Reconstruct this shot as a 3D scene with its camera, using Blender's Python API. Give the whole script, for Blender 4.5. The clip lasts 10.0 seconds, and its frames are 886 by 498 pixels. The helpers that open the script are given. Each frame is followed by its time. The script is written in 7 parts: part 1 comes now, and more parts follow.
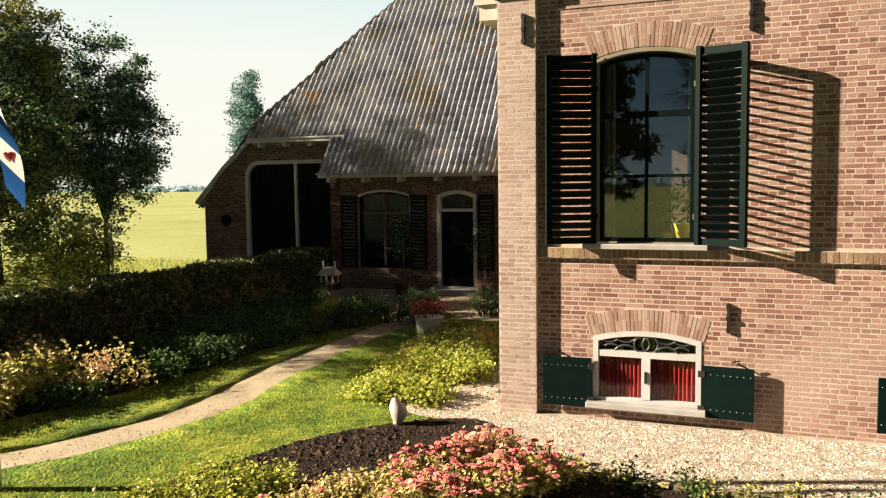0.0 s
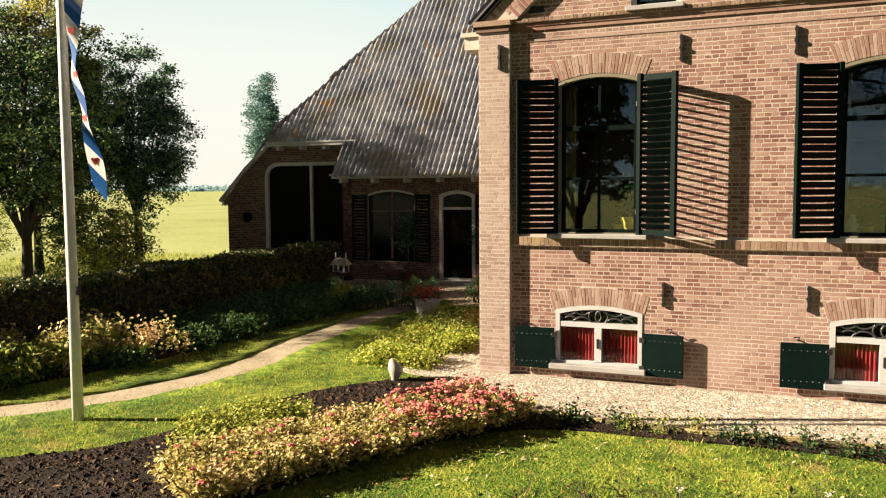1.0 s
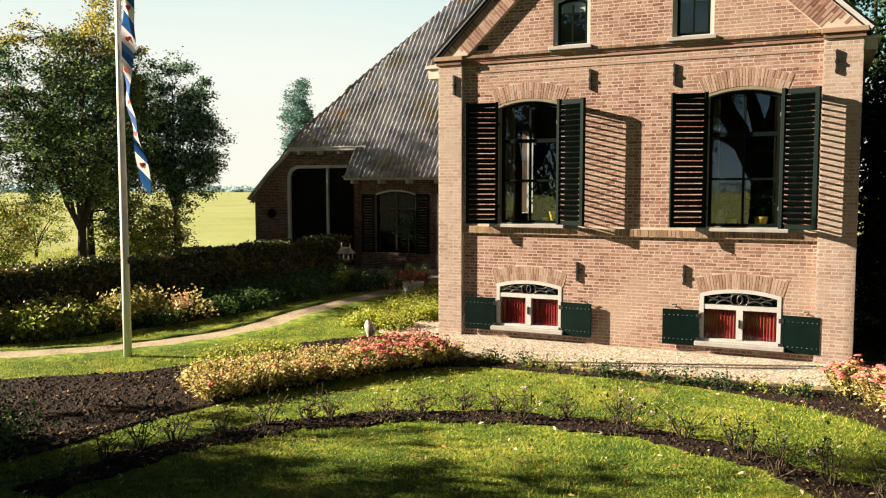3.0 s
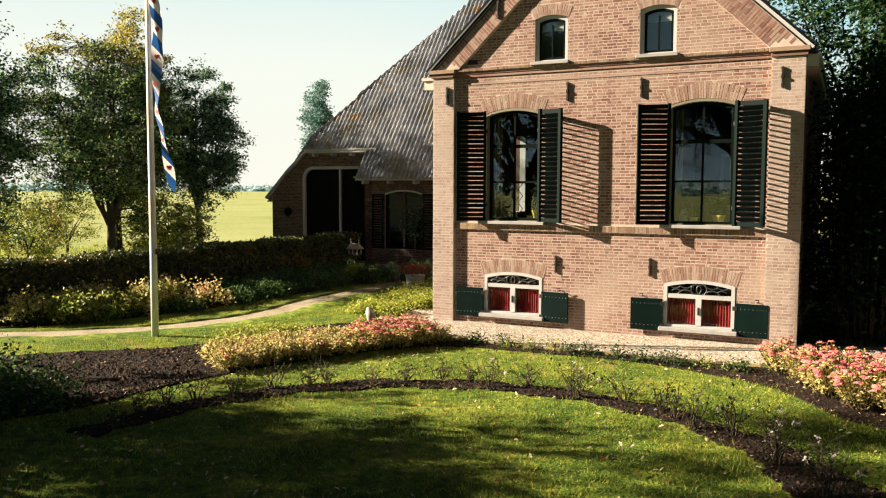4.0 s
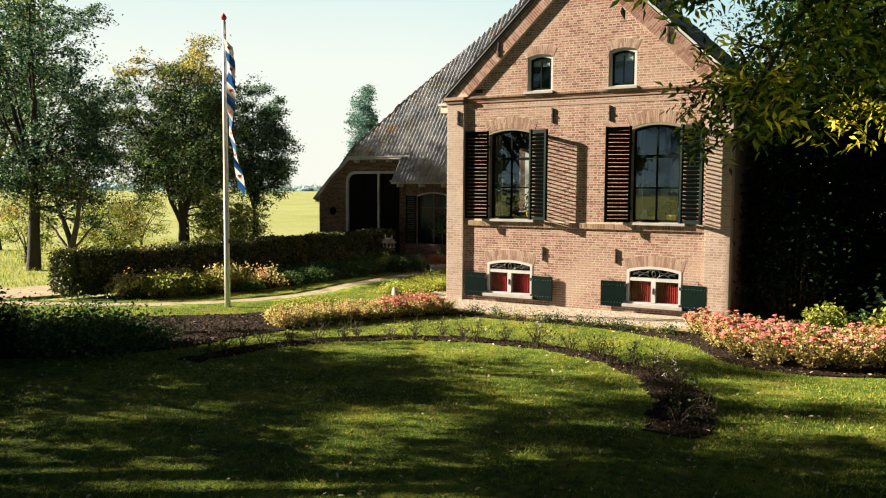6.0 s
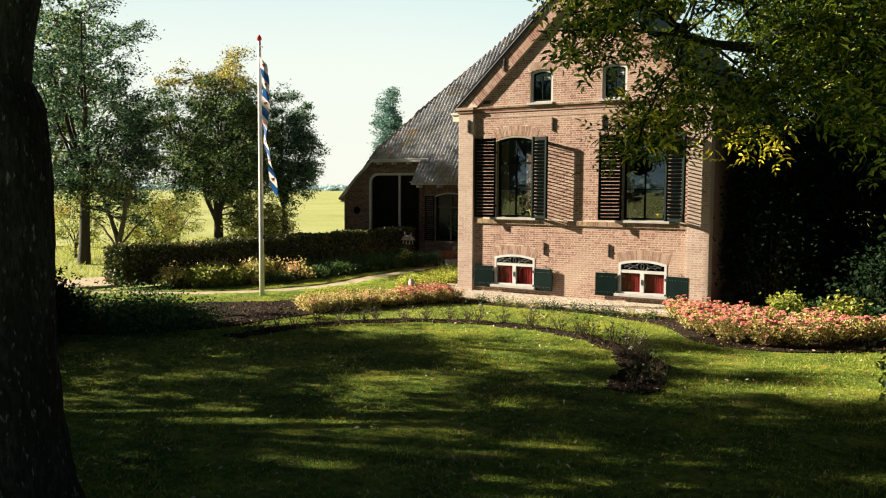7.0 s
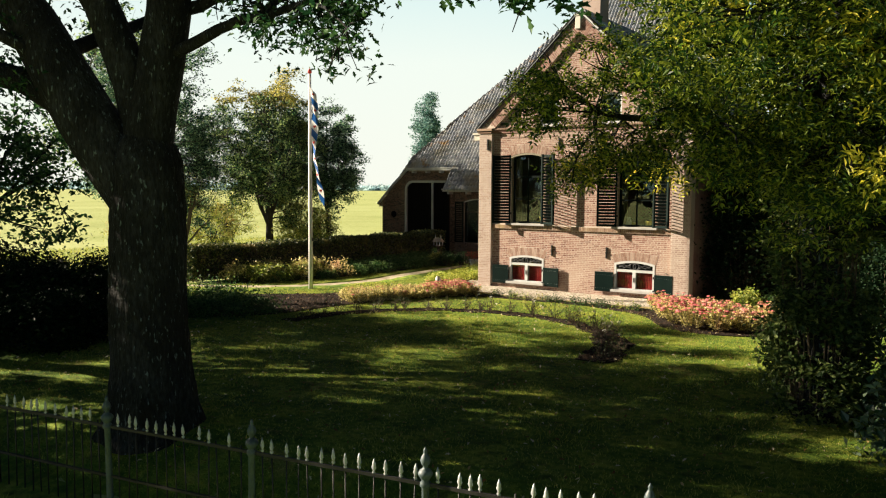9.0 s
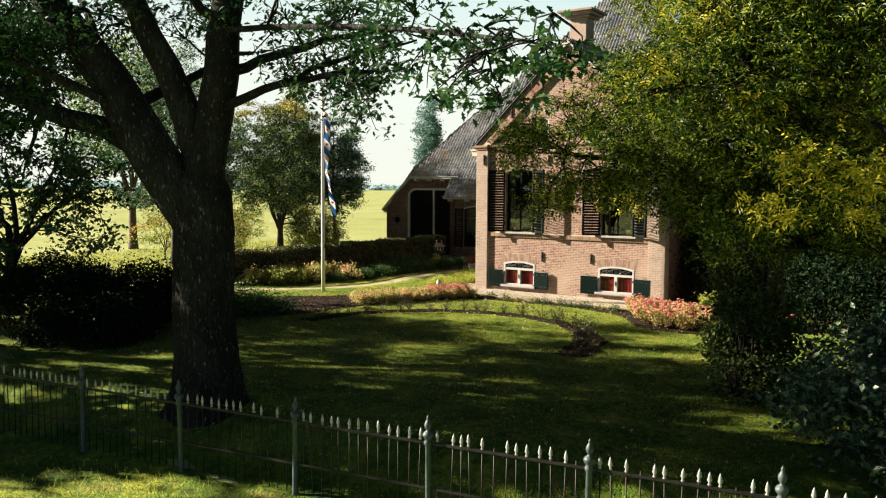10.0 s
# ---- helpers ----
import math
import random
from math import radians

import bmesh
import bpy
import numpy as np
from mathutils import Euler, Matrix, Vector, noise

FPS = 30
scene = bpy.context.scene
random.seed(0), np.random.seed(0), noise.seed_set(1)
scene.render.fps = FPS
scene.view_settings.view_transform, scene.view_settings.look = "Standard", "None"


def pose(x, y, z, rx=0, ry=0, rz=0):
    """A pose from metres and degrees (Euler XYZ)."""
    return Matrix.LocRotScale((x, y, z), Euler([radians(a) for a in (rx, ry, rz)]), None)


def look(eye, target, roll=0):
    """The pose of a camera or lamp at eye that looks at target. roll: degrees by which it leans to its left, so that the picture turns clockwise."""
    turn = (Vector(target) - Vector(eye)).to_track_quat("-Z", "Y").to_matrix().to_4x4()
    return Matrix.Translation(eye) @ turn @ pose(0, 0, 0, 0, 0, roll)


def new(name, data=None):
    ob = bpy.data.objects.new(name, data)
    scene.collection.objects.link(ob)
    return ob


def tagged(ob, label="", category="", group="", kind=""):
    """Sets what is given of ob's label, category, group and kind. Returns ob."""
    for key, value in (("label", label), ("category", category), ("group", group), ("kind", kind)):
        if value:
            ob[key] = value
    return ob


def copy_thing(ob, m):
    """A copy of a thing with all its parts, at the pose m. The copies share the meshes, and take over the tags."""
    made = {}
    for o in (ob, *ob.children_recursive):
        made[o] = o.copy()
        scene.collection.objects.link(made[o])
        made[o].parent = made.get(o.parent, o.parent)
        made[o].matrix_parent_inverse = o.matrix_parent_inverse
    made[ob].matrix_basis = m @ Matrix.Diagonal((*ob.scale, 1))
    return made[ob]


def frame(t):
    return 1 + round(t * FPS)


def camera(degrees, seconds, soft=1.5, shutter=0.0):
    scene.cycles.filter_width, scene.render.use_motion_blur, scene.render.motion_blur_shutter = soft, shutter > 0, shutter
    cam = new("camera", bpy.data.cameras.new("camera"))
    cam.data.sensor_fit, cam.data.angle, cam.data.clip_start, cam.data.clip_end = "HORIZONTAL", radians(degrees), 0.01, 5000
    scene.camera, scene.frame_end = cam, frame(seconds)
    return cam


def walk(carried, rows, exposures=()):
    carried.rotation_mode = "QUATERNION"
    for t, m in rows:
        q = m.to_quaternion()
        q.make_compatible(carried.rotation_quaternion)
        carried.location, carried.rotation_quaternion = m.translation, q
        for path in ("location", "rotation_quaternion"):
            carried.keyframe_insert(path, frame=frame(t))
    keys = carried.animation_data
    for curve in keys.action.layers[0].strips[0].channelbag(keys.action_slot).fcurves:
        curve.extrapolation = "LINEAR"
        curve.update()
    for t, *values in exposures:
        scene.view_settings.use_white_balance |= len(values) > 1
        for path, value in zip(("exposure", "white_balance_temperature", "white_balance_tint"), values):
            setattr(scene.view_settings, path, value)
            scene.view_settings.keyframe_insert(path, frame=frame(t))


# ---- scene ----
cam = camera(57.3, 10.0, soft=1.15)
PATH = [
    (0, (2.535, -9.064, 2.658), (1.808, -7.207, 2.503), -0.7),
    (0.5, (3.027, -9.9, 2.651), (2.286, -8.048, 2.498), -0.5),
    (1, (3.57, -10.832, 2.639), (2.813, -8.987, 2.487), -0.4),
    (1.5, (4.067, -11.569, 2.603), (3.292, -9.731, 2.456), -0.2),
    (2, (4.667, -12.185, 2.598), (3.87, -10.357, 2.451), -0.1),
    (2.5, (5.246, -12.651, 2.601), (4.429, -10.831, 2.453), -0.1),
    (3, (5.884, -13.187, 2.585), (5.044, -11.378, 2.439), 0.0),
    (4.5, (7.603, -15.123, 2.615), (6.694, -13.348, 2.467), 0.2),
    (5, (8.25, -15.956, 2.648), (7.314, -14.194, 2.499), 0.2),
    (5.5, (8.833, -16.661, 2.666), (7.871, -14.913, 2.519), 0.3),
    (7, (10.845, -19.088, 2.737), (9.805, -17.386, 2.589), 0.3),
    (7.5, (11.501, -19.875, 2.763), (10.429, -18.193, 2.615), 0.3),
    (8, (12.123, -20.566, 2.812), (11.027, -18.9, 2.663), 0.3),
    (8.5, (12.604, -21.116, 2.869), (11.489, -19.462, 2.721), 0.3),
    (9, (13.131, -21.759, 3.045), (12.008, -20.111, 2.896), 0.4),
    (9.5, (13.763, -22.587, 3.23), (12.639, -20.94, 3.081), 0.4),
    (10, (14.532, -23.749, 3.46), (13.406, -22.103, 3.309), 0.4),
]
EXPOSURES = [(0, 2.0, 6500, 10), (3, 2.0, 6450, 9), (6, 2.0, 6330, 7), (10, 2.0, 6230, 5)]
walk(cam, [(t, look(eye, target, roll)) for t, eye, target, roll in PATH], EXPOSURES)

# ---- light ----
SUN_FROM = Vector((-0.775, -0.29, 0.348)).normalized()
world = bpy.data.worlds.new("sky")
scene.world = world
world.use_nodes = True
wn = world.node_tree.nodes
sky = wn.new("ShaderNodeTexSky")
sky.sky_type, sky.sun_disc = "NISHITA", False
sky.sun_elevation = math.asin(SUN_FROM.z)
sky.sun_rotation = math.atan2(SUN_FROM.x, SUN_FROM.y)
sky.air_density, sky.dust_density, sky.ozone_density = 1.0, 0.3, 5.0
wn["Background"].inputs["Strength"].default_value = 0.0048
world.node_tree.links.new(sky.outputs["Color"], wn["Background"].inputs["Color"])
sun_data = bpy.data.lights.new("sun", "SUN")
sun_data.energy, sun_data.angle, sun_data.color = 5.0, radians(0.53), (1.0, 0.81, 0.61)
sun = new("sun", sun_data)
sun.matrix_world = look(SUN_FROM * 60, (0, 0, 0))


# ---- materials ----
def material(name, colours, scale=4.0, fine=40.0, rough=0.8, bump=0.3, bump_scale=60.0, depth=0.01, vary=None, spread=0.35,
             metal=0.0, translucent=0.0, patch=None, patch_scale=0.5, patch_at=(0.55, 0.65), coat=0.0, spec=0.5, stretch=(1, 1, 1), stains=()):
    """colours: two to four colours of a ramp, driven by coarse and fine noise and, with vary, by each piece's own random number.
    patch and stains: blotches of another colour, (colour, scale, (from, to), offset)."""
    m = bpy.data.materials.new(name)
    m.use_nodes = True
    nt = m.node_tree
    n, l = nt.nodes, nt.links
    bsdf = n["Principled BSDF"]
    geo = n.new("ShaderNodeNewGeometry")
    mapping = n.new("ShaderNodeMapping")
    mapping.inputs["Scale"].default_value = stretch
    if vary == "object":
        tex = n.new("ShaderNodeTexCoord")
        l.new(tex.outputs["Object"], mapping.inputs["Vector"])
    else:
        l.new(geo.outputs["Position"], mapping.inputs["Vector"])

    def noise_node(s, detail=3.0):
        q = n.new("ShaderNodeTexNoise")
        q.inputs["Scale"].default_value, q.inputs["Detail"].default_value = s, detail
        l.new(mapping.outputs["Vector"], q.inputs["Vector"])
        return q.outputs["Fac"]

    def mathn(op, a, b):
        q = n.new("ShaderNodeMath")
        q.operation = op
        for i, v in enumerate((a, b)):
            if isinstance(v, (int, float)):
                q.inputs[i].default_value = v
            else:
                l.new(v, q.inputs[i])
        return q.outputs[0]

    coarse, fin = noise_node(scale, 4.0), noise_node(fine, 2.0)
    fac = mathn("ADD", mathn("MULTIPLY", mathn("SUBTRACT", coarse, 0.5), 1.3), mathn("MULTIPLY", mathn("SUBTRACT", fin, 0.5), 0.9))
    if vary:
        if vary == "object":
            info = n.new("ShaderNodeObjectInfo")
            rnd = info.outputs["Random"]
        else:
            rnd = geo.outputs["Random Per Island"]
        fac = mathn("ADD", mathn("MULTIPLY", fac, 1 - spread), mathn("MULTIPLY", mathn("SUBTRACT", rnd, 0.5), spread * 2.6))
    fac = mathn("ADD", fac, 0.5)
    ramp = n.new("ShaderNodeValToRGB")
    els = ramp.color_ramp.elements
    while len(els) < len(colours):
        els.new(0.5)
    for i, c in enumerate(colours):
        els[i].position = 0.12 + 0.76 * i / max(1, len(colours) - 1)
        els[i].color = (*c, 1)
    l.new(fac, ramp.inputs["Fac"])
    colour = ramp.outputs["Color"]
    blotches = ([(patch, patch_scale, patch_at)] if patch else []) + list(stains)
    for tint, tint_scale, tint_at in blotches:
        pr = n.new("ShaderNodeMapRange")
        pr.inputs["From Min"].default_value, pr.inputs["From Max"].default_value = tint_at
        l.new(noise_node(tint_scale, 4.0), pr.inputs["Value"])
        mix = n.new("ShaderNodeMix")
        mix.data_type = "RGBA"
        l.new(pr.outputs["Result"], mix.inputs["Factor"])
        l.new(colour, mix.inputs[6])
        mix.inputs[7].default_value = (*tint, 1)
        colour = mix.outputs[2]
    l.new(colour, bsdf.inputs["Base Color"])
    bsdf.inputs["Metallic"].default_value = metal
    bsdf.inputs["Specular IOR Level"].default_value = spec
    bsdf.inputs["Coat Weight"].default_value = coat
    rr = n.new("ShaderNodeMapRange")
    rr.inputs["To Min"].default_value, rr.inputs["To Max"].default_value = max(0.02, rough - 0.12), min(1.0, rough + 0.12)
    l.new(coarse, rr.inputs["Value"])
    l.new(rr.outputs["Result"], bsdf.inputs["Roughness"])
    if bump:
        b = n.new("ShaderNodeBump")
        b.inputs["Strength"].default_value, b.inputs["Distance"].default_value = bump, depth
        l.new(noise_node(bump_scale, 4.0), b.inputs["Height"])
        l.new(b.outputs["Normal"], bsdf.inputs["Normal"])
    if translucent:
        tr = n.new("ShaderNodeBsdfTranslucent")
        l.new(colour, tr.inputs["Color"])
        ms = n.new("ShaderNodeMixShader")
        ms.inputs["Fac"].default_value = translucent
        l.new(bsdf.outputs["BSDF"], ms.inputs[1])
        l.new(tr.outputs["BSDF"], ms.inputs[2])
        l.new(ms.outputs["Shader"], n["Material Output"].inputs["Surface"])
    return m


def glass_material(name, tint=(0.86, 0.92, 0.9), gloss=0.7, rough=0.01):
    m = bpy.data.materials.new(name)
    m.use_nodes = True
    n, l = m.node_tree.nodes, m.node_tree.links
    n.remove(n["Principled BSDF"])
    t, g, x, f = n.new("ShaderNodeBsdfTransparent"), n.new("ShaderNodeBsdfGlossy"), n.new("ShaderNodeMixShader"), n.new("ShaderNodeFresnel")
    t.inputs["Color"].default_value = (*tint, 1)
    g.inputs["Roughness"].default_value = rough
    f.inputs["IOR"].default_value = 1.55
    k = n.new("ShaderNodeMath")
    k.operation = "MULTIPLY_ADD"
    k.inputs[1].default_value, k.inputs[2].default_value = gloss, 0.0
    k.use_clamp = True
    l.new(f.outputs["Fac"], k.inputs[0])
    l.new(k.outputs[0], x.inputs["Fac"])
    wave = n.new("ShaderNodeTexNoise")
    wave.inputs["Scale"].default_value = 3.0
    geo = n.new("ShaderNodeNewGeometry")
    l.new(geo.outputs["Position"], wave.inputs["Vector"])
    bm_ = n.new("ShaderNodeBump")
    bm_.inputs["Strength"].default_value, bm_.inputs["Distance"].default_value = 0.015, 0.02
    l.new(wave.outputs["Fac"], bm_.inputs["Height"])
    l.new(bm_.outputs["Normal"], g.inputs["Normal"])
    l.new(t.outputs["BSDF"], x.inputs[1])
    l.new(g.outputs["BSDF"], x.inputs[2])
    l.new(x.outputs["Shader"], n["Material Output"].inputs["Surface"])
    return m


BRICK_COLS = [(0.125, 0.052, 0.04), (0.195, 0.096, 0.073), (0.245, 0.138, 0.106), (0.3, 0.2, 0.158)]
BRICK_STAINS = [((0.3, 0.212, 0.165), 0.55, (0.5, 0.74)), ((0.18, 0.072, 0.05), 1.3, (0.58, 0.75)), ((0.4, 0.33, 0.26), 9.0, (0.62, 0.72)), ((0.07, 0.045, 0.035), 21.0, (0.68, 0.74))]
PALE_COLS = [(0.22, 0.15, 0.122), (0.28, 0.205, 0.17), (0.315, 0.245, 0.21), (0.35, 0.285, 0.25)]
# brown-red barn brick, deepened further for the shade over the barn front
BARN_SHADE_COLS = [(0.035, 0.021, 0.018), (0.085, 0.044, 0.032), (0.14, 0.08, 0.058)]
M_BRICK = material("red_brick", BRICK_COLS, 0.9, 60, 0.9, 0.5, 90, 0.006, "island", 0.3, stains=BRICK_STAINS)
M_BRICK_ONE = material("red_brick_single", BRICK_COLS, 0.9, 60, 0.9, 0.5, 90, 0.006, "object", 0.3, stains=BRICK_STAINS[:1])
M_PALE = material("pale_brick", PALE_COLS, 0.9, 60, 0.9, 0.5, 90, 0.006, "island", 0.22, stains=[((0.12, 0.07, 0.045), 14.0, (0.66, 0.74)), ((0.35, 0.29, 0.24), 1.1, (0.55, 0.75))])
M_ARCH = material("arch_brick", [(0.22, 0.13, 0.096), (0.275, 0.182, 0.14), (0.32, 0.235, 0.19)], 1.5, 60, 0.9, 0.5, 90, 0.006, "object", 0.4)
M_BARN_ONE = material("barn_brick_single", BARN_SHADE_COLS, 0.8, 50, 0.92, 0.5, 90, 0.006, "object", 0.5)
M_MOSSY = material("mossy_brick", [(0.15, 0.09, 0.062), (0.22, 0.145, 0.1), (0.27, 0.19, 0.135)], 2, 50, 0.95, 0.6, 80, 0.008, "island", 0.4, patch=(0.25, 0.19, 0.07), patch_scale=1.3, patch_at=(0.56, 0.75))
M_BARN_BRICK = material("barn_brick", BARN_SHADE_COLS, 0.8, 50, 0.92, 0.5, 90, 0.006, "island", 0.5)
M_MORTAR = material("lime_mortar", [(0.3, 0.25, 0.205), (0.4, 0.34, 0.285), (0.48, 0.42, 0.36)], 2, 80, 0.95, 0.5, 120, 0.004)
M_BARN_MORTAR = material("old_mortar", [(0.16, 0.13, 0.1), (0.3, 0.25, 0.2)], 2, 80, 0.95, 0.5, 120, 0.004)
TILE_COLS = [(0.12, 0.135, 0.165), (0.24, 0.26, 0.3), (0.36, 0.375, 0.405), (0.49, 0.49, 0.49)]
LICHEN = [((0.36, 0.22, 0.08), 2.6, (0.6, 0.74)), ((0.24, 0.21, 0.13), 0.8, (0.52, 0.76))]
M_TILE = material("roof_tile", TILE_COLS, 1.2, 30, 0.62, 0.4, 50, 0.008, "island", 0.13, stains=LICHEN)
M_TILE_ONE = material("roof_tile_single", TILE_COLS, 1.2, 30, 0.62, 0.4, 50, 0.008, "object", 0.13, stains=LICHEN[:1])
M_WHITE = material("white_paint", [(0.36, 0.37, 0.37), (0.46, 0.475, 0.475)], 3, 70, 0.45, 0.15, 60, 0.002)
M_CREAM = material("cream_paint", [(0.39, 0.37, 0.31), (0.49, 0.47, 0.41)], 3, 70, 0.5, 0.15, 60, 0.002)
M_GREEN = material("dark_green_paint", [(0.001, 0.006, 0.005), (0.002, 0.01, 0.0085)], 4, 60, 0.6, 0.15, 40, 0.002, spec=0.06)
M_SLAT = material("louvre_paint", [(0.0015, 0.004, 0.0035), (0.003, 0.008, 0.007)], 4, 60, 0.6, 0.15, 40, 0.002, spec=0.06)
M_DARKGREY = material("dark_grey_board", [(0.045, 0.055, 0.065), (0.09, 0.105, 0.12)], 3, 60, 0.6, 0.2, 50, 0.002)
M_BLIND = material("white_blind", [(0.5, 0.5, 0.47), (0.6, 0.6, 0.57)], 3, 60, 0.9, 0.1, 60, 0.002, translucent=0.3)
M_STONE = material("grey_sill_stone", [(0.24, 0.235, 0.23), (0.36, 0.355, 0.34)], 5, 90, 0.6, 0.2, 80, 0.003)
M_IRON = material("black_iron", [(0.008, 0.008, 0.008), (0.025, 0.023, 0.022)], 8, 80, 0.55, 0.3, 80, 0.003, metal=0.4)
M_SILVER = material("silver_paint", [(0.24, 0.26, 0.265), (0.42, 0.44, 0.44)], 8, 60, 0.45, 0.3, 50, 0.003, metal=0.2)
M_POST = material("weathered_post_paint", [(0.02, 0.036, 0.04), (0.075, 0.105, 0.11)], 6, 50, 0.55, 0.3, 60, 0.003)
M_OCHRE = material("dull_ochre_paint", [(0.14, 0.125, 0.085), (0.22, 0.2, 0.14)], 4, 60, 0.6, 0.2, 60, 0.002)
M_TRACERY = material("grey_cast_iron", [(0.03, 0.034, 0.036), (0.1, 0.105, 0.11)], 8, 60, 0.35, 0.3, 50, 0.003, metal=0.6)
M_GLASS = glass_material("window_glass", gloss=1.35)
M_LOWGLASS = glass_material("cellar_glass", gloss=0.7)
# glass tinted dark and roughened to mute the bright sky reflection
M_DULLGLASS = glass_material("dulled_glass", (0.6, 0.62, 0.6), 0.5, 0.3)
M_RED = material("red_curtain", [(0.2, 0.006, 0.01), (0.38, 0.018, 0.022)], 2, 60, 0.9, 0.2, 90, 0.002, translucent=0.1)
M_NET = material("olive_curtain", [(0.2, 0.16, 0.07), (0.36, 0.3, 0.15)], 2, 60, 0.9, 0.2, 90, 0.002, translucent=0.4)
# plaster colour lowered to stand for the dimness of the room
M_DIMPLASTER = material("dimmed_plaster", [(0.06, 0.038, 0.026), (0.1, 0.066, 0.044)], 1, 40, 0.9, 0.1, 50, 0.002)
M_DARKWOOD = material("dark_wood", [(0.03, 0.018, 0.01), (0.08, 0.045, 0.025)], 2, 30, 0.6, 0.2, 40, 0.003, stretch=(1, 1, 6))
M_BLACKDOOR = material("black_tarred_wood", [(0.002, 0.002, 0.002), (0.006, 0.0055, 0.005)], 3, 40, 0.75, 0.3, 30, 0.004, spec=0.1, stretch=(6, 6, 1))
# bark colour taken near black to carry the shade under the crowns
M_BARK = material("shaded_oak_bark", [(0.004, 0.004, 0.004), (0.011, 0.0115, 0.012), (0.032, 0.035, 0.037)], 3, 30, 0.95, 1.0, 26, 0.05, patch=(0.11, 0.14, 0.15), patch_scale=26.0, patch_at=(0.62, 0.7), stretch=(1, 1, 0.35), spec=0.2)
M_BARK2 = material("smooth_bark", [(0.03, 0.025, 0.02), (0.09, 0.075, 0.06)], 3, 18, 0.95, 0.8, 20, 0.03, stretch=(1, 1, 0.4))
M_BARK3 = material("dark_bark", [(0.012, 0.01, 0.008), (0.04, 0.034, 0.028)], 3, 18, 0.95, 0.8, 20, 0.03, stretch=(1, 1, 0.4))
M_TWIG = material("twig", [(0.03, 0.02, 0.012), (0.1, 0.07, 0.04)], 8, 30, 0.9, 0.3, 40, 0.004)
M_POLE = material("pole_paint", [(0.6, 0.6, 0.58), (0.72, 0.72, 0.7)], 2, 50, 0.5, 0.1, 40, 0.002)
M_LAWN = material("lawn_turf", [(0.022, 0.068, 0.01), (0.12, 0.19, 0.022), (0.32, 0.345, 0.05)], 1.1, 9, 0.95, 1.0, 30, 0.05, spec=0.15, stains=[((0.06, 0.09, 0.015), 3.2, (0.56, 0.7)), ((0.3, 0.25, 0.08), 1.4, (0.62, 0.78))])
M_FIELD = material("pasture_turf", [(0.23, 0.28, 0.09), (0.32, 0.36, 0.14), (0.38, 0.42, 0.19)], 0.09, 3, 0.95, 0.8, 12, 0.08, spec=0.1)
M_BLADE = material("grass_blades", [(0.04, 0.115, 0.014), (0.225, 0.29, 0.034), (0.43, 0.45, 0.07), (0.55, 0.51, 0.13)], 0.9, 30, 0.7, 0, stains=[((0.12, 0.17, 0.022), 3.2, (0.56, 0.7)), ((0.42, 0.35, 0.1), 1.4, (0.62, 0.78))], vary="island", spread=0.3, translucent=0.35, spec=0.15)
M_SOIL = material("garden_soil", [(0.007, 0.0045, 0.003), (0.019, 0.012, 0.008), (0.04, 0.026, 0.017)], 3, 40, 0.97, 1.0, 40, 0.05, spec=0.2)
M_CLOD = material("soil_clods", [(0.008, 0.005, 0.0035), (0.024, 0.0155, 0.01), (0.075, 0.048, 0.031)], 3, 40, 0.97, 0.6, 60, 0.02, "island", 0.4, spec=0.2)
M_GRAVELBED = material("gravel_bed", [(0.26, 0.225, 0.17), (0.38, 0.34, 0.27), (0.48, 0.43, 0.36)], 6, 70, 0.95, 1.0, 70, 0.03)
M_PEBBLE = material("pebbles", [(0.2, 0.155, 0.11), (0.37, 0.31, 0.235), (0.5, 0.44, 0.35), (0.6, 0.55, 0.47)], 6, 70, 0.85, 0.2, 90, 0.003, "island", 0.5)
M_PATH = material("sandy_path", [(0.24, 0.2, 0.13), (0.38, 0.325, 0.22), (0.47, 0.41, 0.29)], 2, 50, 0.97, 0.8, 70, 0.02, stains=[((0.2, 0.17, 0.1), 22.0, (0.6, 0.68)), ((0.2, 0.21, 0.07), 1.8, (0.62, 0.74))])
M_EDGE = material("mossy_edging", [(0.12, 0.1, 0.05), (0.3, 0.24, 0.1), (0.4, 0.34, 0.16)], 4, 50, 0.95, 0.6, 70, 0.01, "object", 0.4)
M_DEADLEAF = material("fallen_leaves", [(0.16, 0.07, 0.02), (0.32, 0.18, 0.05), (0.5, 0.36, 0.14), (0.6, 0.52, 0.35)], 4, 40, 0.8, 0, vary="island", spread=0.8, translucent=0.2)


def leaf_material(name, cols, yellow=None, scale=0.6, at=(0.55, 0.68), tr=0.4, rough=0.5, spec=0.35, spread=0.55):
    return material(name, cols, 0.9, 12, rough, 0, vary="island", spread=spread, translucent=tr, patch=yellow, patch_scale=scale, patch_at=at, spec=spec)


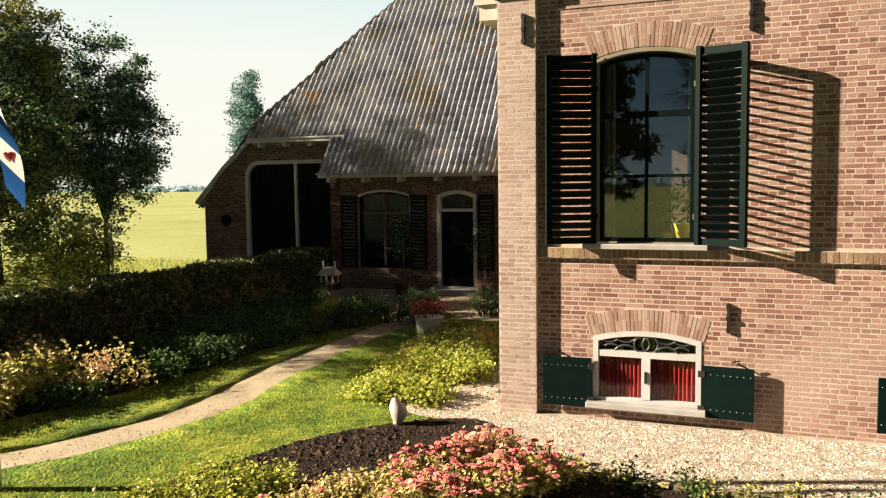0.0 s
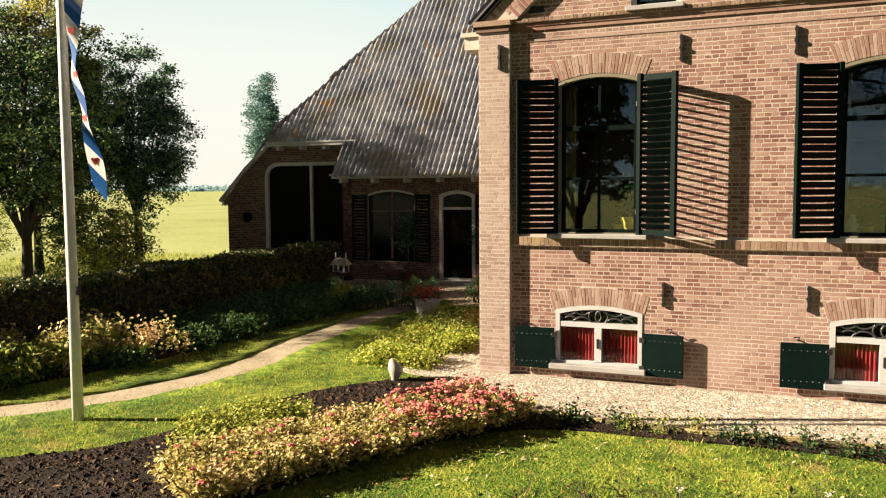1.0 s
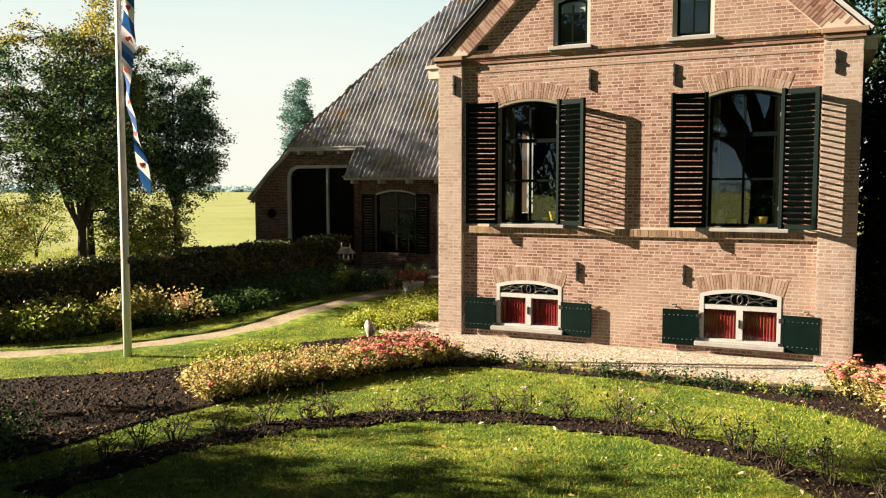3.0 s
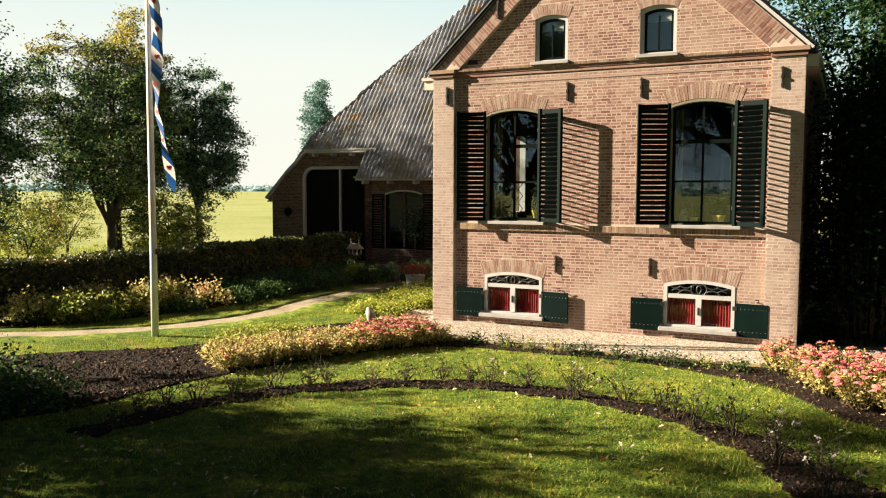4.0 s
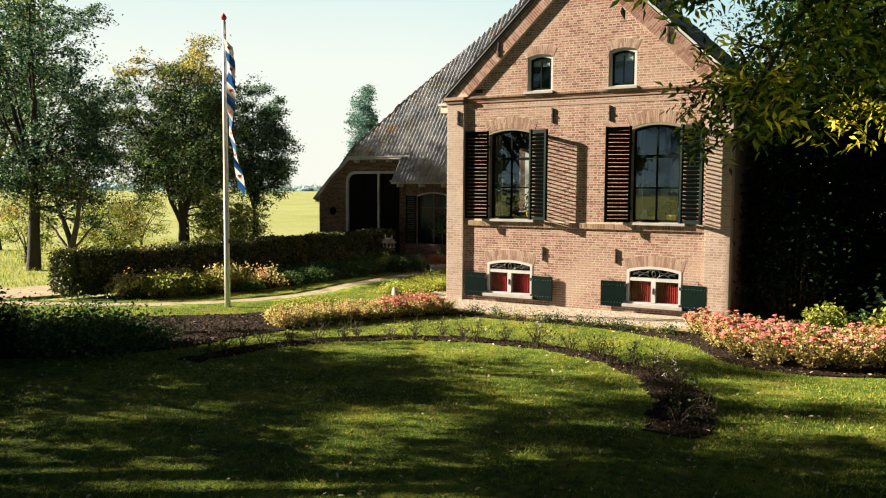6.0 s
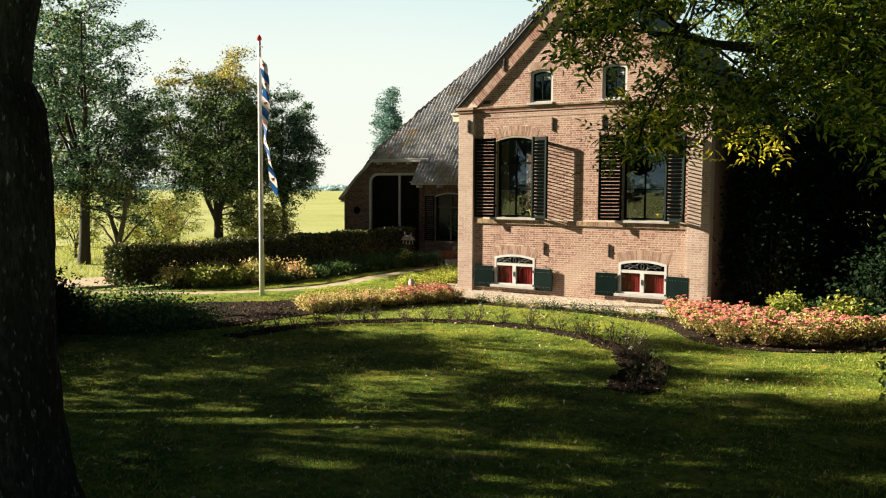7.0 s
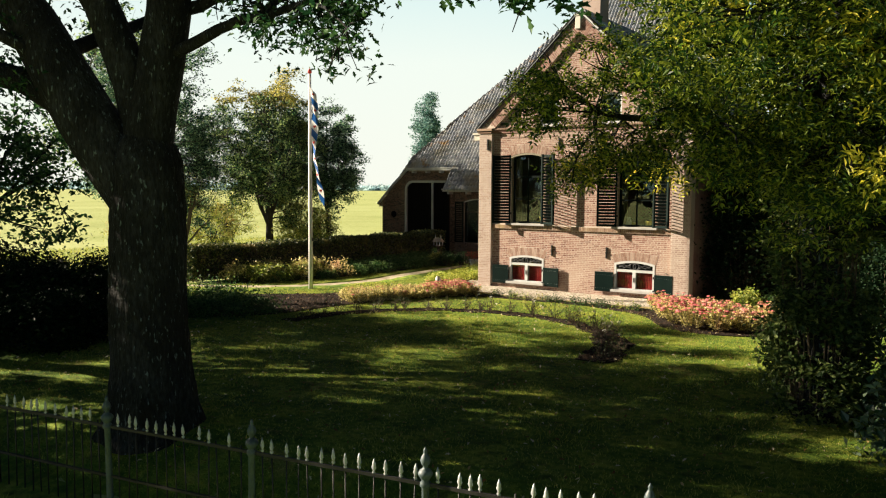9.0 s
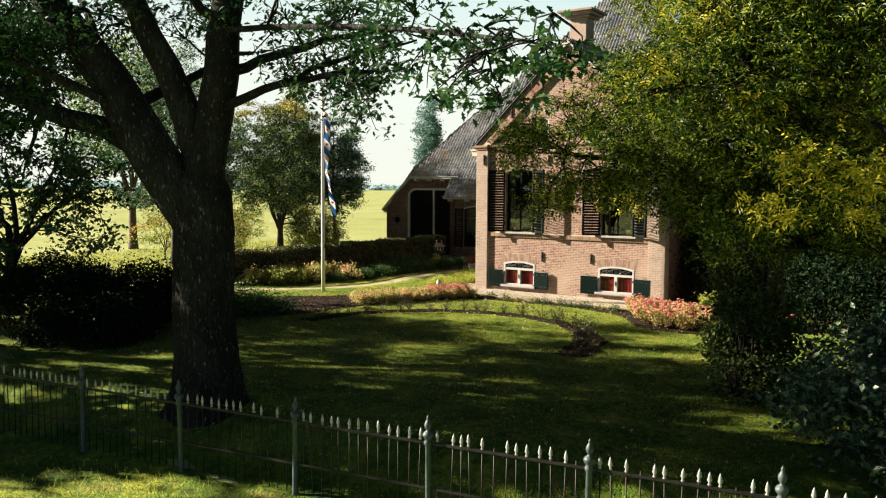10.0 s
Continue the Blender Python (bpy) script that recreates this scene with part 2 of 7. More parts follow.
M_OAKLEAF = leaf_material("oak_leaves", [(0.01, 0.038, 0.015), (0.026, 0.075, 0.025), (0.05, 0.11, 0.035)], (0.24, 0.25, 0.03), 0.5, (0.66, 0.8), tr=0.3, spec=0.2)
M_ASHLEAF = leaf_material("ash_leaves", [(0.014, 0.045, 0.008), (0.07, 0.14, 0.014), (0.26, 0.31, 0.03)], (0.7, 0.56, 0.04), 0.5, (0.67, 0.73), 0.44, spread=0.75)
M_YELLOWASH = leaf_material("yellow_ash_leaves", [(0.3, 0.33, 0.03), (0.6, 0.55, 0.04), (0.8, 0.7, 0.08)], None, tr=0.5)
M_TREELEAF = leaf_material("lime_leaves", [(0.008, 0.03, 0.015), (0.028, 0.085, 0.038), (0.09, 0.18, 0.07), (0.23, 0.31, 0.11)], (0.26, 0.26, 0.06), 0.4, (0.6, 0.76), 0.42, spread=0.8, spec=0.25)
M_BLUELEAF = leaf_material("blue_green_leaves", [(0.008, 0.03, 0.022), (0.024, 0.08, 0.052), (0.07, 0.155, 0.09), (0.15, 0.245, 0.13)], None, tr=0.42, spread=0.8, spec=0.25)
M_TOPLEAF = leaf_material("yellowing_leaves", [(0.12, 0.14, 0.03), (0.28, 0.26, 0.05), (0.46, 0.4, 0.1)], None, tr=0.5, spread=0.8)
# aerial haze of the distance is mixed into these leaf colours
M_HAZEDLEAF = leaf_material("hazed_foliage", [(0.2, 0.32, 0.36), (0.27, 0.4, 0.44), (0.33, 0.46, 0.5)], tr=0.6)
M_POPLARLEAF = leaf_material("poplar_leaves", [(0.05, 0.13, 0.12), (0.11, 0.22, 0.2), (0.2, 0.33, 0.3)])
# near-black leaves: the deep shade round the bushes is in the colour
M_SHADEDLEAF = leaf_material("shaded_leaves", [(0.003, 0.009, 0.004), (0.007, 0.017, 0.007), (0.014, 0.028, 0.011)], spec=0.04, tr=0.1)
M_HEDGE = leaf_material("hedge_leaves", [(0.012, 0.032, 0.01), (0.045, 0.072, 0.018), (0.16, 0.165, 0.04)], (0.33, 0.25, 0.07), 1.2, (0.6, 0.74), 0.15)
M_IVY = leaf_material("ivy_leaves", [(0.025, 0.05, 0.012), (0.065, 0.11, 0.026), (0.15, 0.19, 0.05)])
M_GLOSSY = leaf_material("glossy_leaves", [(0.02, 0.05, 0.025), (0.06, 0.115, 0.06), (0.2, 0.27, 0.17)], None, tr=0.25, rough=0.35, spec=0.6, spread=0.8)
M_YELLOWLEAF = leaf_material("yellow_green_leaves", [(0.2, 0.27, 0.03), (0.42, 0.47, 0.06), (0.6, 0.6, 0.13)])
M_SEDUMLEAF = leaf_material("sedum_leaves", [(0.34, 0.33, 0.07), (0.6, 0.52, 0.17), (0.78, 0.66, 0.34)], (0.72, 0.46, 0.27), 1.6, (0.56, 0.72))
M_PINK = leaf_material("sedum_flowers", [(0.42, 0.04, 0.075), (0.55, 0.12, 0.135), (0.66, 0.29, 0.25)], (0.64, 0.36, 0.26), 1.6, (0.58, 0.74), 0.2, 0.8)
M_PERENNIAL = leaf_material("perennial_leaves", [(0.1, 0.155, 0.022), (0.25, 0.32, 0.05), (0.45, 0.46, 0.1)], (0.44, 0.27, 0.08), 0.9, (0.56, 0.7))
M_DARKSHRUB = leaf_material("shrub_leaves", [(0.015, 0.045, 0.016), (0.033, 0.085, 0.026), (0.065, 0.13, 0.035)])
M_PLAINGREEN = leaf_material("green_leaves", [(0.025, 0.075, 0.02), (0.06, 0.14, 0.035), (0.13, 0.21, 0.06)])
M_ROSELEAF = leaf_material("rose_leaves", [(0.02, 0.04, 0.015), (0.05, 0.08, 0.025), (0.1, 0.12, 0.04)])
M_PETAL = material("white_petals", [(0.6, 0.55, 0.5), (0.8, 0.77, 0.72)], 8, 40, 0.8, 0, vary="island", spread=0.5, translucent=0.3)
M_REDPETAL = material("red_petals", [(0.25, 0.01, 0.015), (0.5, 0.03, 0.05)], 8, 40, 0.8, 0, vary="island", spread=0.5, translucent=0.3)
M_BLUE = material("blue_cloth", [(0.018, 0.085, 0.28), (0.03, 0.13, 0.4)], 2, 60, 0.85, 0.1, 60, 0.002, translucent=0.3)
M_WHITECLOTH = material("white_cloth", [(0.72, 0.71, 0.7), (0.82, 0.81, 0.8)], 2, 60, 0.85, 0.1, 60, 0.002, translucent=0.4)
M_REDCLOTH = material("red_cloth", [(0.5, 0.07, 0.07), (0.6, 0.11, 0.1)], 2, 60, 0.85, 0.1, 60, 0.002, translucent=0.3)
M_YELLOWPOT = material("yellow_glaze", [(0.4, 0.32, 0.04), (0.55, 0.45, 0.08)], 4, 50, 0.35, 0.1, 40, 0.002)
M_ZINC = material("zinc", [(0.4, 0.42, 0.44), (0.55, 0.57, 0.6)], 4, 50, 0.6, 0.2, 40, 0.003, metal=0.1)
M_TERRACOTTA = material("dark_terracotta", [(0.07, 0.035, 0.022), (0.13, 0.065, 0.04)], 4, 50, 0.85, 0.2, 60, 0.003)
M_WOODSLAT = material("weathered_wood", [(0.18, 0.15, 0.12), (0.32, 0.28, 0.22)], 3, 40, 0.85, 0.4, 40, 0.004, stretch=(1, 1, 0.2))


def haze_material():
    """The sky low over the horizon: warm haze to the north-west, blue with soft clouds to the south-east."""
    m = bpy.data.materials.new("hazy_sky")
    m.use_nodes = True
    n, l = m.node_tree.nodes, m.node_tree.links
    n.remove(n["Principled BSDF"])
    geo, sep, em = n.new("ShaderNodeNewGeometry"), n.new("ShaderNodeSeparateXYZ"), n.new("ShaderNodeEmission")
    l.new(geo.outputs["Position"], sep.inputs[0])

    def ranged(value, lo, hi):
        q = n.new("ShaderNodeMapRange")
        q.interpolation_type = "SMOOTHSTEP"
        q.inputs["From Min"].default_value, q.inputs["From Max"].default_value = lo, hi
        l.new(value, q.inputs["Value"])
        return q.outputs["Result"]

    def ramp(value, stops):
        q = n.new("ShaderNodeValToRGB")
        els = q.color_ramp.elements
        while len(els) < len(stops):
            els.new(0.5)
        for e, (p, c) in zip(els, stops):
            e.position, e.color = p, (*c, 1)
        l.new(value, q.inputs["Fac"])
        return q.outputs["Color"]

    def mixed(fac, a, b):
        q = n.new("ShaderNodeMix")
        q.data_type = "RGBA"
        l.new(fac, q.inputs["Factor"])
        l.new(a, q.inputs[6])
        l.new(b, q.inputs[7])
        return q.outputs[2]

    height = n.new("ShaderNodeMath")
    height.operation = "DIVIDE"
    height.inputs[1].default_value = 1000.0
    l.new(sep.outputs["Z"], height.inputs[0])
    hazy = ramp(height.outputs[0], [(0.0, (1.0, 0.965, 0.84)), (0.4, (0.95, 0.975, 0.88)), (1.0, (0.5, 0.79, 0.86))])
    aqua = n.new("ShaderNodeRGB")
    aqua.outputs[0].default_value = (0.4, 0.75, 0.82, 1)
    both = n.new("ShaderNodeMath")
    both.operation = "MULTIPLY"
    l.new(ranged(sep.outputs["X"], -1500.0, 400.0), both.inputs[0])
    l.new(ranged(sep.outputs["Z"], 150.0, 620.0), both.inputs[1])
    hazy = mixed(both.outputs[0], hazy, aqua.outputs[0])
    blue = ramp(height.outputs[0], [(0.0, (0.55, 0.72, 0.8)), (0.3, (0.25, 0.41, 0.55)), (1.0, (0.16, 0.32, 0.5))])
    stretch = n.new("ShaderNodeMapping")
    stretch.inputs["Scale"].default_value = (0.001, 0.001, 0.0035)
    l.new(geo.outputs["Position"], stretch.inputs["Vector"])
    cloud = n.new("ShaderNodeTexNoise")
    cloud.inputs["Scale"].default_value, cloud.inputs["Detail"].default_value, cloud.inputs["Roughness"].default_value = 2.2, 6.0, 0.6
    l.new(stretch.outputs["Vector"], cloud.inputs["Vector"])
    white = n.new("ShaderNodeRGB")
    white.outputs[0].default_value = (0.85, 0.85, 0.84, 1)
    clouded = mixed(ranged(cloud.outputs["Fac"], 0.52, 0.72), blue, white.outputs[0])
    l.new(mixed(ranged(sep.outputs["Y"], 300.0, -1200.0), hazy, clouded), em.inputs["Color"])
    em.inputs["Strength"].default_value = 0.25
    l.new(em.outputs["Emission"], n["Material Output"].inputs["Surface"])
    return m


M_HAZE = haze_material()


# ---- mesh helpers ----
def part(name, bm, mat, parent, label=""):
    me = bpy.data.meshes.new(name)
    bm.to_mesh(me)
    bm.free()
    return part_mesh(name, me, mat, parent, label)


def part_mesh(name, me, mat, parent, label=""):
    if mat and not me.materials:
        me.materials.append(mat)
    ob = new(name, me)
    if parent is not None:
        ob.parent = parent
    if label:
        ob["label"] = label
    return ob


def fast_mesh(name, verts, faces, smooth=False):
    verts, faces = np.asarray(verts, dtype=np.float32), np.asarray(faces, dtype=np.int32)
    me = bpy.data.meshes.new(name)
    k = faces.shape[1]
    me.vertices.add(len(verts))
    me.vertices.foreach_set("co", verts.ravel())
    me.loops.add(faces.size)
    me.loops.foreach_set("vertex_index", faces.ravel())
    me.polygons.add(len(faces))
    me.polygons.foreach_set("loop_start", np.arange(0, faces.size, k, dtype=np.int32))
    me.polygons.foreach_set("use_smooth", np.full(len(faces), bool(smooth)))
    me.update(calc_edges=True)
    me.validate()
    return me


def thing(name, label, category, group="", kind="", at=(0, 0, 0)):
    ob = new(name)
    ob.location = at
    ob.empty_display_size = 0.2
    return tagged(ob, label, category, group, kind)


def add_box(bm, x0, x1, y0, y1, z0, z1, rot=None):
    v = [bm.verts.new(p) for p in ((x0, y0, z0), (x1, y0, z0), (x1, y1, z0), (x0, y1, z0), (x0, y0, z1), (x1, y0, z1), (x1, y1, z1), (x0, y1, z1))]
    for f in ((0, 3, 2, 1), (4, 5, 6, 7), (0, 1, 5, 4), (1, 2, 6, 5), (2, 3, 7, 6), (3, 0, 4, 7)):
        bm.faces.new([v[i] for i in f])
    if rot is not None:
        bmesh.ops.transform(bm, matrix=rot, verts=v)
    return v


def boxes(*specs, bevel=0.0):
    bm = bmesh.new()
    for s in specs:
        add_box(bm, *s)
    if bevel:
        bmesh.ops.bevel(bm, geom=bm.edges[:], offset=bevel, segments=1, affect="EDGES")
    return bm


def lathe(profile, sides=16, centre=(0, 0, 0), bm=None):
    bm = bm or bmesh.new()
    rings = []
    for r, z in profile:
        rings.append([bm.verts.new((centre[0] + r * math.cos(a), centre[1] + r * math.sin(a), centre[2] + z)) for a in [2 * math.pi * i / sides for i in range(sides)]])
    for a, b in zip(rings, rings[1:]):
        for i in range(sides):
            bm.faces.new((a[i], a[(i + 1) % sides], b[(i + 1) % sides], b[i])).smooth = True
    bm.faces.new(rings[0][::-1])
    bm.faces.new(rings[-1])
    return bm


def plate(outer, holes, y0, y1):
    """A plate in the x-z plane with holes, from y0 to y1."""
    bm = bmesh.new()
    for loop in [outer, *holes]:
        vs = [bm.verts.new((x, y0, z)) for x, z in loop]
        for a, b in zip(vs, vs[1:] + vs[:1]):
            bm.edges.new((a, b))
    bmesh.ops.triangle_fill(bm, use_beauty=True, edges=bm.edges[:])
    for f in bm.faces:
        if f.normal.y > 0:
            f.normal_flip()
    ret = bmesh.ops.extrude_face_region(bm, geom=bm.faces[:])
    bmesh.ops.translate(bm, vec=(0, y1 - y0, 0), verts=[g for g in ret["geom"] if isinstance(g, bmesh.types.BMVert)])
    bmesh.ops.recalc_face_normals(bm, faces=bm.faces[:])
    return bm


def arched(x0, x1, z0, z1, rise, n=10):
    """Outline of an opening with a segmental head; z1 is the crown."""
    c, h = (x0 + x1) / 2, (x1 - x0) / 2
    if rise <= 0:
        return [(x0, z0), (x1, z0), (x1, z1), (x0, z1)]
    r = (h * h + rise * rise) / (2 * rise)
    a = math.asin(min(1, h / r))
    return [(x0, z0), (x1, z0)] + [(c + r * math.sin(a - 2 * a * i / n), z1 - r + r * math.cos(a - 2 * a * i / n)) for i in range(n + 1)]


def tube(points, radii, sides=6):
    """Arrays of a tapered tube along points."""
    pts = np.asarray(points, float)
    verts, faces = [], []
    for i, p in enumerate(pts):
        d = pts[min(i + 1, len(pts) - 1)] - pts[max(i - 1, 0)]
        d = d / (np.linalg.norm(d) + 1e-9)
        u = np.cross(d, (0.31, 0.9, 0.17) if abs(d[2]) > 0.7 else (0, 0, 1))
        u /= np.linalg.norm(u) + 1e-9
        w = np.cross(d, u)
        for k in range(sides):
            a = 2 * math.pi * k / sides
            verts.append(p + radii[i] * (math.cos(a) * u + math.sin(a) * w))
    for i in range(len(pts) - 1):
        for k in range(sides):
            a, b = i * sides + k, i * sides + (k + 1) % sides
            faces.append((a, b, b + sides, a + sides))
    return np.array(verts), np.array(faces)


def join(pieces):
    vs, fs, o = [], [], 0
    for v, f in pieces:
        vs.append(v)
        fs.append(f + o)
        o += len(v)
    return np.concatenate(vs), np.concatenate(fs)


# leaf outlines: x across, y along, folded a little in z
LEAF_PLAIN = (np.array([(0, 0, 0), (0.32, 0.4, 0.08), (0, 1, -0.06), (-0.32, 0.4, 0.08)]), np.array([(0, 1, 2), (0, 2, 3)]))
LEAF_LOBED = (np.array([(0, 0, 0), (0.1, 0.2, 0.03), (0.19, 0.34, 0.06), (0.1, 0.43, 0.02), (0.25, 0.64, 0.05), (0.12, 0.72, 0.0), (0, 1, -0.1),
                        (-0.12, 0.72, 0.0), (-0.25, 0.64, 0.05), (-0.1, 0.43, 0.02), (-0.19, 0.34, 0.06), (-0.1, 0.2, 0.03)]),
              np.array([(0, 1, 11), (1, 2, 3), (1, 3, 9), (1, 9, 11), (9, 10, 11), (3, 4, 5), (3, 5, 7), (3, 7, 9), (7, 8, 9), (5, 6, 7)]))


def pinnate(pairs=3):
    """A compound leaf: pairs of slim leaflets and one at the tip."""
    v, f = [], []
    for i in range(pairs):
        for s in (-1, 1):
            y = 0.25 + 0.5 * i / pairs
            o = len(v)
            v += [(0, y, 0), (s * 0.2, y + 0.01, 0.03), (s * 0.36, y + 0.16, -0.04), (s * 0.13, y + 0.13, 0.03)]
            f += [(o, o + 1, o + 2), (o, o + 2, o + 3)] if s > 0 else [(o, o + 2, o + 1), (o, o + 3, o + 2)]
    o = len(v)
    v += [(0, 0.7, 0), (0.07, 0.85, 0.02), (0, 1.08, -0.06), (-0.07, 0.85, 0.02)]
    f += [(o, o + 1, o + 2), (o, o + 2, o + 3)]
    return np.array(v), np.array(f)


LEAF_PINNATE = pinnate(2)


def leaf_cloud(rng, centres, sizes, template=LEAF_PLAIN, up=0.5, droop=0.0):
    """Leaves at the given centres: arrays of one mesh."""
    t, f = template
    n = len(centres)
    nrm = rng.normal(size=(n, 3))
    nrm[:, 2] = np.abs(nrm[:, 2]) + up
    nrm /= np.linalg.norm(nrm, axis=1)[:, None]
    along = rng.normal(size=(n, 3))
    along[:, 2] -= droop
    along -= nrm * (along * nrm).sum(1)[:, None]
    along /= np.linalg.norm(along, axis=1)[:, None] + 1e-9
    across = np.cross(along, nrm)
    s = np.asarray(sizes)[:, None, None]
    v = centres[:, None, :] + s * (t[None, :, 0:1] * across[:, None, :] + t[None, :, 1:2] * along[:, None, :] + t[None, :, 2:3] * nrm[:, None, :])
    faces = f[None, :, :] + (np.arange(n) * len(t))[:, None, None]
    return v.reshape(-1, 3), faces.reshape(-1, f.shape[1])


def inside(poly, x, y):
    x, y = np.asarray(x), np.asarray(y)
    hit = np.zeros(x.shape, bool)
    for (xa, ya), (xb, yb) in zip(poly, poly[1:] + poly[:1]):
        if ya != yb:
            hit ^= ((ya > y) != (yb > y)) & (x < (xb - xa) * (y - ya) / (yb - ya) + xa)
    return hit


def smooth_loop(pts, n=6):
    """A closed smooth outline through the points."""
    out, k = [], len(pts)
    for i in range(k):
        p0, p1, p2, p3 = (np.array(pts[(i + j) % k], float) for j in (-1, 0, 1, 2))
        for s in range(n):
            t = s / n
            out.append(tuple(0.5 * (2 * p1 + (p2 - p0) * t + (2 * p0 - 5 * p1 + 4 * p2 - p3) * t * t + (3 * p1 - p0 - 3 * p2 + p3) * t ** 3)))
    return out


def smooth_line(pts, n=8):
    out, k = [], len(pts)
    for i in range(k - 1):
        p0, p1, p2, p3 = (np.array(pts[min(max(i + j, 0), k - 1)], float) for j in (-1, 0, 1, 2))
        for s in range(n):
            t = s / n
            out.append(tuple(0.5 * (2 * p1 + (p2 - p0) * t + (2 * p0 - 5 * p1 + 4 * p2 - p3) * t * t + (3 * p1 - p0 - 3 * p2 + p3) * t ** 3)))
    return out + [tuple(pts[-1])]


def ground_z(x, y):
    """The garden is level and falls towards the fence and the verge."""
    s = np.clip((-15.0 - (np.asarray(y, float) - 0.15 * (np.asarray(x, float) - 5.0))) / 1.8, 0, 1)
    return -0.55 * s * s * (3 - 2 * s)


def sheet(name, poly, z, mat, label, category, thick=0.05):
    """A flat patch of ground with a low edge."""
    bm = bmesh.new()
    vs = [bm.verts.new((x, y, float(ground_z(x, y)) + z)) for x, y in poly]
    for a, b in zip(vs, vs[1:] + vs[:1]):
        bm.edges.new((a, b))
    bmesh.ops.triangle_fill(bm, use_beauty=True, edges=bm.edges[:])
    for f in bm.faces:
        if f.normal.z < 0:
            f.normal_flip()
    rim = [e for e in bm.edges if e.is_boundary]
    ret = bmesh.ops.extrude_edge_only(bm, edges=rim)
    bmesh.ops.translate(bm, vec=(0, 0, -thick), verts=[g for g in ret["geom"] if isinstance(g, bmesh.types.BMVert)])
    return tagged(part(name, bm, mat, None), label, category, kind="structure")


# ---- ground ----
def ground_axis(lo, hi, step):
    core = list(np.arange(lo, hi + 1e-6, step))
    far = [8, 20, 45, 90, 180, 400, 900, 2000, 4500]
    return np.array([lo - d for d in far[::-1]] + core + [hi + d for d in far])


gx, gy = ground_axis(-30, 34, 1.0), ground_axis(-34, 40, 1.0)
gxx, gyy = np.meshgrid(gx, gy)
gzz = ground_z(gxx, gyy) - 0.06
idx = np.arange(gxx.size).reshape(gxx.shape)
quads = np.stack([idx[:-1, :-1], idx[:-1, 1:], idx[1:, 1:], idx[1:, :-1]], -1).reshape(-1, 4)
ground = part_mesh("ground", fast_mesh("ground", np.stack([gxx, gyy, gzz], -1).reshape(-1, 3), quads, True), M_FIELD, None)
tagged(ground, "flat yellow-green pasture reaching to the horizon", "ground", kind="structure")

# hazy sky far behind everything
hv, hf = [], []
for i in range(97):
    a = radians(360 * i / 96)
    for z in (-20, 120, 280, 450, 640):
        hv.append((2600 * math.cos(a), 2600 * math.sin(a), z))
for i in range(96):
    for j in range(4):
        o = i * 5 + j
        hf.append((o, o + 5, o + 6, o + 1))
tagged(part_mesh("backdrop", fast_mesh("backdrop", hv, hf, True), M_HAZE, None), "pale hazy sky low over the horizon", "sky", kind="structure")

# lawn, in fine cells so that it follows the fall to the fence
lx, ly = np.arange(-8.0, 24.1, 0.5), np.arange(-22.0, 8.1, 0.5)
lxx, lyy = np.meshgrid(lx, ly)
idx = np.arange(lxx.size).reshape(lxx.shape)
quads = np.stack([idx[:-1, :-1], idx[:-1, 1:], idx[1:, 1:], idx[1:, :-1]], -1).reshape(-1, 4)
cx, cy = (lxx[:-1, :-1] + 0.25).ravel(), (lyy[:-1, :-1] + 0.25).ravel()
keep = ~((cx < -6.0) & (cy > -2.0)) & ~((cx < -7.4) & (cy > -9.0))
lawn = part_mesh("lawn", fast_mesh("lawn", np.stack([lxx, lyy, ground_z(lxx, lyy)], -1).reshape(-1, 3), quads[keep], True), M_LAWN, None)
tagged(lawn, "mown garden lawn with fallen leaves and worn patches", "lawn", kind="structure")

ROSE_C, ROSE_IN, ROSE_OUT = (3.6, -8.3), 3.36, 4.06


def ring(r0, r1, a0, a1, n=150):
    def rim(r, a, k):
        r += (0.13 if r < 3.7 else -0.15) * min(1.0, max(0.0, (a - 25) / 30))
        r += 0.05 * math.sin(a * 0.31 + k) + 0.035 * math.sin(a * 0.83 + 2 * k) + 0.025 * math.sin(a * 2.1 + k)
        return (ROSE_C[0] + r * math.cos(radians(a)), ROSE_C[1] + r * math.sin(radians(a)))

    return [rim(r1, a0 + (a1 - a0) * i / n, 0.5) for i in range(n + 1)] + [rim(r0, a1 - (a1 - a0) * i / n, 2.0) for i in range(n + 1)]


ROSE_BED = ring(ROSE_IN, ROSE_OUT, -4, 184)
SEDUM_BED = smooth_loop([(-0.9, -6.6), (-0.45, -5.0), (0.2, -3.5), (1.2, -2.45), (2.6, -2.3), (4.2, -2.25), (5.4, -2.6), (6.3, -3.1), (7.3, -4.4), (8.7, -4.5), (10.2, -3.3), (10.2, -1.6), (8.0, -1.6), (6.2, -1.75),
                         (4.5, -1.85), (2.2, -1.95), (0.7, -1.7), (-0.4, -0.55), (-1.6, -1.4), (-2.3, -3.0), (-2.7, -4.6), (-4.2, -6.0), (-6.0, -8.5), (-4.2, -10.2), (-2.4, -9.7), (-1.1, -8.1)])
GRAVEL = smooth_loop([(-1.45, -0.2), (-0.3, -0.7), (0.7, -1.75), (2.2, -2.0), (4.5, -1.9), (6.2, -1.8), (8.0, -1.6), (9.2, -1.4), (9.4, 0.2), (8.4, 1.0), (6.6, 0.4), (3.0, 0.3), (-0.3, 0.35), (-0.6, 3.0), (-0.7, 7.5), (-1.2, 7.8), (-1.3, 3.0)], 5)
